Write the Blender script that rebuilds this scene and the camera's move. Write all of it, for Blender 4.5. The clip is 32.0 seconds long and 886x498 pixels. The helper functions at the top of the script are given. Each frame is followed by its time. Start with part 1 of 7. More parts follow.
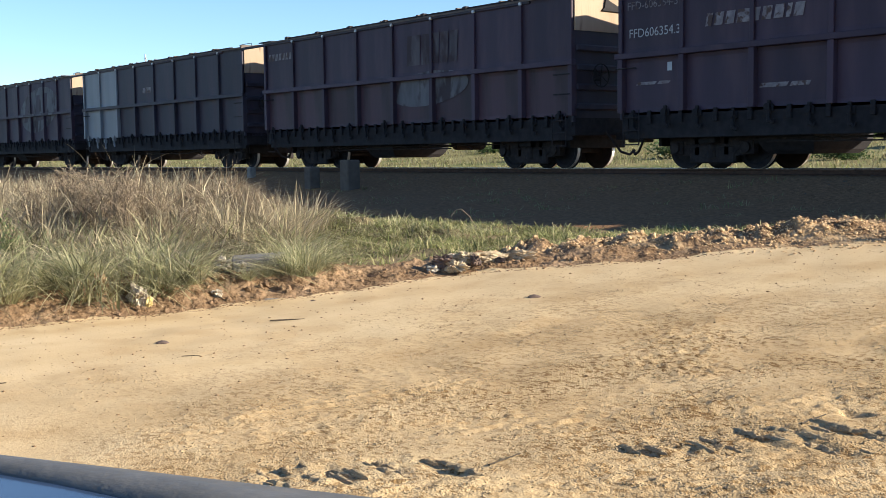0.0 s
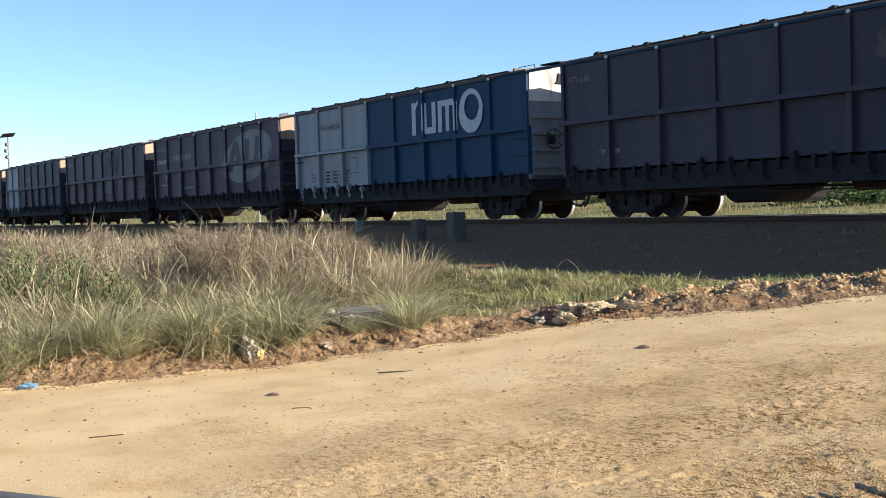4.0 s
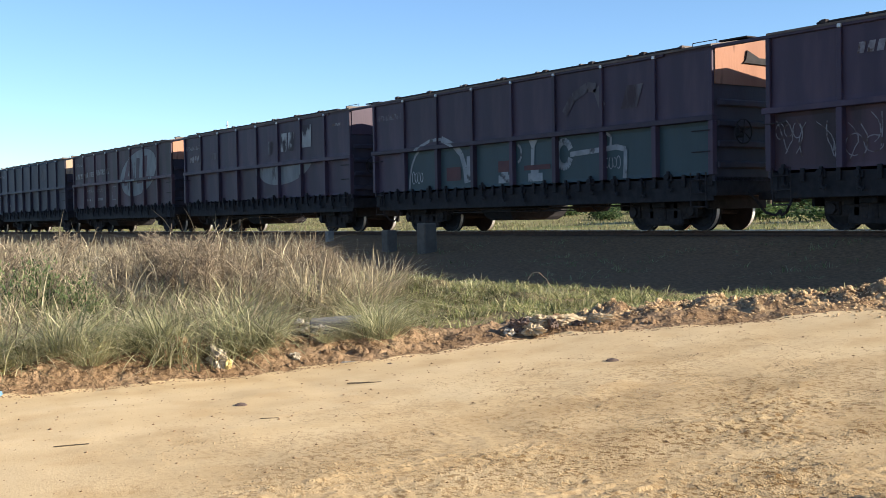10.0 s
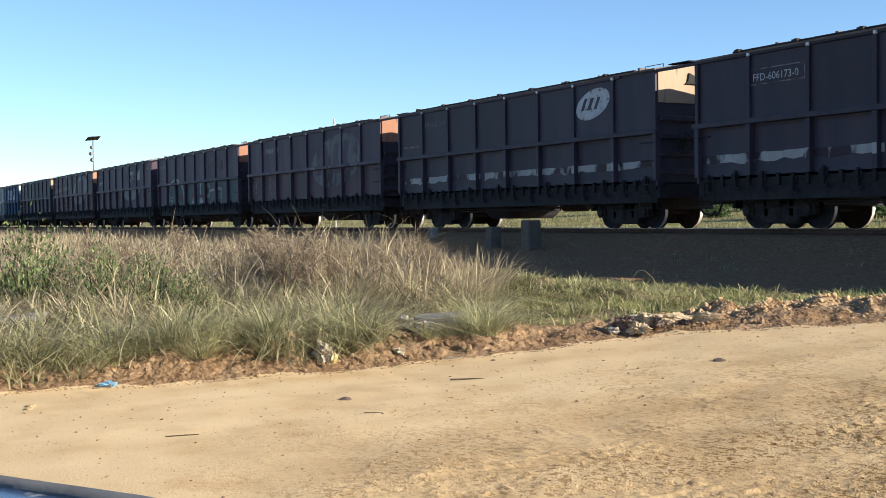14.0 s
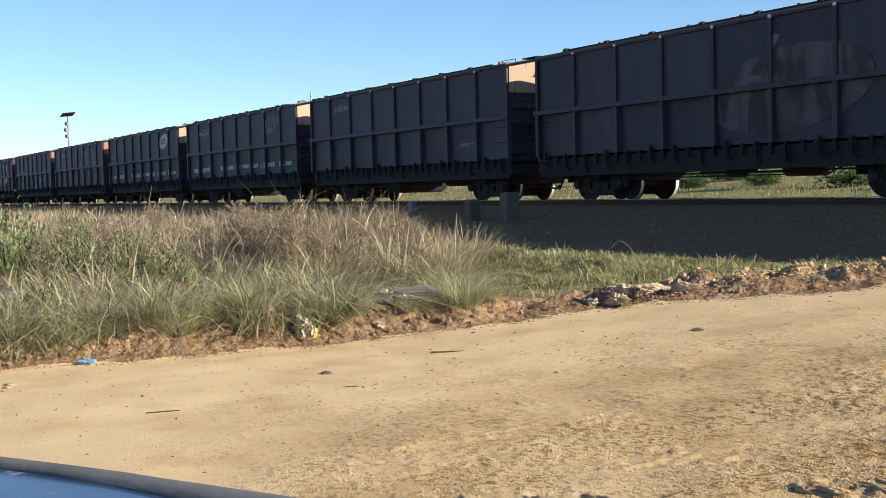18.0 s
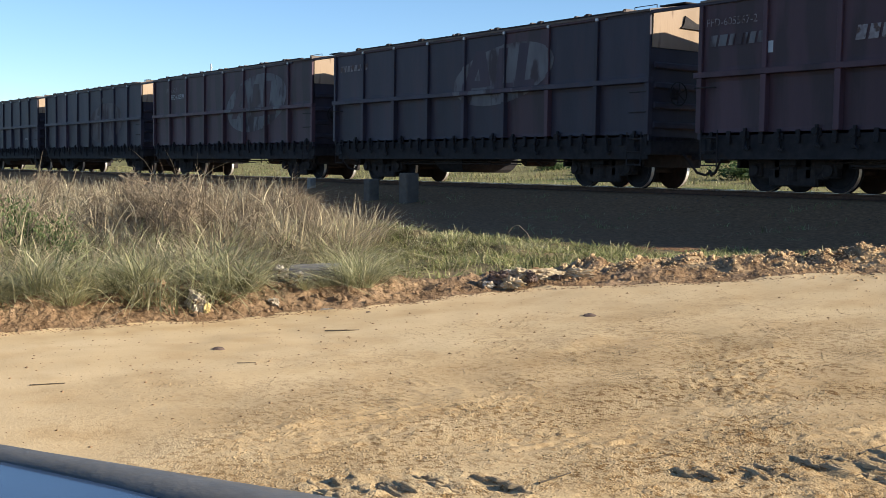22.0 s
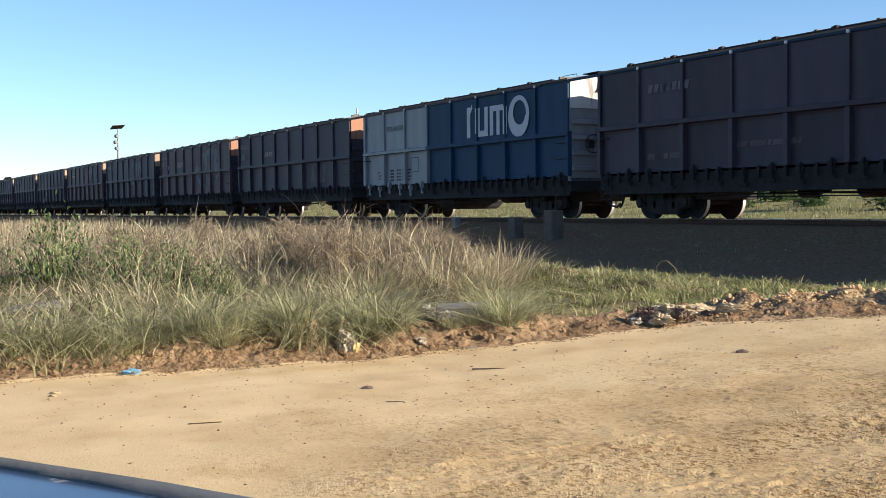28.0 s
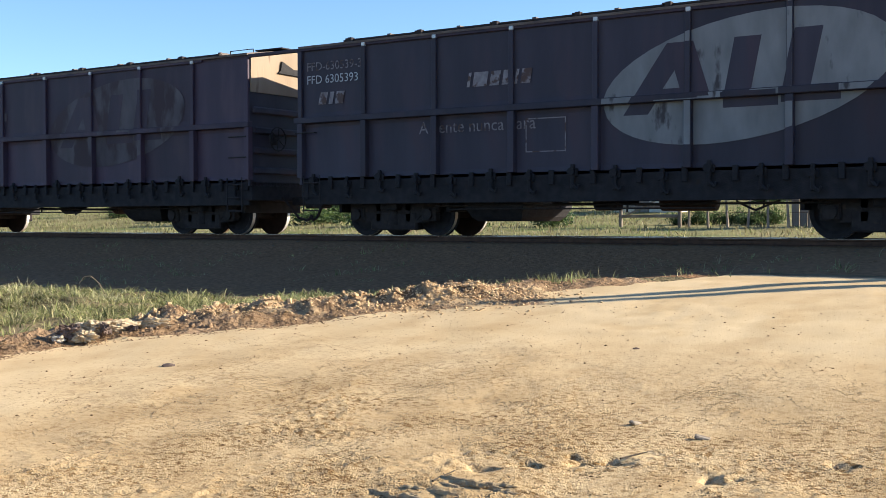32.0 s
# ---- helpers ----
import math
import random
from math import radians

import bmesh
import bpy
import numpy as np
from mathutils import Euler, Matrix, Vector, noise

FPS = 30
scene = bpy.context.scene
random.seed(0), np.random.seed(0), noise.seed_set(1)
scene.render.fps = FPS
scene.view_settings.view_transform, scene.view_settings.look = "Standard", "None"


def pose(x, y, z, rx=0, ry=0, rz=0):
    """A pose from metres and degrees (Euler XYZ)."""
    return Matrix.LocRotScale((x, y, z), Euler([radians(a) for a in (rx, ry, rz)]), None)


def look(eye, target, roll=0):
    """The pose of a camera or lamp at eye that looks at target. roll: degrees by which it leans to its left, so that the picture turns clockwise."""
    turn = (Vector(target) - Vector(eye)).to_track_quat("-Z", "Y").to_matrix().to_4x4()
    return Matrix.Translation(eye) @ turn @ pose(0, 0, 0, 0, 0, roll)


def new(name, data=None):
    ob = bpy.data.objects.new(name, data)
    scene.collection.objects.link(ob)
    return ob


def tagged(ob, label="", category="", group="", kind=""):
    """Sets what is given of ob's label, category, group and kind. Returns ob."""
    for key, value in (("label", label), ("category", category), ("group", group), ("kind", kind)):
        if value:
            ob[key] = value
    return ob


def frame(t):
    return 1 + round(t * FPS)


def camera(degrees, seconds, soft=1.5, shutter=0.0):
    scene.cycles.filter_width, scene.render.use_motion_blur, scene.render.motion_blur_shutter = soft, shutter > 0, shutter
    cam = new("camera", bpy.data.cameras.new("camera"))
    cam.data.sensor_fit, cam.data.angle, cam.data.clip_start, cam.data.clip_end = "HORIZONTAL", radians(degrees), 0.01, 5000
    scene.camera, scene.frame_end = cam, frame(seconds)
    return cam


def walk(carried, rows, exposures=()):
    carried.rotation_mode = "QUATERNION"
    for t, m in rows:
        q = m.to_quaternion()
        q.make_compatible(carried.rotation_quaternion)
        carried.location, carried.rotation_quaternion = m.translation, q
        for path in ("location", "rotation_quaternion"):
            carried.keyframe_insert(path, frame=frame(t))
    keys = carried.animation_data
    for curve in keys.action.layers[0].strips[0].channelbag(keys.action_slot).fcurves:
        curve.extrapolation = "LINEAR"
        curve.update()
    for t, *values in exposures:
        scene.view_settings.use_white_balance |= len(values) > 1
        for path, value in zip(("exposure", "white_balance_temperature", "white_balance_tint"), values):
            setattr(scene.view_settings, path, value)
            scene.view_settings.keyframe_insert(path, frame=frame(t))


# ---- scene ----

# ---- camera and its walk ----
cam = camera(41.9, 32.0, soft=0.5)
EYE = Vector((0.0, 0.0, 1.25))
# seconds, yaw to the left of +y, pitch up, lean
PATH = [
    (0, 51.71, -4.65, -0.70), (0.2, 55.13, -2.86, 0.90), (0.5, 54.30, -2.80, 0.90), (1, 53.82, -2.45, -0.88),
    (1.5, 58.17, -0.73, -1.55), (2, 58.69, -1.48, -1.50), (2.5, 57.15, -1.96, -1.76), (3, 57.13, -2.13, -2.04),
    (3.5, 57.48, -1.97, -2.17), (5.5, 53.25, -1.90, 0.53), (6, 52.90, -1.72, -0.04), (6.5, 53.48, -0.97, -0.24),
    (7, 52.78, -0.69, -0.51), (7.5, 52.60, -1.51, -0.63), (8, 53.20, -2.37, -1.48), (8.5, 53.69, -1.43, -0.95),
    (9, 53.83, -1.77, -0.70), (9.1, 52.92, -1.66, -0.67), (9.5, 55.81, -2.11, -1.58), (10, 55.46, -1.48, -0.98),
    (10.5, 58.35, -4.23, 0.05), (11, 53.02, -3.41, 0.86), (11.5, 57.75, -2.65, -0.12), (12, 61.14, -0.32, -0.22),
    (12.5, 59.92, -0.46, -0.40), (13, 60.84, -0.91, -0.48), (13.5, 60.28, -1.26, -0.39), (14, 60.61, -1.56, -0.78),
    (14.5, 60.84, -1.64, -0.81), (15, 58.99, -2.35, -0.57), (15.5, 58.53, -2.82, -0.63), (17.5, 60.29, -2.58, -1.39),
    (18, 59.59, -2.91, -1.37), (18.5, 61.54, -2.67, -1.52), (19, 60.07, -2.38, -0.86), (19.5, 60.30, -2.81, -0.94),
    (20, 60.35, -3.67, -0.87), (20.5, 60.53, -3.95, -1.07), (21, 59.18, -4.42, -0.62), (21.5, 55.17, -3.84, 1.41),
    (22, 54.52, -3.92, 0.82), (22.5, 54.64, -4.74, 1.13), (23, 57.85, -1.56, 0.43), (23.5, 57.27, -1.66, 0.73),
    (24, 55.14, -1.59, 0.75), (24.5, 55.12, -2.25, 0.12), (26.5, 53.57, -2.72, -0.01), (27, 57.44, -2.65, 0.30),
    (27.5, 63.16, -2.88, -0.97), (28, 61.72, -2.06, -0.56), (28.5, 61.00, -1.55, -0.50), (29, 60.68, -0.41, -0.25),
    (29.5, 59.07, -0.60, 0.19), (30, 58.27, -1.25, 0.15), (30.5, 55.80, -1.78, 0.14), (30.8, 51.01, -1.89, 0.51),
    (31, 46.72, -1.99, 0.48), (31.2, 42.40, -1.73, 0.78), (31.5, 37.56, -3.53, -0.62), (31.8, 33.9, -0.75, -0.1), (32, 33.80, -1.52, -0.12),
]


def aim(yaw, pitch, roll):
    a, p = radians(yaw), radians(pitch)
    way = Vector((-math.sin(a) * math.cos(p), math.cos(a) * math.cos(p), math.sin(p)))
    return look(EYE, EYE + way, roll)


EXPOSURE = [(0.0, 1.36), (2.0, 1.30), (6.0, 1.44), (7.0, 1.54), (8.0, 1.42), (9.0, 1.42), (11.0, 1.26), (13.0, 1.28), (15.0, 1.28), (19.0, 1.14), (22.0, 1.12), (23.0, 1.24), (24.0, 1.36), (27.0, 1.32), (28.0, 1.20), (29.0, 1.20), (30.0, 1.32), (31.2, 1.48), (32.0, 1.54)]
walk(cam, [(t, aim(a, b, c)) for t, a, b, c in PATH], EXPOSURE)

# ---- sun, sky ----
SUN_AZ, SUN_EL = 37.6, 22.0      # degrees from +x towards +y, and up
world = bpy.data.worlds.new("world")
scene.world = world
world.use_nodes = True
wn = world.node_tree.nodes
sky = wn.new("ShaderNodeTexSky")
sky.sky_type = "NISHITA"
sky.sun_disc = False
sky.sun_elevation = radians(SUN_EL)
sky.sun_rotation = radians(90 - SUN_AZ)
sky.air_density, sky.dust_density, sky.ozone_density = 0.85, 0.0, 4.5
world.node_tree.links.new(sky.outputs[0], wn["Background"].inputs[0])
wn["Background"].inputs[1].default_value = 0.081
sun = new("sun", bpy.data.lights.new("sun", "SUN"))
sun.data.energy, sun.data.angle, sun.data.color = 4.9, radians(0.53), (1.0, 0.895, 0.73)
_a, _e = radians(SUN_AZ), radians(SUN_EL)
SUN_WAY = Vector((math.cos(_a) * math.cos(_e), math.sin(_a) * math.cos(_e), math.sin(_e)))
sun.matrix_world = look(SUN_WAY * 60, (0, 0, 0))

# ---- materials ----
def mat(name, c1, c2=None, scale=6.0, rough=0.8, bump=0.0, bump_scale=40.0, metal=0.0, stretch=(1, 1, 1),
        spots=None, spot_scale=2.0, spot_at=0.6, vary=0.0, coords="Object", detail=6.0, shine=0.2):
    """A surface of two mingled colours, with grain, patches of a third one and fine relief."""
    m = bpy.data.materials.new(name)
    m.use_nodes = True
    nt = m.node_tree
    n, l = nt.nodes, nt.links
    b = n["Principled BSDF"]
    b.inputs["Roughness"].default_value, b.inputs["Metallic"].default_value = rough, metal
    b.inputs["Specular IOR Level"].default_value = shine
    tc = n.new("ShaderNodeTexCoord")
    mp = n.new("ShaderNodeMapping")
    mp.inputs["Scale"].default_value = stretch
    l.new(tc.outputs[coords], mp.inputs[0])
    no = n.new("ShaderNodeTexNoise")
    no.inputs["Scale"].default_value, no.inputs["Detail"].default_value = scale, detail
    l.new(mp.outputs[0], no.inputs["Vector"])
    rp = n.new("ShaderNodeValToRGB")
    rp.color_ramp.elements[0].position, rp.color_ramp.elements[1].position = 0.33, 0.67
    rp.color_ramp.elements[0].color, rp.color_ramp.elements[1].color = (*c1, 1), (*(c2 or c1), 1)
    l.new(no.outputs[0], rp.inputs[0])
    col = rp.outputs[0]
    if spots:
        n2 = n.new("ShaderNodeTexNoise")
        n2.inputs["Scale"].default_value, n2.inputs["Detail"].default_value = spot_scale, 8.0
        l.new(mp.outputs[0], n2.inputs["Vector"])
        r2 = n.new("ShaderNodeValToRGB")
        r2.color_ramp.elements[0].position, r2.color_ramp.elements[1].position = spot_at, min(1, spot_at + 0.07)
        l.new(n2.outputs[0], r2.inputs[0])
        mx = n.new("ShaderNodeMix")
        mx.data_type = "RGBA"
        l.new(r2.outputs[0], mx.inputs[0])
        l.new(col, mx.inputs[6])
        mx.inputs[7].default_value = (*spots, 1)
        col = mx.outputs[2]
    if vary:
        oi = n.new("ShaderNodeObjectInfo")
        mr = n.new("ShaderNodeMapRange")
        mr.inputs[3].default_value, mr.inputs[4].default_value = 1 - vary, 1 + vary
        l.new(oi.outputs["Random"], mr.inputs[0])
        hs = n.new("ShaderNodeHueSaturation")
        l.new(mr.outputs[0], hs.inputs["Value"])
        l.new(col, hs.inputs["Color"])
        col = hs.outputs[0]
    l.new(col, b.inputs["Base Color"])
    if bump:
        n3 = n.new("ShaderNodeTexNoise")
        n3.inputs["Scale"].default_value, n3.inputs["Detail"].default_value = bump_scale, 5.0
        l.new(mp.outputs[0], n3.inputs["Vector"])
        bp = n.new("ShaderNodeBump")
        bp.inputs["Strength"].default_value, bp.inputs["Distance"].default_value = bump, 0.02
        l.new(n3.outputs[0], bp.inputs["Height"])
        l.new(bp.outputs[0], b.inputs["Normal"])
    return m


STREAK = (1.0, 1.0, 0.18)
PAINT = {
    "maroon": mat("paint_maroon", (0.0371, 0.0247, 0.0411), (0.0547, 0.0351, 0.0552), 2.2, 0.6, 0.15, 30, stretch=STREAK, spots=(0.0636, 0.0398, 0.0563), spot_at=0.56, spot_scale=1.1, shine=0.3, vary=0.24),
    "red": mat("paint_red_brown", (0.0565, 0.0304, 0.0411), (0.0777, 0.0418, 0.0541), 2.0, 0.6, 0.15, 30, stretch=STREAK, spots=(0.0397, 0.0247, 0.0303), spot_at=0.56, spot_scale=1.0, shine=0.3, vary=0.24),
    "dark": mat("paint_dark_brown", (0.0260, 0.0232, 0.0363), (0.0413, 0.0348, 0.0506), 2.4, 0.6, 0.15, 30, stretch=STREAK, spots=(0.0449, 0.0308, 0.0440), spot_at=0.57, spot_scale=1.1, shine=0.3, vary=0.24),
    "blue": mat("paint_blue", (0.011, 0.038, 0.080), (0.015, 0.049, 0.100), 2.0, 0.6, 0.08, 30, stretch=STREAK, spots=(0.012, 0.045, 0.12), spot_scale=1.2, spot_at=0.66, shine=0.15, vary=0.06),
    "grey": mat("paint_light_grey", (0.18, 0.195, 0.215), (0.225, 0.24, 0.262), 2.0, 0.5, 0.08, 30, stretch=STREAK, spots=(0.25, 0.24, 0.23), spot_scale=2.4, spot_at=0.68, shine=0.3, vary=0.05),
    "teal": mat("paint_dull_teal", (0.030, 0.050, 0.058), (0.040, 0.066, 0.074), 2.0, 0.6, 0.12, 30, stretch=STREAK, spots=(0.05, 0.04, 0.04), spot_scale=1.6, shine=0.3, vary=0.08),
}
# End-wall colours for the top strip, with the sunlight put into the tone.
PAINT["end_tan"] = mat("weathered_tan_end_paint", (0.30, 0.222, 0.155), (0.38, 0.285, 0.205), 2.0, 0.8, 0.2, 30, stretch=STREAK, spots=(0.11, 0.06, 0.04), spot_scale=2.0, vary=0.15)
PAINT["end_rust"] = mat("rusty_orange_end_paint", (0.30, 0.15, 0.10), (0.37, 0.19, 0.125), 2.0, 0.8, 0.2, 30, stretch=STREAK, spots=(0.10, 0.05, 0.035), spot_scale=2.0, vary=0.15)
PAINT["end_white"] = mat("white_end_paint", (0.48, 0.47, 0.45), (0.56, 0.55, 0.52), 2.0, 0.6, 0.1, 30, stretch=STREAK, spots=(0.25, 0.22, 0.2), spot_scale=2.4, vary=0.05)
M_ROOF = mat("roof_metal", (0.10, 0.075, 0.065), (0.16, 0.13, 0.11), 3, 0.7, 0.2, 20, spots=(0.12, 0.06, 0.035), spot_scale=3)
M_STEEL = mat("dirty_underframe_steel", (0.0243, 0.0211, 0.0223), (0.0446, 0.0373, 0.0365), 8, 0.9, 0.3, 40, spots=(0.0648, 0.0466, 0.0385), spot_scale=5, spot_at=0.62)
M_GRIME = mat("black_greasy_iron", (0.017, 0.016, 0.018), (0.030, 0.027, 0.029), 7, 0.8, 0.3, 40, spots=(0.032, 0.024, 0.020), spot_scale=5, spot_at=0.66)
M_TREAD = mat("worn_bright_steel", (0.62, 0.61, 0.59), (0.72, 0.71, 0.69), 20, 0.5, metal=0.6, shine=0.5)
M_RUST = mat("rusty_rail_side", (0.07, 0.04, 0.028), (0.11, 0.06, 0.04), 12, 0.85, 0.3, 60)
M_RAILTOP = mat("polished_rail", (0.35, 0.34, 0.33), (0.45, 0.44, 0.43), 10, 0.3, metal=1.0)
M_WHITE = mat("worn_white_paint", (0.15, 0.155, 0.16), (0.215, 0.22, 0.225), 3, 0.65, 0.1, 40, stretch=(1, 1, 0.4), spots=(0.058, 0.052, 0.056), spot_scale=3.4, spot_at=0.63)
M_FLAKY = mat("flaking_white_paint", (0.26, 0.26, 0.26), (0.36, 0.36, 0.35), 3, 0.65, 0.1, 40, stretch=(1, 1, 0.6), spots=(0.036, 0.027, 0.034), spot_scale=1.9, spot_at=0.50)
M_FADED = mat("faded_white_paint", (0.105, 0.103, 0.112), (0.160, 0.160, 0.170), 3, 0.7, 0.1, 40, stretch=(1, 1, 0.45), spots=(0.055, 0.042, 0.048), spot_scale=2.0, spot_at=0.52)
M_PALE = mat("almost_gone_white_paint", (0.066, 0.055, 0.062), (0.118, 0.106, 0.113), 2.5, 0.7, 0.1, 40, stretch=(1, 1, 0.45), spots=(0.050, 0.034, 0.040), spot_scale=1.7, spot_at=0.49)
M_GRAF = mat("pale_graffiti_paint", (0.20, 0.21, 0.22), (0.30, 0.31, 0.32), 4, 0.6, spots=(0.06, 0.06, 0.065), spot_scale=3.5, spot_at=0.58)
M_LETTER = mat("white_lettering", (0.36, 0.38, 0.40), (0.46, 0.48, 0.50), 9, 0.6, spots=(0.16, 0.12, 0.12), spot_scale=7, spot_at=0.6)
M_OLDLETTER = mat("faded_lettering", (0.16, 0.14, 0.15), (0.26, 0.24, 0.25), 9, 0.6, spots=(0.08, 0.05, 0.045), spot_scale=6, spot_at=0.5)
M_BLACKLETTER = mat("black_lettering", (0.02, 0.02, 0.025), (0.035, 0.035, 0.04), 9, 0.6)
M_CLEANWHITE = mat("white_logo_paint", (0.40, 0.44, 0.48), (0.47, 0.51, 0.55), 6, 0.6)
M_REDPAINT = mat("red_graffiti_paint", (0.08, 0.032, 0.036), (0.10, 0.038, 0.04), 4, 0.6)
M_ALU = mat("bare_bracket_metal", (0.42, 0.42, 0.42), (0.55, 0.55, 0.54), 12, 0.5, metal=0.6)
M_CONCRETE = mat("weathered_concrete", (0.17, 0.16, 0.145), (0.27, 0.255, 0.23), 7, 0.9, 0.4, 50, spots=(0.13, 0.12, 0.10), spot_scale=4)
# Concrete darkened for the shade in which the marker posts stand.
M_SHADECONCRETE = mat("stained_concrete", (0.110, 0.088, 0.072), (0.140, 0.114, 0.094), 7, 0.9, 0.4, 50)
M_MAST = mat("dull_mast_paint", (0.17, 0.17, 0.17), (0.24, 0.24, 0.235), 5, 0.7)
M_SLEEPER = mat("old_sleeper_timber", (0.06, 0.045, 0.035), (0.10, 0.08, 0.06), 5, 0.9, 0.5, 30, stretch=(6, 1, 6), vary=0.2)
M_WOOD = mat("weathered_grey_wood", (0.20, 0.16, 0.12), (0.32, 0.27, 0.21), 5, 0.9, 0.4, 40, stretch=(1, 1, 0.2), vary=0.15)
M_CLAY = mat("reddish_clay_clods", (0.205, 0.130, 0.075), (0.340, 0.230, 0.140), 5, 0.95, 0.6, 60, spots=(0.2440, 0.1523, 0.0832), spot_scale=4, vary=0.2, coords="Object")
M_SAND = mat("pale_dry_sand_clods", (0.38, 0.285, 0.168), (0.50, 0.385, 0.235), 6, 0.95, 0.6, 70, vary=0.12)
M_HEAP = mat("tan_brown_earth", (0.420, 0.282, 0.155), (0.610, 0.435, 0.250), 6, 0.95, 0.5, 70, spots=(0.3000, 0.186, 0.100), spot_scale=5, vary=0.15)
M_CLOTH = mat("dirty_white_plastic", (0.3872, 0.3300, 0.2464), (0.5544, 0.4928, 0.4048), 12, 0.6, 0.4, 30, spots=(0.2112, 0.1496, 0.0836), spot_scale=16, spot_at=0.55)
M_RAG = mat("dirty_white_rag", (0.350, 0.266, 0.164), (0.534, 0.432, 0.295), 9, 0.8, 0.4, 30, spots=(0.239, 0.162, 0.090), spot_scale=9, spot_at=0.60)
M_DARKCLOTH = mat("dark_muddy_cloth", (0.0680, 0.0510, 0.0476), (0.1700, 0.1190, 0.0935), 7, 0.9, 0.4, 30)
M_YELLOW = mat("yellowed_plastic", (0.50, 0.37, 0.13), (0.62, 0.50, 0.24), 8, 0.5, 0.3, 30)
M_BLUEBAG = mat("blue_plastic", (0.10, 0.22, 0.34), (0.17, 0.31, 0.42), 14, 0.45, 0.4, 30, spots=(0.30, 0.27, 0.22), spot_scale=18, spot_at=0.56)
M_BARK = mat("dark_bark", (0.05, 0.04, 0.03), (0.09, 0.07, 0.05), 9, 0.9, 0.5, 30)
M_TWIG = mat("dry_brown_stalks", (0.120, 0.092, 0.066), (0.250, 0.198, 0.138), 9, 0.9)


def leaf_mat(name, cols):
    """Thin leaves: each blade takes its own colour out of a few; some light passes through."""
    m = bpy.data.materials.new(name)
    m.use_nodes = True
    n, l = m.node_tree.nodes, m.node_tree.links
    b = n["Principled BSDF"]
    b.inputs["Roughness"].default_value, b.inputs["Specular IOR Level"].default_value = 0.65, 0.25
    g = n.new("ShaderNodeNewGeometry")
    rp = n.new("ShaderNodeValToRGB")
    e = rp.color_ramp.elements
    e[0].color, e[-1].color = (*cols[0], 1), (*cols[-1], 1)
    for i, c in enumerate(cols[1:-1]):
        e.new((i + 1) / (len(cols) - 1)).color = (*c, 1)
    l.new(g.outputs["Random Per Island"], rp.inputs[0])
    # whole tufts are older and duller, or fresher, than their neighbours
    no = n.new("ShaderNodeTexNoise")
    no.inputs["Scale"].default_value, no.inputs["Detail"].default_value = 2.6, 3.0
    mr = n.new("ShaderNodeMapRange")
    mr.inputs[1].default_value, mr.inputs[2].default_value, mr.inputs[3].default_value, mr.inputs[4].default_value = 0.32, 0.68, 0.55, 1.40
    hs = n.new("ShaderNodeHueSaturation")
    l.new(g.outputs["Position"], no.inputs["Vector"])
    l.new(no.outputs[0], mr.inputs[0])
    l.new(mr.outputs[0], hs.inputs["Value"])
    l.new(rp.outputs[0], hs.inputs["Color"])
    l.new(hs.outputs[0], b.inputs["Base Color"])
    tr = n.new("ShaderNodeBsdfTranslucent")
    l.new(hs.outputs[0], tr.inputs[0])
    mx = n.new("ShaderNodeMixShader")
    mx.inputs[0].default_value = 0.4
    l.new(b.outputs[0], mx.inputs[1])
    l.new(tr.outputs[0], mx.inputs[2])
    l.new(mx.outputs[0], n["Material Output"].inputs[0])
    return m


M_DRY = leaf_mat("dry_grass", [(0.204, 0.160, 0.107), (0.456, 0.385, 0.251), (0.281, 0.232, 0.156), (0.601, 0.515, 0.337), (0.145, 0.113, 0.079), (0.359, 0.297, 0.195)])
M_BROWN = leaf_mat("brown_dead_grass", [(0.110, 0.078, 0.052), (0.250, 0.184, 0.118), (0.170, 0.122, 0.078), (0.360, 0.275, 0.179), (0.210, 0.158, 0.103)])
M_GREEN = leaf_mat("green_grass", [(0.141, 0.155, 0.072), (0.273, 0.275, 0.138), (0.470, 0.440, 0.249), (0.179, 0.190, 0.090), (0.602, 0.550, 0.350), (0.244, 0.240, 0.125), (0.414, 0.385, 0.217)])
M_MEADOW = leaf_mat("meadow_blades", [(0.13, 0.115, 0.062), (0.26, 0.220, 0.125), (0.18, 0.160, 0.085), (0.34, 0.285, 0.165)])
M_WEED = leaf_mat("low_green_weeds", [(0.13, 0.155, 0.058), (0.22, 0.24, 0.095), (0.34, 0.325, 0.150), (0.17, 0.19, 0.072), (0.46, 0.40, 0.225), (0.19, 0.21, 0.082)])
M_BUSH = leaf_mat("dull_bush_leaves", [(0.08, 0.125, 0.05), (0.14, 0.19, 0.075), (0.20, 0.235, 0.10), (0.11, 0.155, 0.06)])
M_SHRUB = leaf_mat("shrub_leaves", [(0.035, 0.07, 0.025), (0.06, 0.10, 0.035), (0.09, 0.13, 0.045), (0.05, 0.085, 0.03)])


# ---- mesh helpers ----
def box(bm, x0, x1, y0, y1, z0, z1, bevel=0.0):
    r = bmesh.ops.create_cube(bm, size=1.0, matrix=Matrix.Translation(((x0 + x1) / 2, (y0 + y1) / 2, (z0 + z1) / 2)) @ Matrix.Diagonal((x1 - x0, y1 - y0, z1 - z0, 1)))
    if bevel:
        es = list({e for v in r["verts"] for e in v.link_edges})
        bmesh.ops.bevel(bm, geom=es, offset=bevel, segments=1, affect="EDGES")
    return r["verts"]


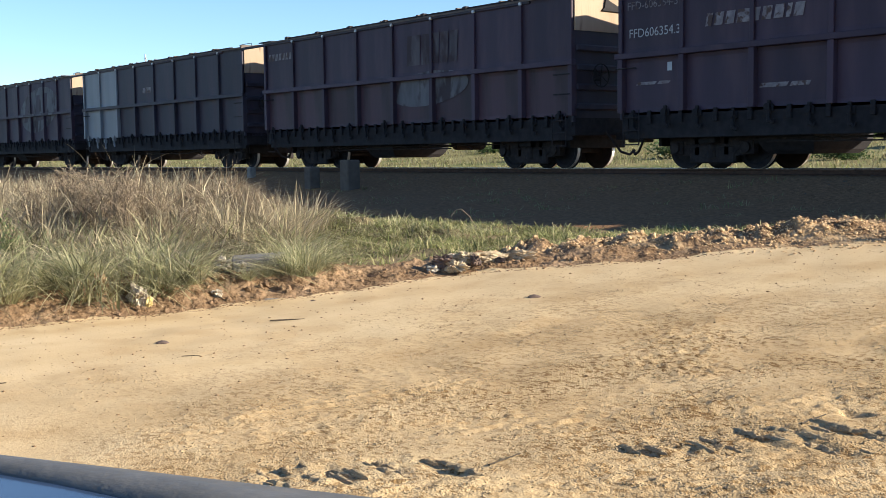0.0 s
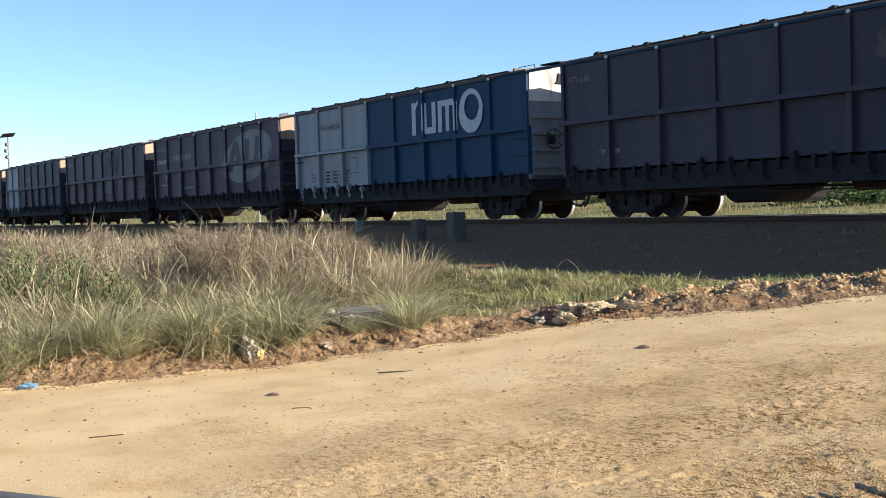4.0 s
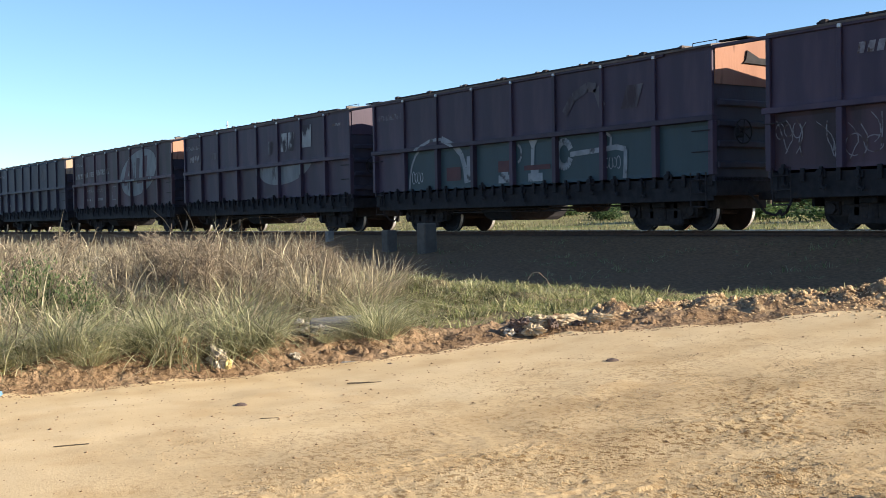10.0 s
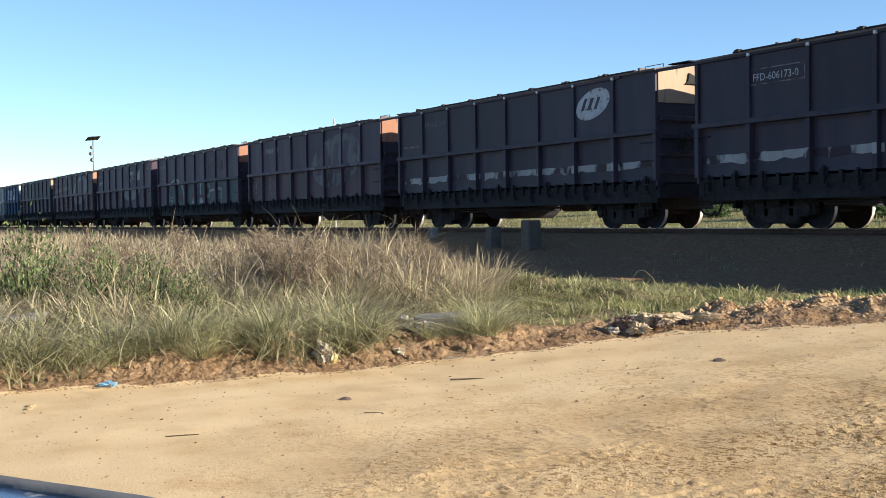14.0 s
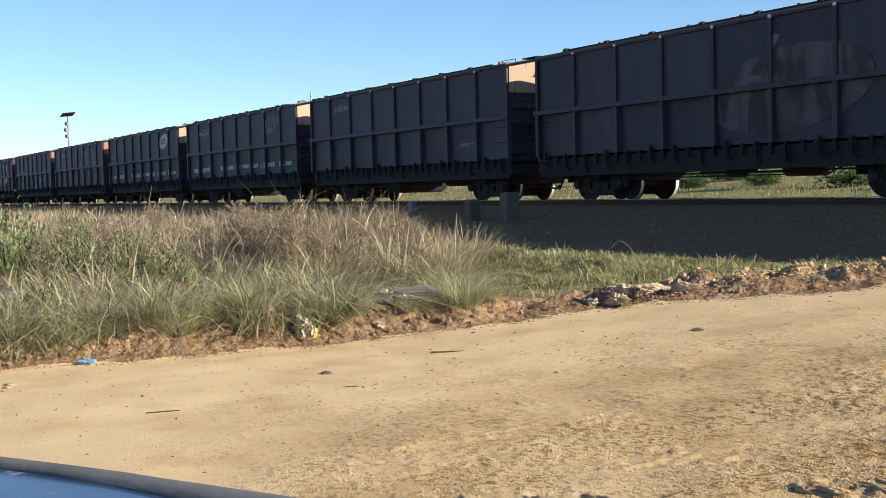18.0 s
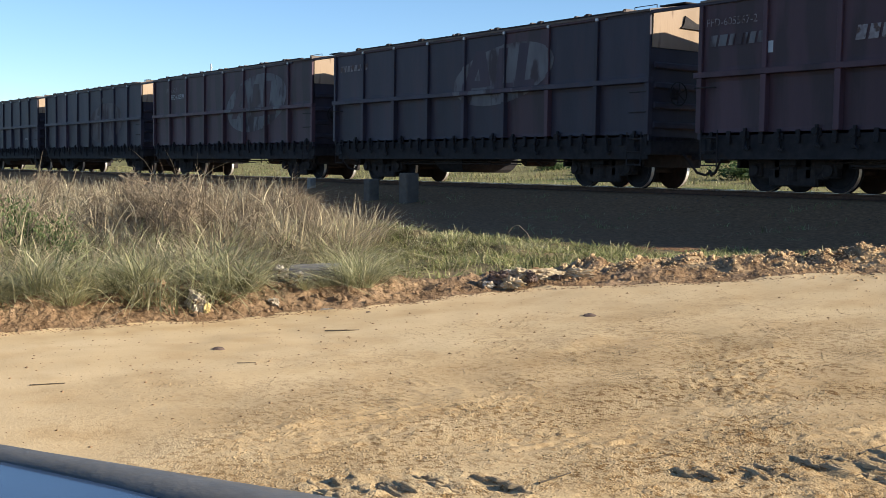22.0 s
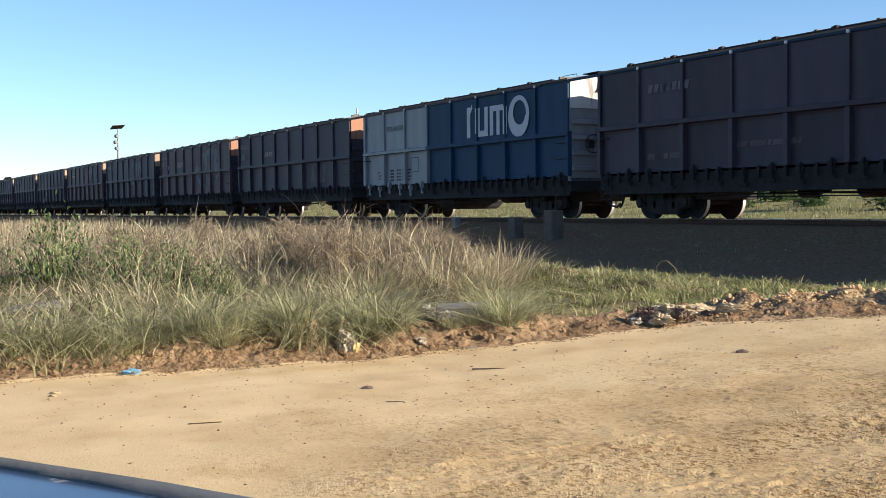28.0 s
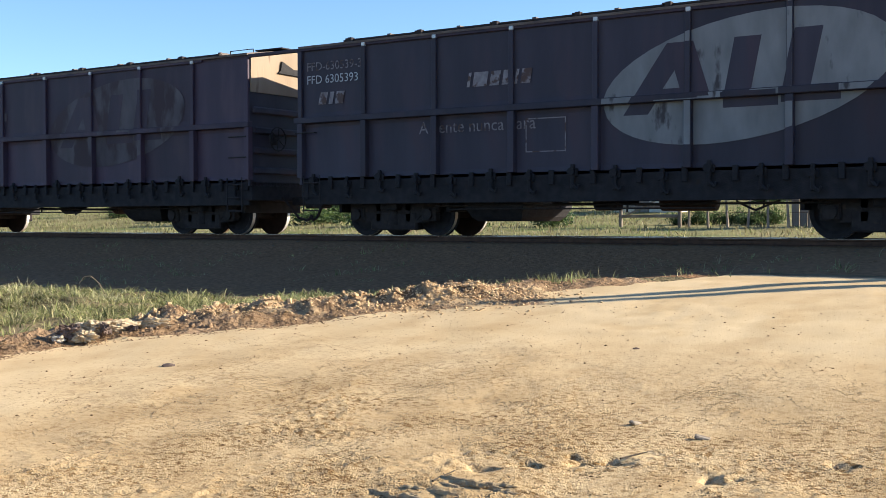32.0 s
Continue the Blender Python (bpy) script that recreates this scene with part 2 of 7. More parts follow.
def rod(bm, p0, p1, r0, r1=None, n=8):
    p0, p1 = Vector(p0), Vector(p1)
    d = p1 - p0
    m = Matrix.Translation((p0 + p1) / 2) @ d.to_track_quat("Z", "Y").to_matrix().to_4x4()
    bmesh.ops.create_cone(bm, cap_ends=True, segments=n, radius1=r0, radius2=r0 if r1 is None else r1, depth=d.length, matrix=m)


def tube(bm, pts, r, n=6):
    for a, b in zip(pts, pts[1:]):
        rod(bm, a, b, r, r, n)


def lathe(bm, prof, n=28):
    """A ring round the y axis from (radius, y) pairs, closed to a solid."""
    rings = []
    for r, y in prof:
        rings.append([bm.verts.new((r * math.cos(2 * math.pi * i / n), y, r * math.sin(2 * math.pi * i / n))) for i in range(n)])
    for a, b in zip(rings, rings[1:]):
        for i in range(n):
            bm.faces.new((a[i], a[(i + 1) % n], b[(i + 1) % n], b[i]))
    bm.faces.new(rings[0][::-1])
    bm.faces.new(rings[-1])
    bmesh.ops.recalc_face_normals(bm, faces=bm.faces)


def data_of(name, bm, material, smooth=False):
    me = bpy.data.meshes.new(name)
    bm.to_mesh(me)
    bm.free()
    me.materials.append(material)
    if smooth:
        for p in me.polygons:
            p.use_smooth = True
    return me


def part(name, bm, material, parent, label="", smooth=False):
    me = bm if isinstance(bm, bpy.types.Mesh) else data_of(name, bm, material, smooth)
    ob = new(name, me)
    if parent:
        ob.parent = parent
    if label:
        ob["label"] = label
    return ob


def repaint(ob, material):
    ob.material_slots[0].link = "OBJECT"
    ob.material_slots[0].material = material


def smoothstep(a, b, x):
    t = min(1.0, max(0.0, (x - a) / (b - a)))
    return t * t * (3 - 2 * t)


# ---- ground ----
RAIL_Z = 0.91          # top of the rails
TRACK_Y = 19.2         # middle of the track
EDGE_Y = [-60, 1, 2.7, 4.6, 6.6, 7.6, 8.2, 9.0, 10.1, 10.9, 13, 18, 25]
EDGE_X = [-9.5, -8.65, -8.4, -8.3, -7.87, -6.95, -6.6, -5.9, -5.3, -4.6, -3.6, -2.6, -2.2]
ROAD_Y = [-60, 4, 6, 8, 9.5, 10.85, 12, 15, 17]
ROAD_H = [0.03, 0.05, 0.15, 0.32, 0.48, 0.61, 0.67, 0.76, 0.81]
VERGE_Y = [-60, 0, 4, 8, 10.5, 13, 15.5, 17.2]
VERGE_H = [0.12, 0.16, 0.20, 0.21, 0.22, 0.27, 0.45, 0.78]
FAR_Y = [17.2, 21.2, 22.5, 24, 40, 70, 120, 300, 900, 1600]
FAR_H = [0.79, 0.79, 0.55, 0.6, 1.15, 2.7, 4.9, 9.0, 20.0, 32.0]


def road_edge(y):
    return float(np.interp(y, EDGE_Y, EDGE_X)) + 0.12 * noise.noise((y * 0.9, 3.1, 0)) + 0.05 * noise.noise((y * 3.5, 1.7, 0))


HEAP = ((-8.75, 7.75), (-5.5, 9.65))
PITS = ((-2.86, 4.58), (-2.70, 4.72), (-2.51, 4.90), (-2.36, 4.98), (-1.80, 4.86), (-1.40, 5.35), (-6.79, 8.35), (-8.78, 1.82), (-8.85, 2.66))
GROOVES = ((-3.75, 2.14), (-3.66, 2.34), (-3.48, 2.28), (-3.58, 2.54), (-3.42, 2.68), (-3.12, 3.46), (-3.05, 3.60), (-2.98, 3.76), (-2.86, 3.94), (-2.84, 4.14), (-2.62, 4.02), (-2.66, 4.27), (-2.74, 4.24), (-2.56, 4.30))


MOUNDS = ((-12.95, 8.3, 0.62, 0.20), (-12.1, 8.6, 0.55, 0.14), (-11.3, 8.95, 0.50, 0.10), (-13.5, 7.8, 0.50, 0.15))


def rough_of(x, y):
    """How churned the road is: most near the parked car and to the right."""
    return smoothstep(-7.4, -3.7, x + 0.30 * (y - 3.5)) * smoothstep(8.4, 5.0, y) * smoothstep(1.0, -0.4, x) * smoothstep(1.0, 2.2, y)


def line_dist(x, y, line):
    (ax, ay), (bx, by) = line
    dx, dy = bx - ax, by - ay
    n = math.hypot(dx, dy)
    t = ((x - ax) * dx + (y - ay) * dy) / (n * n)
    return ((x - ax) * dy - (y - ay) * dx) / n, t, n


def ground_z(x, y, fine=True):
    if y > 17.2:
        z = float(np.interp(y, FAR_Y, FAR_H))
        if y > 24:
            z += 0.25 * noise.noise((x * 0.03, y * 0.03, 5.0)) * min(1.0, (y - 24) / 30)
        return z + (0.02 * noise.noise((x * 3, y * 3, 0)) if fine else 0)
    e = road_edge(y)
    wide = 0.7 + 3.8 * smoothstep(6.5, 9.5, y)
    w = smoothstep(0.0, wide, e - x)
    z = float(np.interp(y, ROAD_Y, ROAD_H)) * (1 - w) + float(np.interp(y, VERGE_Y, VERGE_H)) * w
    for a, b, r, h in MOUNDS:
        if abs(x - a) < 1.6 and abs(y - b) < 1.6:
            z += h * math.exp(-((x - a) ** 2 + (y - b) ** 2) / (r * r)) * (1 + 0.5 * noise.noise((x * 4, y * 4, 21)))
    if fine:
        d = e - x
        bank = math.exp(-((d - 0.55) / 0.38) ** 2) * smoothstep(11.5, 10.2, y)
        z += bank * (0.045 + 0.07 * noise.noise((x * 1.7, y * 1.7, 2)) + 0.06 * noise.noise((x * 5, y * 5, 4)) + 0.05 * noise.noise((x * 9, y * 9, 4)) + 0.05 * abs(noise.noise((x * 13, y * 13, 4))))
        s, t, n = line_dist(x, y, HEAP)
        if -0.12 < t < 1.12 and abs(s) < 1.2:
            z += (0.145 - 0.08 * t) * math.exp(-(s / 0.42) ** 2) * smoothstep(-0.1, 0.08, t) * smoothstep(1.12, 0.85, t) * (0.70 + 0.7 * noise.noise((x * 2.4, y * 2.4, 12)) + 0.6 * noise.noise((x * 6, y * 6, 13)) + 0.6 * abs(noise.noise((x * 11, y * 11, 14))))
        for a, b in PITS:
            if abs(x - a) > 0.3 or abs(y - b) > 0.3:
                continue
            q = (x - a + 0.09 * noise.noise((x * 17, y * 17, 3))) ** 2 + (y - b + 0.05 * noise.noise((x * 13, y * 13, 5))) ** 2
            if q < 0.09:
                z -= 0.055 * math.exp(-q / 0.0026)
        if d < 0:
            z += 0.012 * noise.noise((x * 1.1, y * 1.1, 7)) + 0.005 * noise.noise((x * 3.2, y * 3.2, 8)) + 0.004 * noise.noise((x * 7, y * 5, 18)) * smoothstep(-0.2, 0.5, noise.noise((x * 0.7, y * 0.7, 33)))
            rough = rough_of(x, y)
            if rough > 0:
                patch = 0.35 + 0.9 * smoothstep(-0.25, 0.35, noise.noise((x * 1.3, y * 1.0, 41)) + 0.5 * noise.noise((x * 3.4, y * 2.8, 42)))
                z += rough * (0.010 * noise.noise((x * 2, y * 2, 9)) + patch * (0.006 * noise.noise((x * 6, y * 5, 1)) + 0.009 * smoothstep(0.05, 0.4, noise.noise((x * 21, y * 17, 2))) + 0.008 * abs(noise.noise((x * 33, y * 27, 6)))))
                for a, c in GROOVES:
                    wx, wy = 0.05 * noise.noise((x * 14, y * 14, 3)), 0.045 * noise.noise((x * 14, y * 14, 7))
                    u, v = (x - a + wx) / 0.13, (y - c + wy - 0.12 * (a - x)) / 0.036
                    q = u * u + v * v
                    if q < 9:
                        z += -0.011 * math.exp(-q ** 1.5) + 0.006 * math.exp(-((math.sqrt(q) - 1.7) / 0.5) ** 2)
        else:
            z += 0.03 * noise.noise((x * 2, y * 2, 6)) + 0.015 * noise.noise((x * 7, y * 7, 6))
    return z


def steps(spans):
    out = []
    for a, b, s in spans:
        out += list(np.arange(a, b - 1e-6, s))
    return out + [spans[-1][1]]


GX = steps([(-1600, -300, 130), (-300, -80, 20), (-80, -26, 2.0), (-26, -13, 0.3), (-13, -4.8, 0.05), (-4.8, -1.2, 0.02), (-1.2, 1.2, 0.05), (1.2, 4, 0.14), (4, 30, 1.0), (30, 150, 15), (150, 1600, 145)])
GY = steps([(-1500, -100, 140), (-100, -10, 9), (-10, 0, 0.5), (0, 2, 0.06), (2, 5.8, 0.02), (5.8, 11.4, 0.045), (11.4, 24, 0.3), (24, 80, 2), (80, 300, 20), (300, 1600, 130)])


def build_ground():
    nx, ny = len(GX), len(GY)
    co = np.empty((ny, nx, 3), dtype=np.float32)
    zone = np.empty((ny, nx), dtype=np.float32)
    for j, y in enumerate(GY):
        for i, x in enumerate(GX):
            far = x < -60 or x > 1.5 or y > 200 or y < -0.3
            co[j, i] = (x, y, ground_z(x, y, not far))
        e = np.array([road_edge(y)] * nx)
        d = e - np.array(GX)
        # 0 road, 0.5 clay bank, 1 grass soil
        zz = np.where(d < 0, 0.0, np.where(d < 1.15, 0.5, 1.0))
        if y > 10.9:
            zz = np.where(d < 0, 0.1, 1.0)
        # Past the train's shadow edge this dark tone deepens the shade on the road.
        if y > 11.3:
            zz = np.where(d < 0, 0.1 if y < 12.0 else 1.5, 1.5)
        if y > 15.5 and y < 23:
            zz = np.full(nx, 1.5)
        if y >= 23:
            zz = np.full(nx, 2.0)
        if 7.2 < y < 10.2:
            for i, x in enumerate(GX):
                if -10 < x < -5:
                    s, t, n = line_dist(x, y, HEAP)
                    if abs(s) < 0.55 and -0.08 < t < 1.05:
                        zz[i] = 0.33
        zone[j] = zz
    me = bpy.data.meshes.new("ground")
    idx = np.arange(nx * ny).reshape(ny, nx)
    quads = np.stack([idx[:-1, :-1], idx[:-1, 1:], idx[1:, 1:], idx[1:, :-1]], -1).reshape(-1, 4)
    me.vertices.add(nx * ny)
    me.vertices.foreach_set("co", co.ravel())
    me.loops.add(quads.size)
    me.loops.foreach_set("vertex_index", quads.ravel().astype(np.int32))
    me.polygons.add(len(quads))
    me.polygons.foreach_set("loop_start", np.arange(0, quads.size, 4, dtype=np.int32))
    me.update(calc_edges=True)
    me.polygons.foreach_set("use_smooth", np.ones(len(quads), dtype=bool))
    churn = np.array([[rough_of(x, y) if 1.0 < y < 9 and -9 < x < 5 else 0.0 for x in GX] for y in GY], dtype=np.float32)
    ca = me.attributes.new("churn", "FLOAT", "POINT")
    ca.data.foreach_set("value", churn.ravel())
    at = me.attributes.new("zone", "FLOAT", "POINT")
    at.data.foreach_set("value", zone.ravel())
    me.materials.append(ground_mat())
    ob = new("ground", me)
    tagged(ob, "pale sandy dirt road with clay bank, grassy verge and field beyond", "ground", kind="structure")
    return ob


def ground_mat():
    m = bpy.data.materials.new("earth")
    m.use_nodes = True
    n, l = m.node_tree.nodes, m.node_tree.links
    b = n["Principled BSDF"]
    b.inputs["Roughness"].default_value, b.inputs["Specular IOR Level"].default_value = 0.95, 0.08
    tc = n.new("ShaderNodeTexCoord")

    def nz(scale, detail=6.0, stretch=None, grit=0.5):
        t = n.new("ShaderNodeTexNoise")
        t.inputs["Roughness"].default_value = grit
        t.inputs["Scale"].default_value, t.inputs["Detail"].default_value = scale, detail
        if stretch:
            mp = n.new("ShaderNodeMapping")
            mp.inputs["Scale"].default_value = stretch
            l.new(tc.outputs["Object"], mp.inputs[0])
            l.new(mp.outputs[0], t.inputs["Vector"])
        else:
            l.new(tc.outputs["Object"], t.inputs["Vector"])
        return t.outputs[0]

    def ramp(src, stops):
        r = n.new("ShaderNodeValToRGB")
        e = r.color_ramp.elements
        e[0].position, e[0].color = stops[0][0], (*stops[0][1], 1)
        e[1].position, e[1].color = stops[-1][0], (*stops[-1][1], 1)
        for p, c in stops[1:-1]:
            e.new(p).color = (*c, 1)
        l.new(src, r.inputs[0])
        return r.outputs[0]

    def mix(f, a, c, kind="MIX"):
        x = n.new("ShaderNodeMix")
        x.data_type, x.blend_type = "RGBA", kind
        if isinstance(f, float):
            x.inputs[0].default_value = f
        else:
            l.new(f, x.inputs[0])
        l.new(a, x.inputs[6])
        l.new(c, x.inputs[7])
        return x.outputs[2]

    sand = ramp(nz(0.7), [(0.3, (0.490, 0.368, 0.214)), (0.5, (0.546, 0.415, 0.247)), (0.7, (0.597, 0.462, 0.280))])
    ruts = ramp(nz(1.0, 5.0, (1.9, 0.55, 1)), [(0.35, (0.86, 0.82, 0.76)), (0.6, (1, 1, 1))])
    sand = mix(0.6, sand, ruts, "MULTIPLY")
    specks = ramp(nz(38.0, 6.0, (1.1, 0.9, 1), 0.6), [(0.30, (0.45, 0.36, 0.26)), (0.37, (1, 1, 1))])
    sand = mix(0.7, sand, specks, "MULTIPLY")
    patches = ramp(nz(2.3, 7.0), [(0.34, (0.80, 0.74, 0.66)), (0.5, (1, 1, 1))])
    sand = mix(0.5, sand, patches, "MULTIPLY")
    ch0 = n.new("ShaderNodeAttribute")
    ch0.attribute_name = "churn"
    # Dark soil specks, with the small shadows of crumbs put into the colour.
    dirt = ramp(nz(24.0, 10.0, (0.9, 1.1, 1), 0.68), [(0.43, (0.38, 0.29, 0.20)), (0.50, (1, 1, 1))])
    where = n.new("ShaderNodeMath")
    where.operation = "MULTIPLY"
    l.new(ramp(nz(1.5, 6.0, (1.3, 0.8, 1)), [(0.38, (0.35, 0.35, 0.35)), (0.56, (1, 1, 1))]), where.inputs[0])
    l.new(ch0.outputs["Fac"], where.inputs[1])
    sand = mix(where.outputs[0], sand, mix(0.9, sand, dirt, "MULTIPLY"))
    # The churned road is darker overall, in uneven patches.
    churn_tone = ramp(nz(1.4, 6.0), [(0.35, (0.76, 0.72, 0.66)), (0.65, (0.92, 0.90, 0.86))])
    sand = mix(ch0.outputs["Fac"], sand, mix(1.0, sand, churn_tone, "MULTIPLY"))
    clay = ramp(nz(2.6), [(0.3, (0.165, 0.103, 0.058)), (0.5, (0.250, 0.163, 0.095)), (0.7, (0.355, 0.242, 0.148))])
    clay = mix(0.8, clay, ramp(nz(13.0, 8.0), [(0.34, (0.50, 0.45, 0.40)), (0.48, (1, 1, 1))]), "MULTIPLY")
    soil = ramp(nz(1.7), [(0.3, (0.09, 0.075, 0.042)), (0.5, (0.14, 0.115, 0.065)), (0.7, (0.21, 0.165, 0.095))])
    # Tone of the ballast bank, also used as painted shade on the road.
    stone = ramp(nz(14.0, 4.0), [(0.3, (0.150, 0.086, 0.046)), (0.5, (0.215, 0.124, 0.066)), (0.7, (0.290, 0.168, 0.090))])
    field = ramp(nz(0.25), [(0.35, (0.15, 0.14, 0.06)), (0.5, (0.22, 0.20, 0.095)), (0.65, (0.13, 0.15, 0.055))])
    at = n.new("ShaderNodeAttribute")
    at.attribute_name = "zone"
    wob = n.new("ShaderNodeMath")
    wob.operation = "MULTIPLY_ADD"
    l.new(nz(3.0), wob.inputs[0])
    wob.inputs[1].default_value = 0.5
    sub = n.new("ShaderNodeMath")
    sub.operation = "ADD"
    l.new(at.outputs["Fac"], wob.inputs[2])
    l.new(wob.outputs[0], sub.inputs[0])
    sub.inputs[1].default_value = -0.25

    def gate(a, c):
        r = n.new("ShaderNodeMapRange")
        r.inputs[1].default_value, r.inputs[2].default_value = a, c
        l.new(sub.outputs[0], r.inputs[0])
        return r.outputs[0]

    col = mix(gate(0.2, 0.34), sand, clay)
    col = mix(gate(0.7, 0.85), col, soil)
    col = mix(gate(1.2, 1.32), col, stone)
    col = mix(gate(1.7, 1.8), col, field)
    l.new(col, b.inputs["Base Color"])
    bp = n.new("ShaderNodeBump")
    bp.inputs["Strength"].default_value, bp.inputs["Distance"].default_value = 0.4, 0.007
    l.new(nz(70.0, 6.0), bp.inputs["Height"])
    ch = n.new("ShaderNodeAttribute")
    ch.attribute_name = "churn"
    b2 = n.new("ShaderNodeBump")
    b2.inputs["Distance"].default_value = 0.013
    l.new(where.outputs[0], b2.inputs["Strength"])
    l.new(nz(28.0, 10.0, (0.8, 1.2, 1), 0.65), b2.inputs["Height"])
    lumps = n.new("ShaderNodeTexVoronoi")
    lumps.inputs["Scale"].default_value = 95.0
    l.new(tc.outputs["Object"], lumps.inputs["Vector"])
    b4 = n.new("ShaderNodeBump")
    b4.invert = True
    b4.inputs["Distance"].default_value = 0.005
    l.new(where.outputs[0], b4.inputs["Strength"])
    l.new(lumps.outputs["Distance"], b4.inputs["Height"])
    l.new(bp.outputs[0], b4.inputs["Normal"])
    l.new(b4.outputs[0], b2.inputs["Normal"])
    b3 = n.new("ShaderNodeBump")
    b3.inputs["Distance"].default_value = 0.045
    l.new(gate(0.2, 0.34), b3.inputs["Strength"])
    l.new(nz(21.0, 8.0), b3.inputs["Height"])
    l.new(b2.outputs[0], b3.inputs["Normal"])
    l.new(b3.outputs[0], b.inputs["Normal"])
    return m


build_ground()

# ---- railway track ----
def build_track():
    track = tagged(new("railway_track"), "single metre-gauge railway track on a dark ballast bank", "railway track", kind="structure")
    track.location = (0, TRACK_Y, RAIL_Z)
    for side in (-1, 1):
        y = side * 0.535
        bm = bmesh.new()
        prof = [(-0.055, -0.125), (0.055, -0.125), (0.055, -0.112), (0.009, -0.10), (0.009, -0.04), (0.032, -0.033), (0.032, -0.004), (-0.032, -0.004), (-0.032, -0.033), (-0.009, -0.04), (-0.009, -0.10), (-0.055, -0.112)]
        a = [bm.verts.new((-420, y + p, q)) for p, q in prof]
        c = [bm.verts.new((160, y + p, q)) for p, q in prof]
        for i in range(12):
            bm.faces.new((a[i], a[(i + 1) % 12], c[(i + 1) % 12], c[i]))
        bm.faces.new(a[::-1])
        bm.faces.new(c)
        bmesh.ops.recalc_face_normals(bm, faces=bm.faces)
        rail = part("rail", bm, M_RUST, track)
        bm = bmesh.new()
        box(bm, -420, 160, y - 0.028, y + 0.028, -0.004, 0.0)
        part("rail_head", bm, M_RAILTOP, rail, "polished running surface")
    bm = bmesh.new()
    box(bm, -0.11, 0.11, -1.0, 1.0, -0.255, -0.125, 0.012)
    me = data_of("sleeper", bm, M_SLEEPER)
    rnd = random.Random(5)
    for i in range(200):
        ob = part("sleeper", me, None, track)
        ob.matrix_basis = pose(-100 + i * 0.62, rnd.uniform(-0.04, 0.04), 0, 0, 0, rnd.uniform(-1.5, 1.5))
    return track


build_track()

# ---- train ----
LEN, PITCH, HALF = 13.2, 14.556, 1.4     # body length, wagon to wagon, half the width
EAVE, RIDGE, MID, FLOOR = 2.87 + 0.91, 3.98, 2.30, 1.12
BAY = LEN / 8


def panel_mesh(z0, z1, y):
    """A pressed side panel between two posts, with a shallow dished field."""
    bm = bmesh.new()
    box(bm, 0.0, BAY, y, y + 0.05, z0, z1)
    f = [f for f in bm.faces if f.normal.y < -0.5][0]
    r = bmesh.ops.inset_region(bm, faces=[f], thickness=0.12)
    for v in f.verts:
        v.co.y += 0.012
    return bm


def post_mesh():
    bm = bmesh.new()
    box(bm, -0.05, 0.05, -1.455, -1.395, MID + 0.06, EAVE - 0.10, 0.008)
    box(bm, -0.065, 0.065, -1.465, -1.33, FLOOR + 0.03, MID - 0.06, 0.008)
    return bm


def latch_mesh():
    """A discharge-door latch: hinge plate and eye on the foot of the door, hook that hangs below."""
    bm = bmesh.new()
    box(bm, -0.085, 0.085, -1.385, -1.33, -0.04, 0.11, 0.02)
    box(bm, -0.035, 0.035, -1.42, -1.36, 0.02, 0.18, 0.012)
    rod(bm, (-0.02, -1.44, 0.05), (-0.02, -1.36, 0.05), 0.07, 0.06, n=10)
    box(bm, -0.032, 0.032, -1.42, -1.36, -0.24, 0.02, 0.01)
    rod(bm, (0.0, -1.41, -0.16), (0.10, -1.41, -0.25), 0.026, n=6)
    rod(bm, (0.10, -1.41, -0.25), (0.13, -1.41, -0.17), 0.020, n=6)
    return bm


def lug_mesh():
    bm = bmesh.new()
    box(bm, -0.05, 0.05, -1.40, -1.36, -0.20, 0.06, 0.01)
    rod(bm, (0, -1.405, -0.05), (0, -1.355, -0.05), 0.03, n=8)
    return bm


def bracket_mesh(tall):
    bm = bmesh.new()
    if tall:
        box(bm, -0.05, 0.05, -1.42, -1.30, EAVE + 0.005, EAVE + 0.085, 0.008)
        box(bm, -0.11, 0.0, -1.40, -1.34, EAVE + 0.05, EAVE + 0.075)
    else:
        box(bm, -0.05, 0.035, -1.47, -1.41, EAVE - 0.12, EAVE - 0.045, 0.01)
    return bm


def end_mesh(s):
    """An end wall with pressed horizontal ribs; s: +1 for the end that faces +x."""
    bm = bmesh.new()
    x = LEN if s > 0 else 0.0
    pts = [(-HALF, FLOOR - 0.1), (HALF, FLOOR - 0.1), (HALF, EAVE - 0.02), (0, RIDGE - 0.02), (-HALF, EAVE - 0.02)]
    a = [bm.verts.new((x, y, z)) for y, z in pts]
    c = [bm.verts.new((x - 0.06 * s, y, z)) for y, z in pts]
    bm.faces.new(a)
    bm.faces.new(c[::-1])
    for i in range(5):
        bm.faces.new((a[i], c[i], c[(i + 1) % 5], a[(i + 1) % 5]))
    bmesh.ops.recalc_face_normals(bm, faces=bm.faces)
    return bm


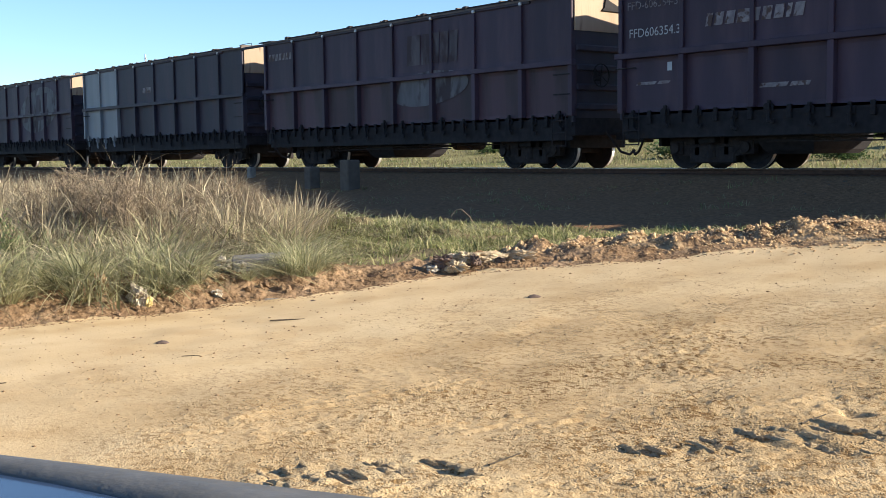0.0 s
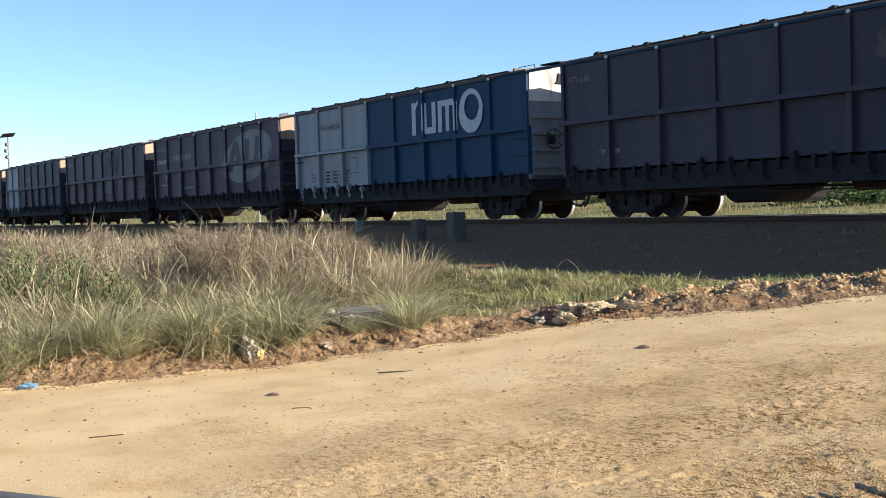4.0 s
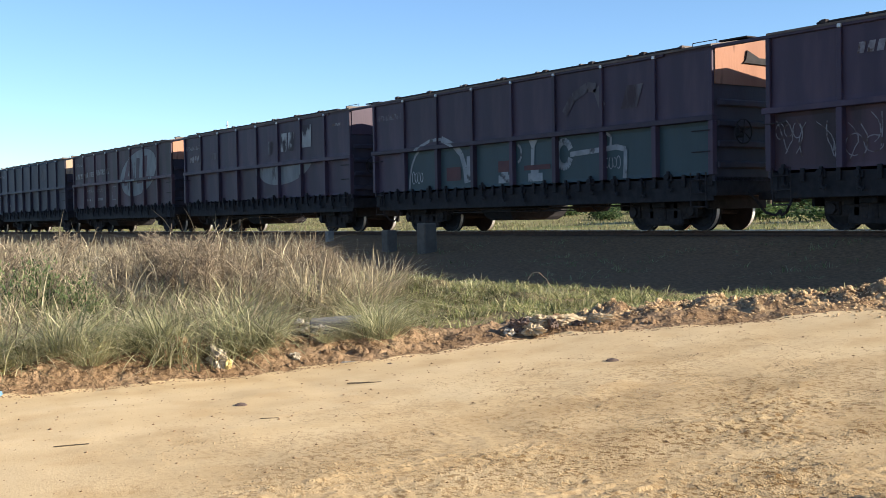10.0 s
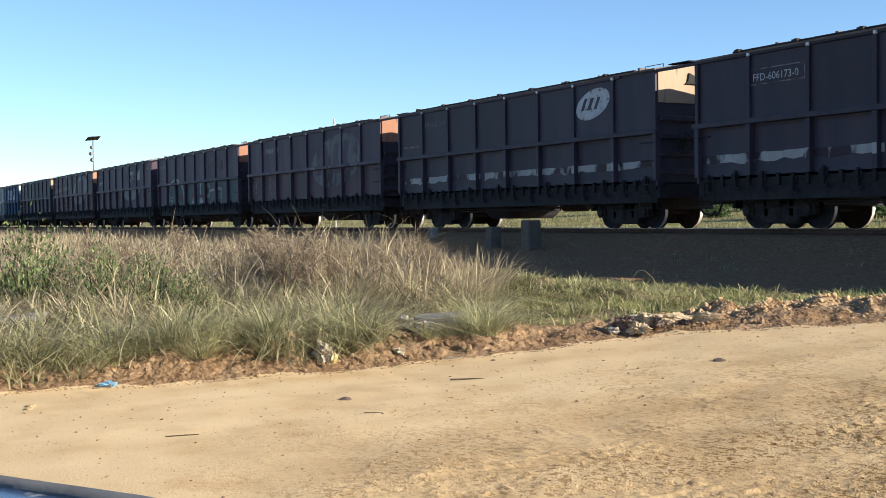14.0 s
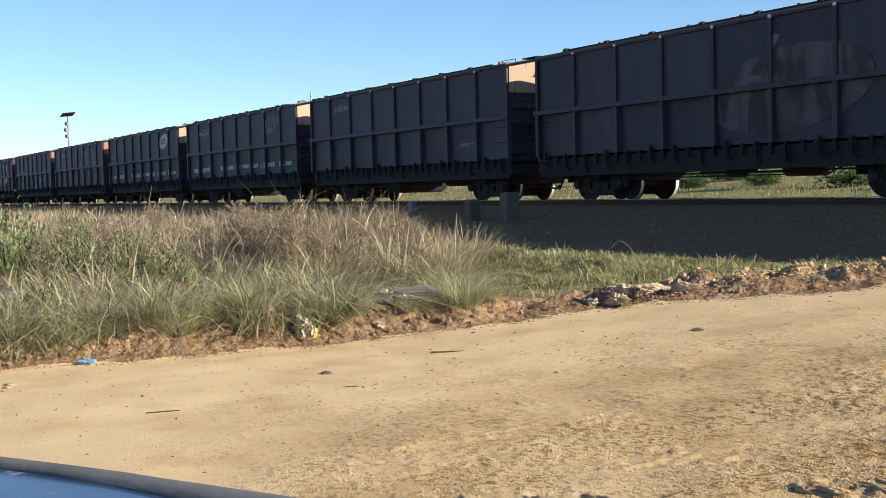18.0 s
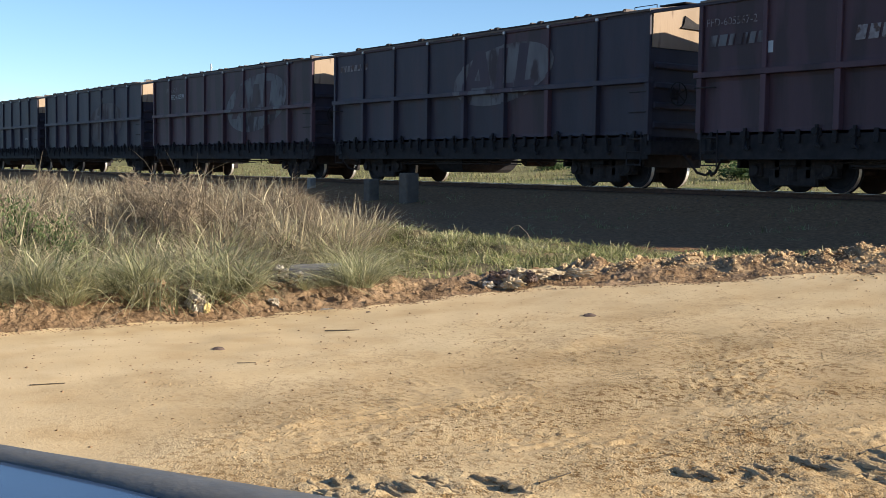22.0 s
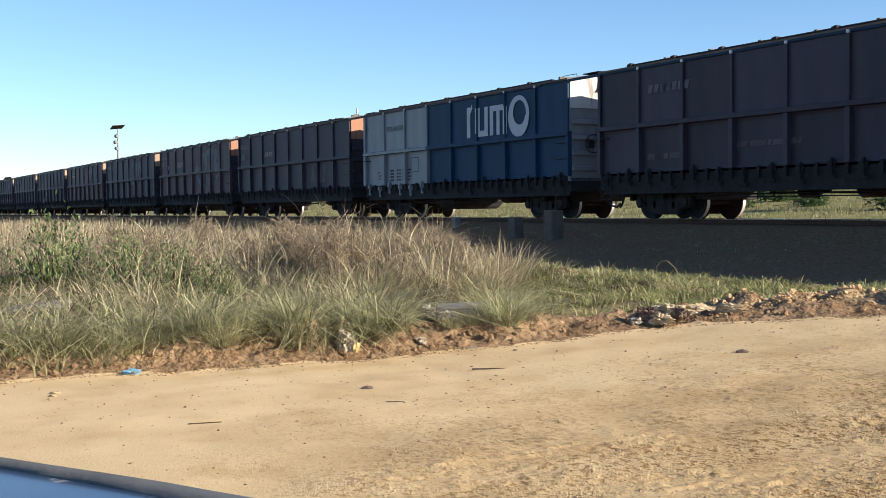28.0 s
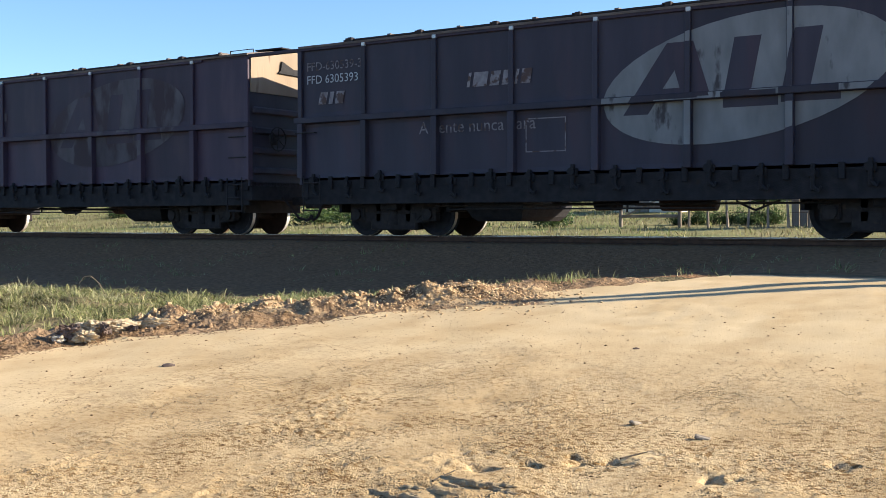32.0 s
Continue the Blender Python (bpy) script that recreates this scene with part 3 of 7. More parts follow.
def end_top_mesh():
    """The top of an end wall, under the roof, set apart to carry its sunlit tone."""
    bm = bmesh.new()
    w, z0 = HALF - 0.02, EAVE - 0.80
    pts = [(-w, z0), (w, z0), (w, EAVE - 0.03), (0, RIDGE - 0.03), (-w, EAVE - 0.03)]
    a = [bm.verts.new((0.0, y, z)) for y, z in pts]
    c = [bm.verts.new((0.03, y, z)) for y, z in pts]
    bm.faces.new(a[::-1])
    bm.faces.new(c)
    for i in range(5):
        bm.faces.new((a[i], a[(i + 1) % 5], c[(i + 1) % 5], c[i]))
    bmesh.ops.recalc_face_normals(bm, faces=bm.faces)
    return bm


def end_ledge_shadow_mesh():
    """The foot ledge on the top of an end wall, with the three-cornered shadow beside it shaped as a dark plate."""
    bm = bmesh.new()
    pts = [(-0.58, EAVE - 0.34), (-0.50, EAVE - 0.27), (-0.46, EAVE - 0.08), (-0.10, EAVE - 0.22), (0.55, EAVE - 0.22), (0.55, EAVE - 0.36)]
    a = [bm.verts.new((0.034, y, z)) for y, z in pts]
    c = [bm.verts.new((0.075, y, z)) for y, z in pts]
    bm.faces.new(a[::-1])
    bm.faces.new(c)
    for i in range(6):
        bm.faces.new((a[i], a[(i + 1) % 6], c[(i + 1) % 6], c[i]))
    bmesh.ops.recalc_face_normals(bm, faces=bm.faces)
    return bm


def roof_hoop_mesh():
    """The low hand hoop that stands on the roof beside the running board."""
    bm = bmesh.new()
    tube(bm, [(LEN - 1.02, -0.9, EAVE + 0.04), (LEN - 1.02, -0.9, EAVE + 0.17), (LEN - 0.35, -0.9, EAVE + 0.17), (LEN - 0.35, -0.9, EAVE + 0.04)], 0.009, 6)
    return bm


def brake_wheel_mesh():
    """The hand wheel of the parking brake with its gear box, on an end wall."""
    bm = bmesh.new()
    pts = [(0.20, -0.75 + 0.25 * math.cos(a), 2.02 + 0.25 * math.sin(a)) for a in (2 * math.pi * i / 16 for i in range(17))]
    tube(bm, pts, 0.014, 5)
    for i in range(3):
        a = math.pi * i / 3 + 0.4
        rod(bm, (0.20, -0.75 - 0.25 * math.cos(a), 2.02 - 0.25 * math.sin(a)), (0.20, -0.75 + 0.25 * math.cos(a), 2.02 + 0.25 * math.sin(a)), 0.010, n=5)
    rod(bm, (0.06, -0.75, 2.02), (0.21, -0.75, 2.02), 0.03, n=8)
    box(bm, 0.06, 0.14, -0.85, -0.66, 1.90, 2.12, 0.02)
    return bm


def end_ladder_mesh():
    """Ladder with two side rails on the end wall beside the corner."""
    bm = bmesh.new()
    for y in (-1.30, -0.98):
        rod(bm, (0.13, y, 1.32), (0.13, y, 2.98), 0.012, n=5)
    for z in (1.45, 1.80, 2.15, 2.50, 2.85):
        tube(bm, [(0.06, -1.30, z), (0.13, -1.30, z), (0.13, -0.98, z), (0.06, -0.98, z)], 0.011, 5)
    return bm


def end_rib_mesh():
    bm = bmesh.new()
    box(bm, 0.0, 0.065, -HALF + 0.06, HALF - 0.06, -0.075, 0.075, 0.03)
    return bm


def roof_mesh():
    bm = bmesh.new()
    w = HALF + 0.05
    prof = [(-w, EAVE - 0.045), (-w, EAVE), (0, RIDGE + 0.02), (w, EAVE), (w, EAVE - 0.045), (0, RIDGE - 0.03)]
    a = [bm.verts.new((0.02, y, z)) for y, z in prof]
    c = [bm.verts.new((LEN - 0.02, y, z)) for y, z in prof]
    bm.faces.new(a[::-1])
    bm.faces.new(c)
    for i in range(6):
        bm.faces.new((a[i], c[i], c[(i + 1) % 6], a[(i + 1) % 6]))
    bmesh.ops.recalc_face_normals(bm, faces=bm.faces)
    for i in range(1, 8):
        box(bm, i * BAY - 0.04, i * BAY + 0.04, -0.6, 0.6, RIDGE - 0.05, RIDGE + 0.035)
    return bm


def hatch_mesh():
    bm = bmesh.new()
    box(bm, 1.1, LEN - 0.9, -1.36, -1.26, EAVE + 0.02, EAVE + 0.06, 0.01)
    return bm


def walkway_mesh():
    """The raised running board at one end of the roof."""
    bm = bmesh.new()
    box(bm, LEN - 0.75, LEN + 0.02, -0.42, 0.42, RIDGE + 0.005, RIDGE + 0.035, 0.008)
    return bm


def sill_mesh(y0, y1, z0, z1):
    bm = bmesh.new()
    box(bm, 0.1, LEN - 0.1, y0, y1, z0, z1, 0.01)
    return bm


def cross_mesh(x0, x1, w, z0, z1):
    bm = bmesh.new()
    box(bm, x0, x1, -w, w, z0, z1, 0.012)
    return bm


def hopper_mesh():
    """The sloped valve box that hangs under the floor."""
    bm = bmesh.new()
    vs = []
    for z, w, d in ((1.05, 0.64, 1.0), (0.52, 0.62, 0.95), (0.36, 0.54, 0.85), (0.28, 0.46, 0.75)):
        vs.append([bm.verts.new((a * w, c * d, z)) for a, c in ((-1, -1), (1, -1), (1, 1), (-1, 1))])
    for k in range(3):
        for i in range(4):
            bm.faces.new((vs[k][i], vs[k][(i + 1) % 4], vs[k + 1][(i + 1) % 4], vs[k + 1][i]))
    bm.faces.new(vs[3])
    bm.faces.new(vs[0][::-1])
    bmesh.ops.recalc_face_normals(bm, faces=bm.faces)
    return bm


def brake_rods_mesh():
    bm = bmesh.new()
    rod(bm, (3.0, -0.95, 0.575), (10.4, -0.95, 0.575), 0.018)
    rod(bm, (3.4, -1.1, 0.51), (8.6, -1.1, 0.50), 0.014)
    rod(bm, (5.4, -0.7, 0.60), (8.2, -0.7, 0.56), 0.025)
    rod(bm, (5.2, 0.6, 0.78), (10.6, 0.6, 0.74), 0.022)
    for x, z in ((4.6, 0.50), (5.6, 0.50), (6.9, 0.44), (8.4, 0.48), (9.3, 0.52)):
        rod(bm, (x, -0.8, z), (x + 0.05, -0.8, 0.95), 0.02)
    tube(bm, [(8.8, -0.9, 0.95), (8.9, -0.92, 0.6), (9.2, -0.92, 0.46), (9.6, -0.9, 0.62)], 0.018)
    return bm


def tank_mesh():
    bm = bmesh.new()
    rod(bm, (7.1, 0.3, 0.66), (8.1, 0.3, 0.66), 0.20, n=16)
    box(bm, 7.2, 7.3, 0.1, 0.5, 0.66, 0.95)
    box(bm, 7.9, 8.0, 0.1, 0.5, 0.66, 0.95)
    return bm


def cylinder_mesh():
    bm = bmesh.new()
    rod(bm, (6.2, -0.55, 0.62), (6.65, -0.55, 0.62), 0.15, n=16)
    rod(bm, (6.65, -0.55, 0.62), (7.0, -0.55, 0.62), 0.03)
    box(bm, 6.3, 6.5, -0.7, -0.4, 0.62, 0.92)
    return bm


def coupler_mesh(s):
    bm = bmesh.new()
    x = LEN if s > 0 else 0.0
    box(bm, min(x, x + s * 0.45), max(x, x + s * 0.45), -0.09, 0.09, 0.62, 0.80, 0.015)
    box(bm, min(x + s * 0.42, x + s * 0.70), max(x + s * 0.42, x + s * 0.70), -0.16, 0.14, 0.56, 0.86, 0.03)
    return bm


def hose_mesh(s):
    bm = bmesh.new()
    x = LEN if s > 0 else 0.0
    tube(bm, [(x + s * 0.05, -0.45, 0.80), (x + s * 0.22, -0.42, 0.62), (x + s * 0.42, -0.36, 0.36), (x + s * 0.60, -0.28, 0.30), (x + s * 0.70, -0.22, 0.40)], 0.028, 8)
    return bm


def ladder_mesh(x0):
    bm = bmesh.new()
    for x in (x0, x0 + 0.42):
        rod(bm, (x, -1.46, 0.48), (x, -1.46, 1.20), 0.014, n=6)
    for z in (0.5, 0.78, 1.05):
        rod(bm, (x0, -1.46, z), (x0 + 0.42, -1.46, z), 0.014, n=6)
    return bm


def grab_mesh():
    bm = bmesh.new()
    rod(bm, (0, -1.47, 0), (0.5, -1.47, 0), 0.014, n=6)
    for x in (0.02, 0.48):
        rod(bm, (x, -1.47, 0), (x, -1.38, 0), 0.012, n=6)
    return bm


WHEEL_R, BASE = 0.42, 1.72


def wheelset_mesh():
    bm = bmesh.new()
    for s in (-1, 1):
        b2 = bmesh.new()
        lathe(b2, [(0.10, s * 0.62), (0.13, s * 0.60), (0.30, s * 0.575), (0.345, s * 0.61), (WHEEL_R, s * 0.605), (WHEEL_R + 0.003, s * 0.52), (WHEEL_R + 0.028, s * 0.49), (WHEEL_R + 0.02, s * 0.475), (0.34, s * 0.475), (0.12, s * 0.50), (0.10, s * 0.47)])
        me = bpy.data.meshes.new("tmp")
        b2.to_mesh(me)
        b2.free()
        bm.from_mesh(me)
        bpy.data.meshes.remove(me)
    rod(bm, (0, -0.85, 0), (0, 0.85, 0), 0.075, n=12)
    return bm


def side_frame_mesh():
    """A cast side frame: arched top, window with the springs, and an axle box at either end."""
    bm = bmesh.new()
    h = BASE / 2
    for y0, y1 in ((-0.06, 0.06),):
        box(bm, -h - 0.22, h + 0.22, y0, y1, 0.46, 0.74, 0.03)
        box(bm, -h + 0.05, h - 0.05, y0 + 0.02, y1 - 0.02, 0.26, 0.52)
        box(bm, -0.55, 0.55, y0, y1, 0.60, 0.74, 0.02)
        box(bm, -0.56, 0.56, y0, y1, 0.11, 0.46, 0.03)
        box(bm, -h + 0.08, h - 0.08, y0 + 0.01, y1 - 0.01, 0.40, 0.62)
        for s in (-1, 1):
            box(bm, s * h - 0.16, s * h + 0.16, y0 - 0.05, y1 + 0.03, 0.28, 0.56, 0.03)
            rod(bm, (s * 0.45, 0, 0.25), (s * (h - 0.14), 0, 0.50), 0.06, n=6)
            rod(bm, (s * h, y0 - 0.10, WHEEL_R), (s * h, y0 - 0.02, WHEEL_R), 0.11, n=14)
            box(bm, s * 0.36 - 0.05, s * 0.36 + 0.05, y0, y1, 0.28, 0.64)
    return bm


def spring_mesh():
    bm = bmesh.new()
    rod(bm, (0, -0.0, 0.22), (0, 0, 0.54), 0.13, 0.11, 14)
    return bm


def bolster_mesh():
    bm = bmesh.new()
    box(bm, -1.2, 1.2, -0.75, 0.75, 0.58, 0.80, 0.02)
    box(bm, -0.2, 0.2, -1.05, 1.05, 0.50, 0.72, 0.02)
    rod(bm, (0, 0, 0.70), (0, 0, 0.80), 0.2, n=14)
    for s in (-1, 1):
        box(bm, s * 0.36 - 0.10, s * 0.36 + 0.10, -0.72, 0.72, 0.12, 0.56)
    return bm


def transom_mesh():
    """The cross beam at either end of a bogie."""
    bm = bmesh.new()
    box(bm, -0.04, 0.04, -0.9, 0.9, 0.46, 0.80, 0.01)
    return bm


def shoe_mesh():
    bm = bmesh.new()
    box(bm, -0.06, 0.06, -0.06, 0.06, -0.18, 0.18, 0.02)
    rod(bm, (0, 0, 0.1), (0.02, 0, 0.34), 0.02)
    return bm


ME = {}


def wagon_meshes():
    ME["upper"] = data_of("upper_panel", panel_mesh(MID + 0.06, EAVE - 0.03, -HALF), PAINT["maroon"])
    ME["lower"] = data_of("lower_panel", panel_mesh(FLOOR + 0.03, MID - 0.06, -HALF + 0.055), PAINT["maroon"])
    ME["post"] = data_of("post", post_mesh(), PAINT["maroon"])
    ME["latch"] = data_of("latch", latch_mesh(), M_GRIME)
    ME["lug"] = data_of("lug", lug_mesh(), M_GRIME)
    ME["clip"] = data_of("roof_clip", bracket_mesh(False), M_ALU)
    ME["bracket"] = data_of("roof_bracket", bracket_mesh(True), M_STEEL)
    bm = bmesh.new()
    box(bm, -0.10, LEN + 0.02, -1.475, -1.33, MID - 0.06, MID + 0.06, 0.012)
    ME["belt"] = data_of("belt_rail", bm, PAINT["maroon"])
    bm = bmesh.new()
    box(bm, 0.0, LEN, -1.435, -1.36, EAVE - 0.10, EAVE - 0.03, 0.01)
    ME["cant"] = data_of("top_rail", bm, PAINT["maroon"])
    bm = bmesh.new()
    box(bm, 0.0, LEN, HALF - 0.05, HALF, FLOOR - 0.1, EAVE - 0.03)
    for i in range(9):
        box(bm, min(LEN - 0.1, i * BAY), min(LEN, i * BAY + 0.1), HALF, HALF + 0.05, FLOOR - 0.1, EAVE - 0.1)
    ME["far"] = data_of("far_side", bm, PAINT["maroon"])
    ME["end_l"] = data_of("end_wall", end_mesh(-1), PAINT["maroon"])
    ME["end_r"] = data_of("end_wall", end_mesh(1), PAINT["maroon"])
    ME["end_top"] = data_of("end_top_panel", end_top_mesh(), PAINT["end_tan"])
    ME["end_bracket"] = data_of("end_bracket", end_ledge_shadow_mesh(), M_GRIME)
    ME["brake_wheel"] = data_of("brake_wheel", brake_wheel_mesh(), M_GRIME)
    ME["end_ladder"] = data_of("end_ladder", end_ladder_mesh(), M_STEEL)
    ME["hoop"] = data_of("roof_hoop", roof_hoop_mesh(), M_STEEL)
    ME["end_rib"] = data_of("end_rib", end_rib_mesh(), PAINT["maroon"])
    ME["roof"] = data_of("roof", roof_mesh(), M_ROOF)
    ME["hatch"] = data_of("hatch_bar", hatch_mesh(), M_STEEL)
    ME["walk"] = data_of("running_board", walkway_mesh(), M_STEEL)
    ME["centre"] = data_of("centre_sill", sill_mesh(-0.2, 0.2, 0.72, 1.05), M_GRIME)
    ME["near_sill"] = data_of("side_sill", sill_mesh(-1.33, -1.23, 0.62, 1.10), M_GRIME)
    ME["far_sill"] = data_of("side_sill", sill_mesh(1.23, 1.33, 1.0, 1.10), M_GRIME)
    ME["bearer"] = data_of("cross_bearer", cross_mesh(-0.05, 0.05, 1.22, 0.85, 1.05), M_GRIME)
    ME["headstock"] = data_of("headstock", cross_mesh(0.0, 0.18, 1.35, 0.72, 1.12), M_GRIME)
    ME["chute"] = data_of("discharge_chute", hopper_mesh(), M_GRIME)
    ME["rods"] = data_of("brake_rigging", brake_rods_mesh(), M_STEEL)
    ME["tank"] = data_of("air_tank", tank_mesh(), M_STEEL, True)
    ME["cyl"] = data_of("brake_cylinder", cylinder_mesh(), M_STEEL)
    ME["coup_l"], ME["coup_r"] = data_of("coupler", coupler_mesh(-1), M_STEEL), data_of("coupler", coupler_mesh(1), M_STEEL)
    ME["hose_l"], ME["hose_r"] = data_of("brake_hose", hose_mesh(-1), M_STEEL), data_of("brake_hose", hose_mesh(1), M_STEEL)
    ME["lad_l"], ME["lad_r"] = data_of("step_ladder", ladder_mesh(0.15), M_STEEL), data_of("step_ladder", ladder_mesh(LEN - 0.6), M_STEEL)
    ME["grab"] = data_of("grab_rail", grab_mesh(), M_STEEL)
    bm = bmesh.new()
    box(bm, 0.0, LEN, -1.3, 1.3, FLOOR - 0.07, FLOOR - 0.02)
    ME["floor"] = data_of("floor_plate", bm, M_STEEL)
    me = data_of("wheelset", wheelset_mesh(), M_GRIME)
    me.materials.append(M_TREAD)
    for p in me.polygons:
        c = p.center
        if math.hypot(c.x, c.z) > 0.38 and 0.5 < abs(c.y) < 0.605 and abs(p.normal.y) < 0.3:
            p.material_index = 1
    ME["wheels"] = me
    ME["frame_side"] = data_of("side_frame", side_frame_mesh(), M_STEEL)
    ME["spring"] = data_of("spring", spring_mesh(), M_STEEL)
    ME["bolster"] = data_of("bolster", bolster_mesh(), M_GRIME)
    ME["transom"] = data_of("transom", transom_mesh(), M_GRIME)
    ME["shoe"] = data_of("brake_shoe", shoe_mesh(), M_STEEL)


WHEELSETS = []


def bogie(wagon, x):
    b = new("bogie", ME["bolster"])
    b.parent = wagon
    b.location = (x, 0, 0)
    for s in (-1, 1):
        o = part("side_frame", ME["frame_side"], None, b)
        o.location = (0, s * 0.82, 0)
        o = part("spring", ME["spring"], None, b)
        o.location = (0, s * 0.82, 0)
        for e in (-1, 1):
            o = part("brake_shoe", ME["shoe"], None, b)
            o.location = (s * 0.34, e * 0.56, 0.42)
        part("transom", ME["transom"], None, b).location = (s * 1.30, 0, 0)
        w = part("wheelset", ME["wheels"], None, b)
        w.matrix_parent_inverse = Matrix.Translation((s * BASE / 2, 0, WHEEL_R))
        WHEELSETS.append(w)
    return b


def wagon(k, look_of):
    """One covered hopper wagon, its left end at x = 0 and the rail at z = 0."""
    w = new("freight_wagon")
    paints = look_of.get("paint", "maroon")
    paints = [paints] * 8 if isinstance(paints, str) else paints
    lowers = look_of.get("lower", paints)
    rest = look_of.get("rest", paints[7])
    for i in range(8):
        for key, name, cols in (("upper", "side_panel", paints), ("lower", "door_panel", lowers)):
            o = part(name, ME[key], None, w)
            o.location = (i * BAY, 0, 0)
            repaint(o, PAINT[cols[i]])
        for j in range(2):
            o = part("latch", ME["latch"], None, w)
            o.location = (i * BAY + 0.35 + 0.85 * j, 0, FLOOR - 0.03 - 0.035 * ((i * 3 + j * 2 + k) % 4))
            if lowers[i] == "grey":
                repaint(o, PAINT["grey"])
            o = part("lug", ME["lug"], None, w)
            o.location = (i * BAY + 0.78 + 0.8 * j if i < 7 or j == 0 else LEN - 0.12, 0, FLOOR)
        if i:
            o = part("roof_bracket", ME["bracket"], None, w)
            o.location = (i * BAY - 0.35, 0, 0)
    for i in range(9):
        o = part("post", ME["post"], None, w)
        o.location = (min(max(i * BAY, 0.05), LEN - 0.05), 0, 0)
        repaint(o, PAINT[paints[min(i, 7)] if i == 0 or paints[max(0, i - 1)] == paints[min(i, 7)] else paints[i - 1]])
        if 0 < i < 8:
            o = part("roof_clip", ME["clip"], None, w)
            o.location = (i * BAY + 0.02, 0, 0)
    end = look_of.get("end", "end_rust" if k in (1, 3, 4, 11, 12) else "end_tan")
    # Darker paint below stands for the shadow of the next wagon.
    end_shade = "grey" if end == "end_white" else "dark"
    for key, name, col in (("belt", "belt_rail", rest), ("cant", "top_rail", rest), ("far", "far_side", rest), ("end_l", "end_wall", end_shade), ("end_r", "end_wall", end_shade)):
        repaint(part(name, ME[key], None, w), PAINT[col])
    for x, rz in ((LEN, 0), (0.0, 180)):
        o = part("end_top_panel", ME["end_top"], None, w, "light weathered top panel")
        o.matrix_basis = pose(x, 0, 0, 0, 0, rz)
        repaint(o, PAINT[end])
    part("end_bracket", ME["end_bracket"], None, w, "dark stay plate on the end wall").location = (LEN, 0, 0)
    part("roof_hoop", ME["hoop"], None, w)
    part("brake_wheel", ME["brake_wheel"], None, w).location = (LEN, 0, 0)
    repaint(part("end_ladder", ME["end_ladder"], None, w), PAINT[end_shade])
    w.children[-1].location = (LEN, 0, 0)
    for i in range(4):
        for x, rz in ((LEN, 0), (0.0, 180)):
            o = part("end_rib", ME["end_rib"], None, w)
            o.matrix_basis = pose(x, 0, 1.35 + 0.42 * i, 0, 0, rz)
            repaint(o, PAINT[end_shade])
    for key in ("roof", "hatch", "walk", "centre", "near_sill", "far_sill", "chute", "rods", "tank", "cyl", "coup_l", "coup_r", "hose_l", "hose_r", "lad_l", "lad_r", "floor"):
        if key == "chute" and k in (8, 9, 12, 14):
            continue
        o = part(ME[key].name.split(".")[0], ME[key], None, w)
        if key == "chute":
            o.location = ({4: 7.65, 16: 9.4, -2: 3.7, 17: 4.3, 1: 4.3}.get(k, 5.3), 0, 0)
    for x, z in ((-0.05, 2.05), (LEN - 0.55, 2.05), (LEN - 0.55, 1.62)):
        o = part("grab_rail", ME["grab"], None, w)
        o.location = (x, 0, z)
    for i in range(1, 8):
        part("cross_bearer", ME["bearer"], None, w).location = (i * BAY, 0, 0)
    for x in (0.0, LEN - 0.18):
        part("headstock", ME["headstock"], None, w).location = (x, 0, 0)
    for x in (1.95, LEN - 1.95):
        bogie(w, x)
    for fn, args in look_of.get("marks", ()):
        fn(w, *args)
    tagged(w, look_of.get("label", "dark brown covered freight wagon with faded paint, on the rails"), "freight wagon", "wagons of the train")
    return w


# ---- painted marks on the wagon sides ----
def clip(poly, z, keep_above):
    out = []
    for a, b in zip(poly, poly[1:] + poly[:1]):
        ia, ib = (a[1] >= z) == keep_above, (b[1] >= z) == keep_above
        if ia:
            out.append(a)
        if ia != ib:
            t = (z - a[1]) / (b[1] - a[1])
            out.append((a[0] + t * (b[0] - a[0]), z))
    return out


def shapes(w, name, polys, material, label="", lift=0.003, step=0.0006):
    """Flat painted shapes on the upper and lower panels."""
    bm = bmesh.new()
    for i, p in enumerate(polys):
        for lo, hi, y in ((MID + 0.062, EAVE - 0.11, -HALF), (FLOOR + 0.04, MID - 0.062, -HALF + 0.055)):
            q = clip(clip(list(p), lo, True), hi, False)
            if len(q) > 2:
                bm.faces.new([bm.verts.new((a, y - lift - step * i, c)) for a, c in q])
    if step == 0:
        bmesh.ops.remove_doubles(bm, verts=bm.verts, dist=0.0005)
    if not bm.faces:
        bm.free()
        return None
    return part(name, bm, material, w, label)


def ellipse(cx, cz, rx, rz, tilt, n=40):
    c, s = math.cos(radians(tilt)), math.sin(radians(tilt))
    return [(cx + rx * math.cos(2 * math.pi * i / n) * c - rz * math.sin(2 * math.pi * i / n) * s,
             cz + rx * math.cos(2 * math.pi * i / n) * s + rz * math.sin(2 * math.pi * i / n) * c) for i in range(n)]


def crescent(w, cx, cz, rx, rz, material):
    """The lower half of an oval, all that is left of an emblem."""
    p = [(a, c) for a, c in ellipse(cx, cz, rx, rz, 5, 60) if c < MID - 0.07]
    shapes(w, "worn_oval", [p], material, "lower half of a worn white oval")
    on_posts(w, [p], material, 0.003, "oval paint on posts")


def slab(x, z0, z1, wd, lean=0.0):
    return [(x, z0), (x + wd, z0), (x + wd + lean, z1), (x + lean, z1)]


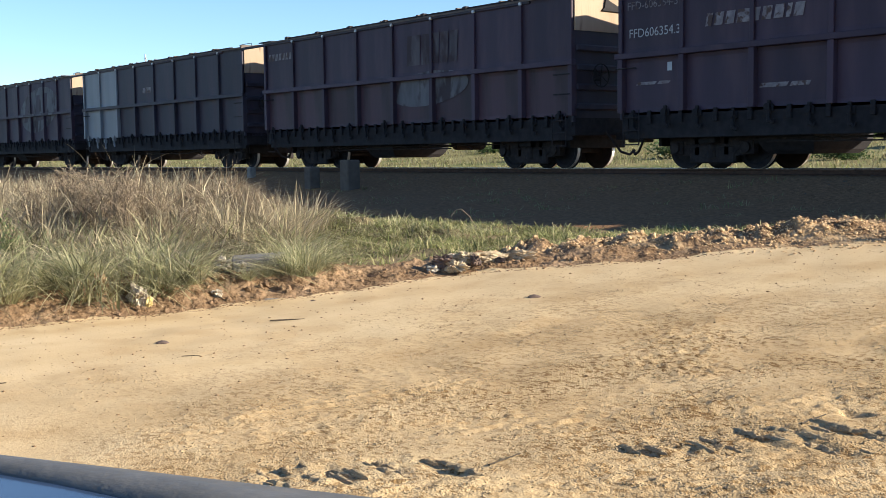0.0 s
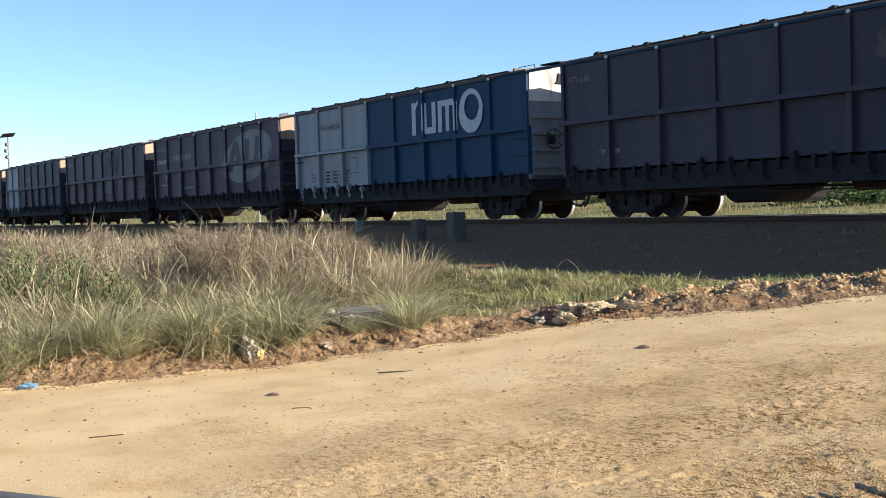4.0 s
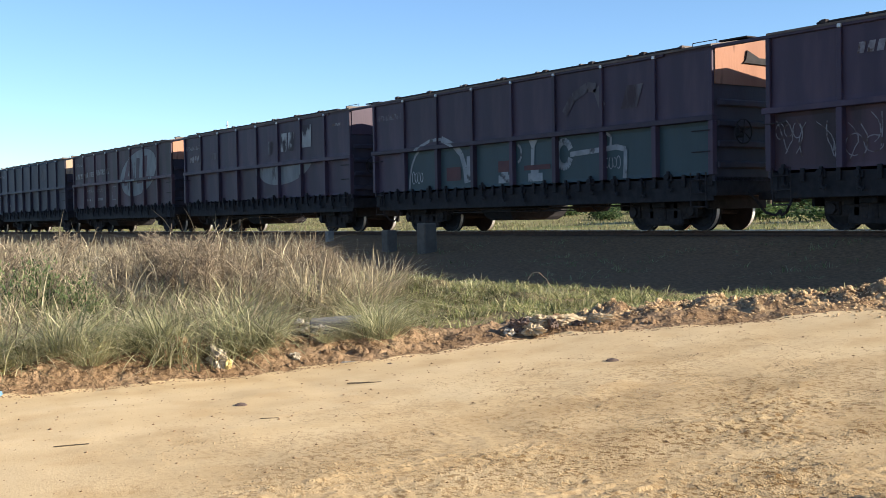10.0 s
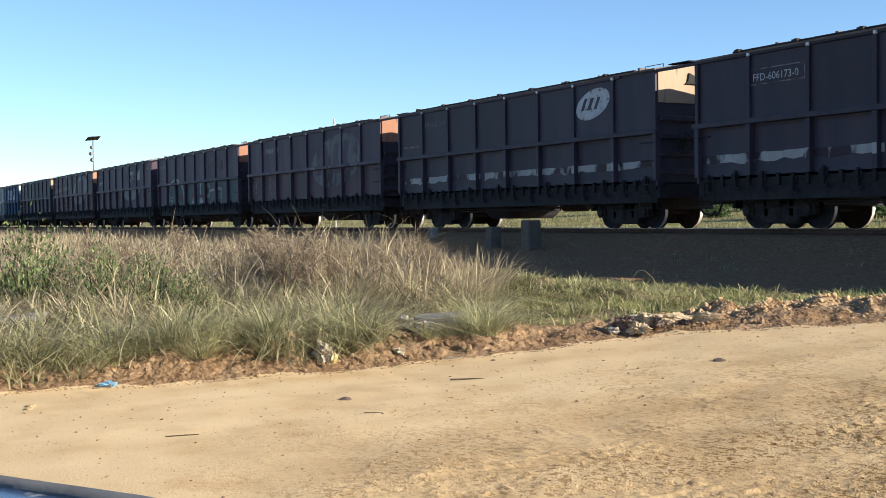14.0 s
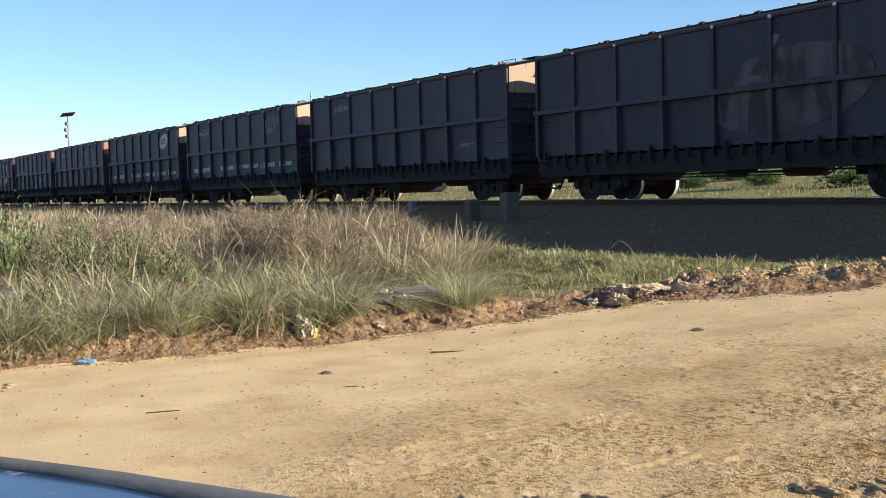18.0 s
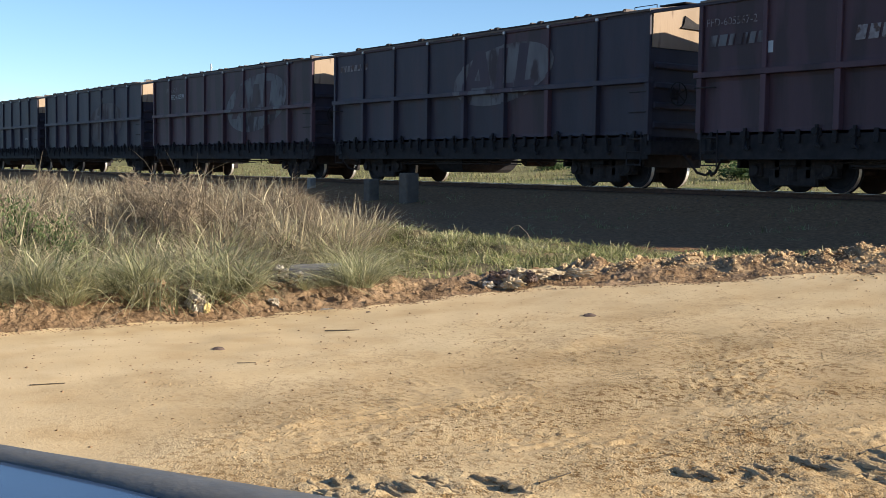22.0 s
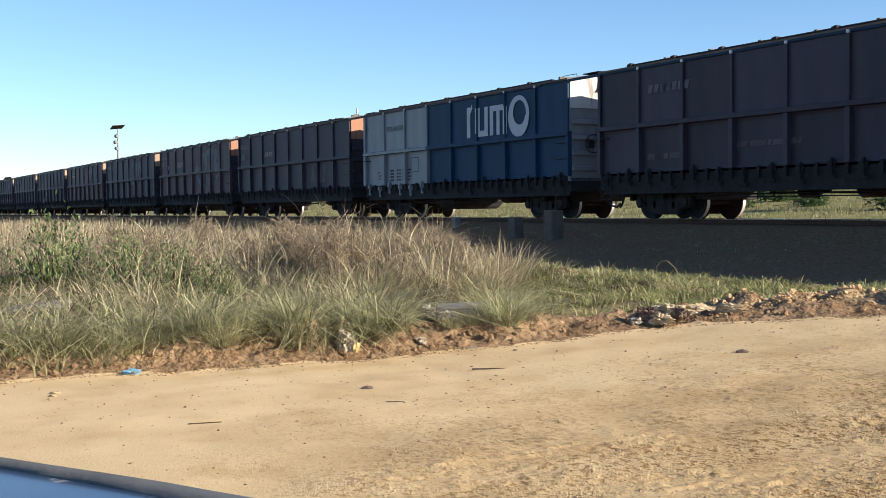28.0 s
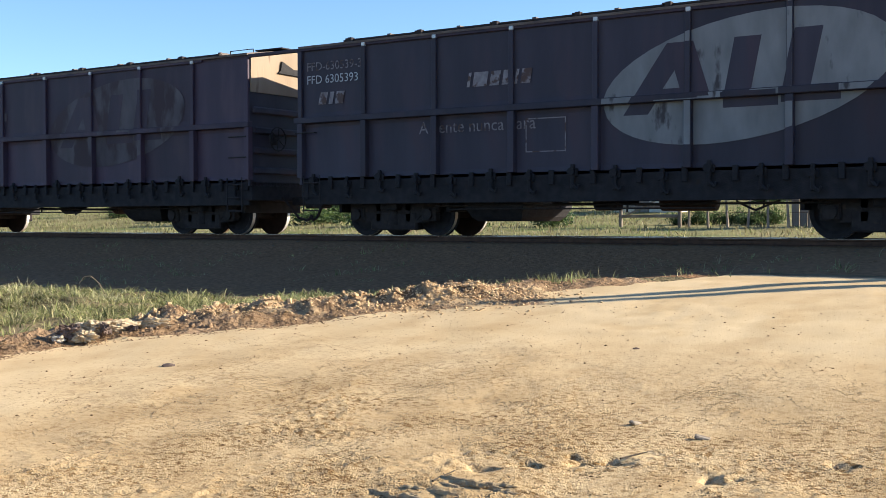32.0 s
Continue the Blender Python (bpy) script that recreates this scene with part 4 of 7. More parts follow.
def oval(w, material, paint, cx=9.1, cz=2.52, rx=2.32, rz=0.93, tilt=8, bars=True):
    shapes(w, "oval_emblem", [ellipse(cx, cz, rx, rz, tilt)], material, "worn pale oval emblem")
    on_posts(w, [ellipse(cx, cz, rx, rz, tilt)], material, 0.003, "emblem paint on posts and belt rail")
    if bars:
        k = rx / 2.32
        strokes = [[(-1.95, -0.50), (-1.52, -0.50), (-0.74, 0.64), (-1.18, 0.64)], [(-1.18, 0.64), (-0.74, 0.64), (-0.46, -0.26), (-0.92, -0.26)], slab(-1.45, -0.28, -0.10, 0.8),
                   slab(-0.28, -0.42, 0.64, 0.42, 0.20), slab(-0.28, -0.46, -0.22, 0.86), slab(0.62, -0.38, 0.70, 0.42, 0.22), slab(0.62, -0.42, -0.18, 0.88)]
        p = [[(cx + a * k, cz + c) for a, c in q] for q in strokes]
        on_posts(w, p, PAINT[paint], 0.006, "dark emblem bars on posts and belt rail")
        shapes(w, "emblem_lettering", p, PAINT[paint], "dark slanted bars in the emblem", 0.006)


def clip_x(poly, x, keep_right):
    return [(c, a) for a, c in clip([(c, a) for a, c in poly], x, keep_right)]


def on_posts(w, polys, material, lift, label):
    """The same paint where it runs over the posts and the belt rail."""
    spans = [(-1.0, LEN + 1.0, MID - 0.047, MID + 0.047, -1.475)]
    for i in range(9):
        spans += [(i * BAY - 0.04, i * BAY + 0.04, MID + 0.062, EAVE - 0.112, -1.455), (i * BAY - 0.055, i * BAY + 0.055, FLOOR + 0.04, MID - 0.062, -1.465)]
    for x0, x1, z0, z1, y in spans:
        bm = bmesh.new()
        for j, p in enumerate(polys):
            q = clip(clip(clip_x(clip_x(list(p), x0, True), x1, False), z0, True), z1, False)
            if len(q) > 2:
                bm.faces.new([bm.verts.new((a, y - lift - 0.0006 * j, c)) for a, c in q])
        if bm.faces:
            part("emblem_edge", bm, material, w, label)
        else:
            bm.free()


def scribble(w, u0, u1, n, material, seed):
    """Thin sprayed lines, no readable letters."""
    rnd = random.Random(seed)
    for i in range(n):
        x, z = u0 + (u1 - u0) * i / n, rnd.uniform(1.95, 2.15)
        dx, bow = rnd.uniform(-0.15, 0.35), rnd.uniform(-0.2, 0.25)
        pts = [(x + dx * t + bow * math.sin(math.pi * t), z - t * rnd.uniform(0.55, 0.7)) for t in (0, 0.2, 0.4, 0.6, 0.8, 1.0)]
        shapes(w, "graffiti_line", [[a, c, (c[0] + 0.028, c[1]), (a[0] + 0.028, a[1])] for a, c in zip(pts, pts[1:])], material, "thin sprayed pale line", 0.004, 0)


def bars(w, u, z, widths, h, material, gap=0.06, lean=0.05):
    """Illegible writing as a row of plain bars."""
    for wd in widths:
        shapes(w, "lettering_bar", [slab(u, z, z + h, wd, lean)], material, "bar of worn unreadable lettering", 0.0048)
        u += wd + gap


def words(w, text, u, z, size, material, y=None):
    cu = bpy.data.curves.new("lettering", "FONT")
    cu.body, cu.size, cu.extrude = text, size, 0.0
    cu.resolution_u = 3
    ob = bpy.data.objects.new("lettering", cu)
    scene.collection.objects.link(ob)
    me = bpy.data.meshes.new_from_object(ob.evaluated_get(bpy.context.evaluated_depsgraph_get()))
    bpy.data.objects.remove(ob)
    me.materials.clear()
    me.materials.append(material)
    o = part("lettering", me, None, w, "painted wagon lettering")
    yy = (-HALF if z > MID else -HALF + 0.055) - 0.004
    o.matrix_basis = pose(u, yy, z, 90, 0, 0)
    return o


def rect(w, u0, z0, u1, z1, material, name="paint_patch", label="faded paint patch"):
    shapes(w, name, [[(u0, z0), (u1, z0), (u1, z1), (u0, z1)]], material, label)


def outline(w, u0, z0, u1, z1, material, t=0.02):
    shapes(w, "painted_frame", [[(u0, z0), (u1, z0), (u1, z0 + t), (u0, z0 + t)], [(u0, z1 - t), (u1, z1 - t), (u1, z1), (u0, z1)],
                                [(u0, z0), (u0 + t, z0), (u0 + t, z1), (u0, z1)], [(u1 - t, z0), (u1, z0), (u1, z1), (u1 - t, z1)]], material, "thin painted frame")


def big_logo(w):
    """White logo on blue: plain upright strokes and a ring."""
    z0, z1 = 2.48, 3.36
    p = [slab(7.62, z0, z1 + 0.06, 0.21), [(7.76, z1 - 0.22), (7.98, z1 + 0.02), (7.94, z1 + 0.14), (7.76, z1 - 0.05)],
         slab(8.22, z0 + 0.10, z1, 0.20), slab(8.70, z0, z1, 0.20), slab(8.30, z0, z0 + 0.18, 0.45),
         slab(9.02, z0, z1, 0.20), slab(9.41, z0, z1 - 0.05, 0.18), slab(9.80, z0, z1 - 0.08, 0.20), slab(9.1, z1 - 0.17, z1, 0.80)]
    n, cx, cz = 28, 10.66, 2.95
    for i in range(n):
        a0, a1 = 2 * math.pi * i / n, 2 * math.pi * (i + 1) / n
        t0 = 0.13 + 0.22 * (0.5 + 0.5 * math.sin(a0 + 3.6))
        t1 = 0.13 + 0.22 * (0.5 + 0.5 * math.sin(a1 + 3.6))
        R = 0.57
        p.append([(cx + R * math.cos(a0), cz + 1.05 * R * math.sin(a0)), (cx + R * math.cos(a1), cz + 1.05 * R * math.sin(a1)),
                  (cx + (R - t1) * math.cos(a1), cz + 1.05 * (R - t1) * math.sin(a1)), (cx + (R - t0) * math.cos(a0), cz + 1.05 * (R - t0) * math.sin(a0))])
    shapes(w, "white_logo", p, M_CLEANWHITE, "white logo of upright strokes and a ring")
    on_posts(w, p, M_CLEANWHITE, 0.003, "white logo paint on posts")


def stripe(w, material, z0=1.42, z1=1.64):
    """A worn stripe along the foot of the doors, ragged at its lower edge."""
    rnd = random.Random(3)
    low = [(0.05 + i * (LEN - 0.1) / 52, z0 + rnd.uniform(-0.02, 0.07)) for i in range(53)]
    p = [[a, c, (c[0], z1 - rnd.uniform(0, 0.02)), (a[0], z1 - rnd.uniform(0, 0.02))] for a, c in zip(low, low[1:]) if rnd.random() > 0.04]
    shapes(w, "white_stripe", p, material, "worn white stripe", 0.003, 0)
    on_posts(w, [[(0.05, z0 + 0.01), (LEN - 0.05, z0 + 0.01), (LEN - 0.05, z1), (0.05, z1)]], material, 0.003, "stripe paint on posts")


def brand_line(w, material, slogan=True, u=1.8):
    bars(w, u - 1.5, 2.62, [0.22, 0.22, 0.16, 0.2, 0.08, 0.2, 0.22], 0.24, material)
    bars(w, u, 2.66, [0.14, 0.2, 0.16, 0.08, 0.2, 0.22], 0.24, material)
    bars(w, u + 1.65, 2.70, [0.14, 0.2, 0.2, 0.08, 0.16, 0.16, 0.08, 0.2, 0.2], 0.26, material)
    if slogan:
        words(w, "A gente nunca para", u, 1.92, 0.30, material)
    outline(w, 5.6, 1.5, 6.3, 2.1, material)
    bars(w, u, 1.5, [0.16, 0.16, 0.16, 0.16], 0.12, material)
    bars(w, u + 1.7, 1.5, [0.2, 0.12, 0.2], 0.12, material)


def grey_blue(w):
    big_logo(w)
    on_posts(w, [[(-0.09, FLOOR), (3 * BAY, FLOOR), (3 * BAY, EAVE), (-0.09, EAVE)]], PAINT["grey"], 0.002, "grey paint on posts and belt rail")
    words(w, "FFD-640374-3", 1.85, 3.02, 0.26, M_BLACKLETTER)
    words(w, "EA", 0.15, 3.2, 0.16, M_BLACKLETTER)
    for j in range(4):
        bars(w, 2.0, 1.62 - j * 0.11, [0.28], 0.06, M_BLACKLETTER, lean=0)
        bars(w, 2.5, 1.62 - j * 0.11, [0.1, 0.1, 0.06], 0.06, M_BLACKLETTER, 0.04, 0)
        bars(w, 2.95, 1.62 - j * 0.11, [0.7 - 0.1 * (j % 2)], 0.05, M_FADED, lean=0)
    for j in range(3):
        bars(w, 0.95, 1.58 - j * 0.11, [0.3, 0.2], 0.06, M_OLDLETTER, 0.2, 0)
    outline(w, 3.6, 1.55, 4.2, 2.05, M_BLACKLETTER)


def stroke(pts, t):
    """A painted line of width t along points, as joined quads."""
    out = []
    for a, c in zip(pts, pts[1:]):
        d = Vector((c[0] - a[0], c[1] - a[1])).normalized() * (t / 2)
        out.append([(a[0] - d.y, a[1] + d.x), (c[0] - d.y, c[1] + d.x), (c[0] + d.y, c[1] - d.x), (a[0] + d.y, a[1] - d.x)])
    return out


def scrawl(w, u0, u1, z, h, n, material, lift):
    """A row of small sprayed loops, no readable letters."""
    for i in range(n):
        c = u0 + (u1 - u0) * (i + 0.5) / n
        r = (u1 - u0) / n * 0.5
        pts = [(c + r * math.cos(b), z + h / 2 + h / 2 * math.sin(b) * (1 - 0.25 * (i % 2))) for b in (2 * math.pi * k / 12 + i for k in range(11))]
        shapes(w, "graffiti_scrawl", stroke(pts, 0.022), material, "thin sprayed pale scrawl", lift + 0.0006 * i, 0)


def graffiti(w):
    arch = [(1.80, 1.20), (1.84, 1.55), (1.93, 1.85), (2.12, 2.12), (2.44, 2.36), (2.95, 2.50), (3.50, 2.50), (3.99, 2.32), (4.33, 2.06), (4.50, 1.68), (4.56, 1.28)]
    shapes(w, "graffiti_arch", stroke(arch[:7], 0.08), M_GRAF, "pale arch of graffiti", 0.003, 0)
    shapes(w, "graffiti_arch", stroke(arch[6:], 0.18), M_GRAF, "pale thick arm of the graffiti arch", 0.0036, 0)
    on_posts(w, stroke(arch, 0.10), M_GRAF, 0.003, "graffiti on posts and belt rail")
    shapes(w, "graffiti_stroke", [slab(4.58, 1.30, 1.98, 0.22)], M_GRAF, "pale graffiti stroke", 0.0044)
    shapes(w, "graffiti_stroke", stroke([(7.32, 1.58), (7.34, 1.95), (7.36, 2.22)], 0.13) + [[(7.18, 2.23), (7.54, 2.23), (7.40, 2.05), (7.30, 2.05)]], M_GRAF, "pale forked graffiti stroke", 0.0044)
    moon = [(6.72 + 0.17 * math.cos(b), 1.93 + 0.22 * math.sin(b)) for b in (radians(-80 + 16 * k) for k in range(11))]
    shapes(w, "graffiti_moon", stroke(moon, 0.07), M_GRAF, "small pale crescent", 0.0044, 0)
    ring = [(8.50 + 0.25 * math.cos(b), 1.82 + 0.30 * math.sin(b)) for b in (radians(20 + 16 * k) for k in range(21))]
    shapes(w, "graffiti_ring", stroke(ring, 0.17), M_GRAF, "pale open ring", 0.0050, 0)
    shapes(w, "graffiti_bar", stroke([(8.72, 1.80), (9.6, 1.84), (10.3, 1.88), (10.58, 1.82), (10.57, 1.45), (10.54, 1.18)], 0.12), M_GRAF, "pale bent bar running from the ring", 0.0058, 0)
    shapes(w, "graffiti_stroke", stroke([(10.1, 1.90), (10.12, 2.12), (9.95, 2.22)], 0.07), M_GRAF, "pale graffiti stroke", 0.0066, 0)
    for u in (5.95, 7.15):
        shapes(w, "graffiti_stroke", [slab(u, 1.22, 1.42, 0.55), slab(u + 0.1, 1.42, 1.5, 0.3)], M_GRAF, "pale blocky graffiti stroke", 0.0044)
    for q in (slab(3.65, 1.36, 1.72, 0.66), slab(5.95, 1.50, 1.78, 0.5), slab(7.0, 1.50, 1.62, 1.0)):
        shapes(w, "red_graffiti", [q], M_REDPAINT, "dull red graffiti block", 0.0072)
    for k in range(3):
        bars(w, 3.72, 1.42 + 0.09 * k, [0.2, 0.24], 0.03, M_OLDLETTER, 0.05, 0)
    scrawl(w, 1.95, 2.5, 1.34, 0.34, 4, M_LETTER, 0.0085)
    scrawl(w, 9.8, 10.42, 1.40, 0.28, 5, M_GRAF, 0.0085)
    shapes(w, "worn_shape", stroke([(8.6, 2.75), (8.9, 3.1), (9.4, 3.3), (9.7, 3.25), (9.9, 2.8)], 0.22), M_PALE, "almost gone pale arch", 0.003, 0)
    shapes(w, "worn_shape", [slab(10.5, 2.7, 3.2, 0.5, 0.2)], M_PALE, "almost gone pale patch", 0.004)


def number(w, text, u=0.2, z=3.22, size=0.23, material=M_OLDLETTER):
    words(w, text, u, z, size, material)


WORN_OVAL = [(oval, (M_FADED, "maroon"))]
LOOKS = {
    -4: dict(paint=["grey", "grey"] + ["dark"] * 6, rest="dark", label="dark wagon with two pale grey bays at one end", marks=[(bars, (5.6, 2.7, [0.2, 0.16, 0.2], 0.2, M_OLDLETTER))]),
    -3: dict(paint="maroon", lower="red red red red red red red red".split(), label="maroon wagon with a half-worn white oval", marks=[(shapes, ("worn_oval", [ellipse(8.0, 2.0, 1.6, 0.42, 4)], M_FADED)), (bars, (7.2, 2.6, [0.55, 0.7, 0.3, 0.3], 0.75, M_PALE)), (bars, (0.2, 3.2, [0.14] * 7, 0.2, M_OLDLETTER))]),
    -2: dict(paint="maroon", label="maroon wagon with a large white oval emblem", marks=[(oval, (M_WHITE, "maroon", 10.2)), (number, ("FFD-606354-3L",)), (number, ("FFD606354.3", 0.25, 2.66, 0.25, M_LETTER)), (bars, (2.2, 2.72, [0.14, 0.2, 0.2, 0.3, 0.14, 0.2, 0.2, 0.1, 0.2], 0.24, M_OLDLETTER)), (rect, (1.22, 1.95, 1.34, 2.12, M_CLEANWHITE, "paper_tag", "small white paper tag")), (bars, (0.4, 1.7, [0.5, 0.3], 0.06, M_OLDLETTER)), (bars, (3.4, 1.5, [0.6, 0.4], 0.08, M_OLDLETTER))]),
    -1: dict(paint=["grey"] * 3 + ["blue"] * 5, rest="blue", end="end_white", label="blue wagon with light grey bays and a white logo", marks=[(grey_blue, ())]),
    0: dict(paint="dark", label="plain dark brown wagon with worn paint", marks=[(number, ("FFD-640",)), (shapes, ("worn_oval", [ellipse(9.2, 3.1, 0.5, 0.3, 20)], M_PALE)), (bars, (1.2, 1.5, [0.2, 0.2, 0.2], 0.1, M_OLDLETTER))]),
    1: dict(paint="red", label="red-brown wagon with a large white oval emblem and slogan", marks=[(oval, (M_WHITE, "red", 9.12, 2.59, 2.32, 0.93, 10)), (number, ("F D-006410-8L",)), (brand_line, (M_OLDLETTER,))]),
    2: dict(paint="maroon", label="maroon wagon with flaking letters and half an oval", end="maroon", marks=[(crescent, (8.6, 2.26, 2.0, 0.64, M_WHITE)), (bars, (7.45, 2.66, [0.16, 0.12], 0.45, M_FADED)), (bars, (8.45, 2.70, [0.42, 0.42], 0.62, M_FLAKY, 0.10)), (bars, (10.0, 2.76, [0.6], 0.72, M_FLAKY)), (number, ("FFD-606286-7", 0.15, 3.2, 0.24, M_OLDLETTER)), (bars, (0.5, 2.72, [0.16, 0.2, 0.16, 0.16], 0.24, M_OLDLETTER)), (bars, (2.6, 2.74, [0.18, 0.2], 0.24, M_PALE)), (bars, (12.0, 3.3, [0.3, 0.2], 0.08, M_OLDLETTER))]),
    3: dict(paint="maroon", lower=["maroon"] + ["teal"] * 7, label="maroon wagon with teal doors and pale graffiti", marks=[(graffiti, ()), (number, ("FFD-606878-1",))]),
    4: dict(paint="maroon", lower="red red red red red red red red".split(), label="maroon wagon with a few pale paint remains", marks=[(oval, (M_FADED, "maroon", 9.3)), (scribble, (0.15, 2.9, 12, M_OLDLETTER, 6)), (scrawl, (0.15, 0.75, 1.75, 0.3, 3, M_OLDLETTER, 0.006)), (scrawl, (1.7, 2.5, 1.35, 0.4, 2, M_OLDLETTER, 0.006)), (bars, (2.0, 3.15, [0.14] * 8, 0.2, M_OLDLETTER)), (bars, (6.3, 1.6, [0.5, 0.4], 0.1, M_PALE)), (bars, (6.3, 1.42, [0.4, 0.45], 0.1, M_PALE))]),
    5: dict(paint="dark", label="dark wagon with a white stripe and small worn emblem", marks=[(stripe, (M_FLAKY,)), (oval, (M_LETTER, "dark", 10.7, 3.16, 0.72, 0.36, 14, False)), (bars, (10.2, 3.02, [0.12, 0.14, 0.12], 0.30, PAINT["dark"], 0.14, 0.17)), (number, ("FFD-606154-1", 1.8)), (bars, (0.3, 2.62, [1.1], 0.05, M_OLDLETTER))]),
    6: dict(paint="dark", label="dark wagon with a white stripe and small worn emblem", marks=[(stripe, (M_FLAKY,)), (oval, (M_FADED, "dark", 10.6, 3.15, 0.8, 0.36, 12, False)), (bars, (10.1, 3.02, [0.12, 0.14, 0.12], 0.30, PAINT["dark"], 0.16, 0.17)), (number, ("FFD-606173-0", 1.75, 3.12, 0.22, M_LETTER)), (outline, (1.65, 3.04, 3.2, 3.38, M_OLDLETTER))]),
    7: dict(paint="dark", label="plain dark wagon with faded lettering", marks=[(bars, (1.6, 3.2, [0.14] * 8, 0.2, M_OLDLETTER)), (bars, (10.5, 1.6, [0.5, 0.2], 0.1, M_OLDLETTER))]),
    8: dict(paint=["dark", "maroon", "dark", "dark", "dark", "dark", "dark", "dark"], label="dark wagon with pale worn areas", marks=[(shapes, ("worn_oval", [ellipse(8.6, 2.2, 2.2, 0.85, 6)], M_PALE)), (shapes, ("pale_mark", [[(7.6, 2.55), (7.95, 2.55), (8.5, 3.3), (8.35, 3.35)]], M_FADED, "pale slanted paint mark", 0.008))]),
    9: dict(paint="red", label="red-brown wagon with white numbers and a worn oval", marks=[(oval, (M_FADED, "red")), (number, ("FFD-630591-1L", 1.3, 3.2, 0.24, M_OLDLETTER)), (number, ("FFD 630591 - 1", 1.75, 2.92, 0.26, M_LETTER))]),
    10: dict(paint=["dark"] * 5 + ["red"] + ["dark"] * 2, label="dark wagon with one red panel and a worn emblem", marks=[(oval, (M_FADED, "maroon", 8.1, 2.7, 2.0, 0.7, 8)), (bars, (0.3, 3.2, [0.14] * 8, 0.18, M_OLDLETTER))]),
    11: dict(paint="red", label="red-brown wagon with a worn oval and old lettering", marks=[(oval, (M_FADED, "red", 9.4)), (number, ("FFD-605567-2", 0.15, 3.25, 0.22, M_OLDLETTER)), (bars, (0.25, 2.85, [0.16, 0.2, 0.12, 0.14, 0.06, 0.14, 0.16], 0.22, M_FADED)), (bars, (3.6, 2.72, [0.2, 0.2, 0.08, 0.16, 0.2], 0.26, M_OLDLETTER)), (rect, (1.62, 2.64, 1.82, 2.86, M_CLEANWHITE, "paper_tag", "small white paper tag"))]),
    12: dict(paint="dark", label="dark wagon with a pale square patch", marks=[(number, ("FFD-630577-6", 0.15, 3.18, 0.24, M_OLDLETTER)), (shapes, ("pale_patch", [slab(8.8, 1.4, 2.1, 1.7, 0.1)], M_PALE)), (bars, (0.2, 2.66, [0.22, 0.24, 0.18, 0.18], 0.26, M_FADED)), (bars, (3.6, 2.7, [0.2, 0.2, 0.2, 0.2], 0.2, M_OLDLETTER))]),
    13: dict(paint=["grey"] * 3 + ["blue"] * 5, rest="blue", end="end_white", label="blue wagon with light grey bays and a white logo", marks=[(grey_blue, ())]),
    14: dict(paint="dark", label="plain blackish wagon with faded lettering", marks=[(bars, (2.0, 3.05, [0.16] * 7, 0.2, M_FADED)), (bars, (5.0, 1.6, [0.9, 0.1, 0.8], 0.12, M_PALE)), (bars, (1.9, 1.45, [0.4, 0.3, 0.5], 0.14, M_PALE))]),
    15: dict(paint="maroon", label="maroon wagon with a worn oval emblem", marks=[(oval, (M_FADED, "maroon", 9.05)), (bars, (0.2, 3.2, [0.14] * 8, 0.18, M_OLDLETTER)), (bars, (1.9, 2.7, [0.3, 0.2], 0.26, M_OLDLETTER))]),
    16: dict(paint="maroon", label="maroon wagon with a faint oval emblem", marks=[(oval, (M_PALE, "maroon", 9.0)), (number, ("FFD-618431-6", 0.1, 3.12)), (bars, (0.4, 2.75, [0.2, 0.1, 0.2], 0.2, M_PALE)), (bars, (4.2, 2.75, [0.2, 0.2, 0.1, 0.2], 0.2, M_PALE))]),
    17: dict(paint="dark", label="blackish wagon with a large white oval emblem", marks=[(oval, (M_WHITE, "dark", 9.1, 2.55, 2.4, 0.97, 9)), (number, ("FFD-630539-3", 0.2, 3.28, 0.24, M_OLDLETTER)), (number, ("FFD 6305393", 0.2, 3.02, 0.24, M_LETTER)), (bars, (0.5, 2.6, [0.2, 0.1, 0.2], 0.24, M_OLDLETTER)), (bars, (4.0, 2.72, [0.06, 0.3, 0.2, 0.2, 0.06, 0.2], 0.26, M_OLDLETTER)), (number, ("A gente nunca para", 2.9, 1.92, 0.32, M_OLDLETTER)), (outline, (5.2, 1.5, 6.0, 2.1, M_OLDLETTER))]),
}
wagon_meshes()
TRAIN = []
for k in range(-7, 21):
    default = dict(paint=("dark", "maroon", "red")[k % 3], marks=WORN_OVAL if k % 3 == 1 else ())
    TRAIN.append((12.56 + PITCH * k, wagon(k, LOOKS.get(k, default))))

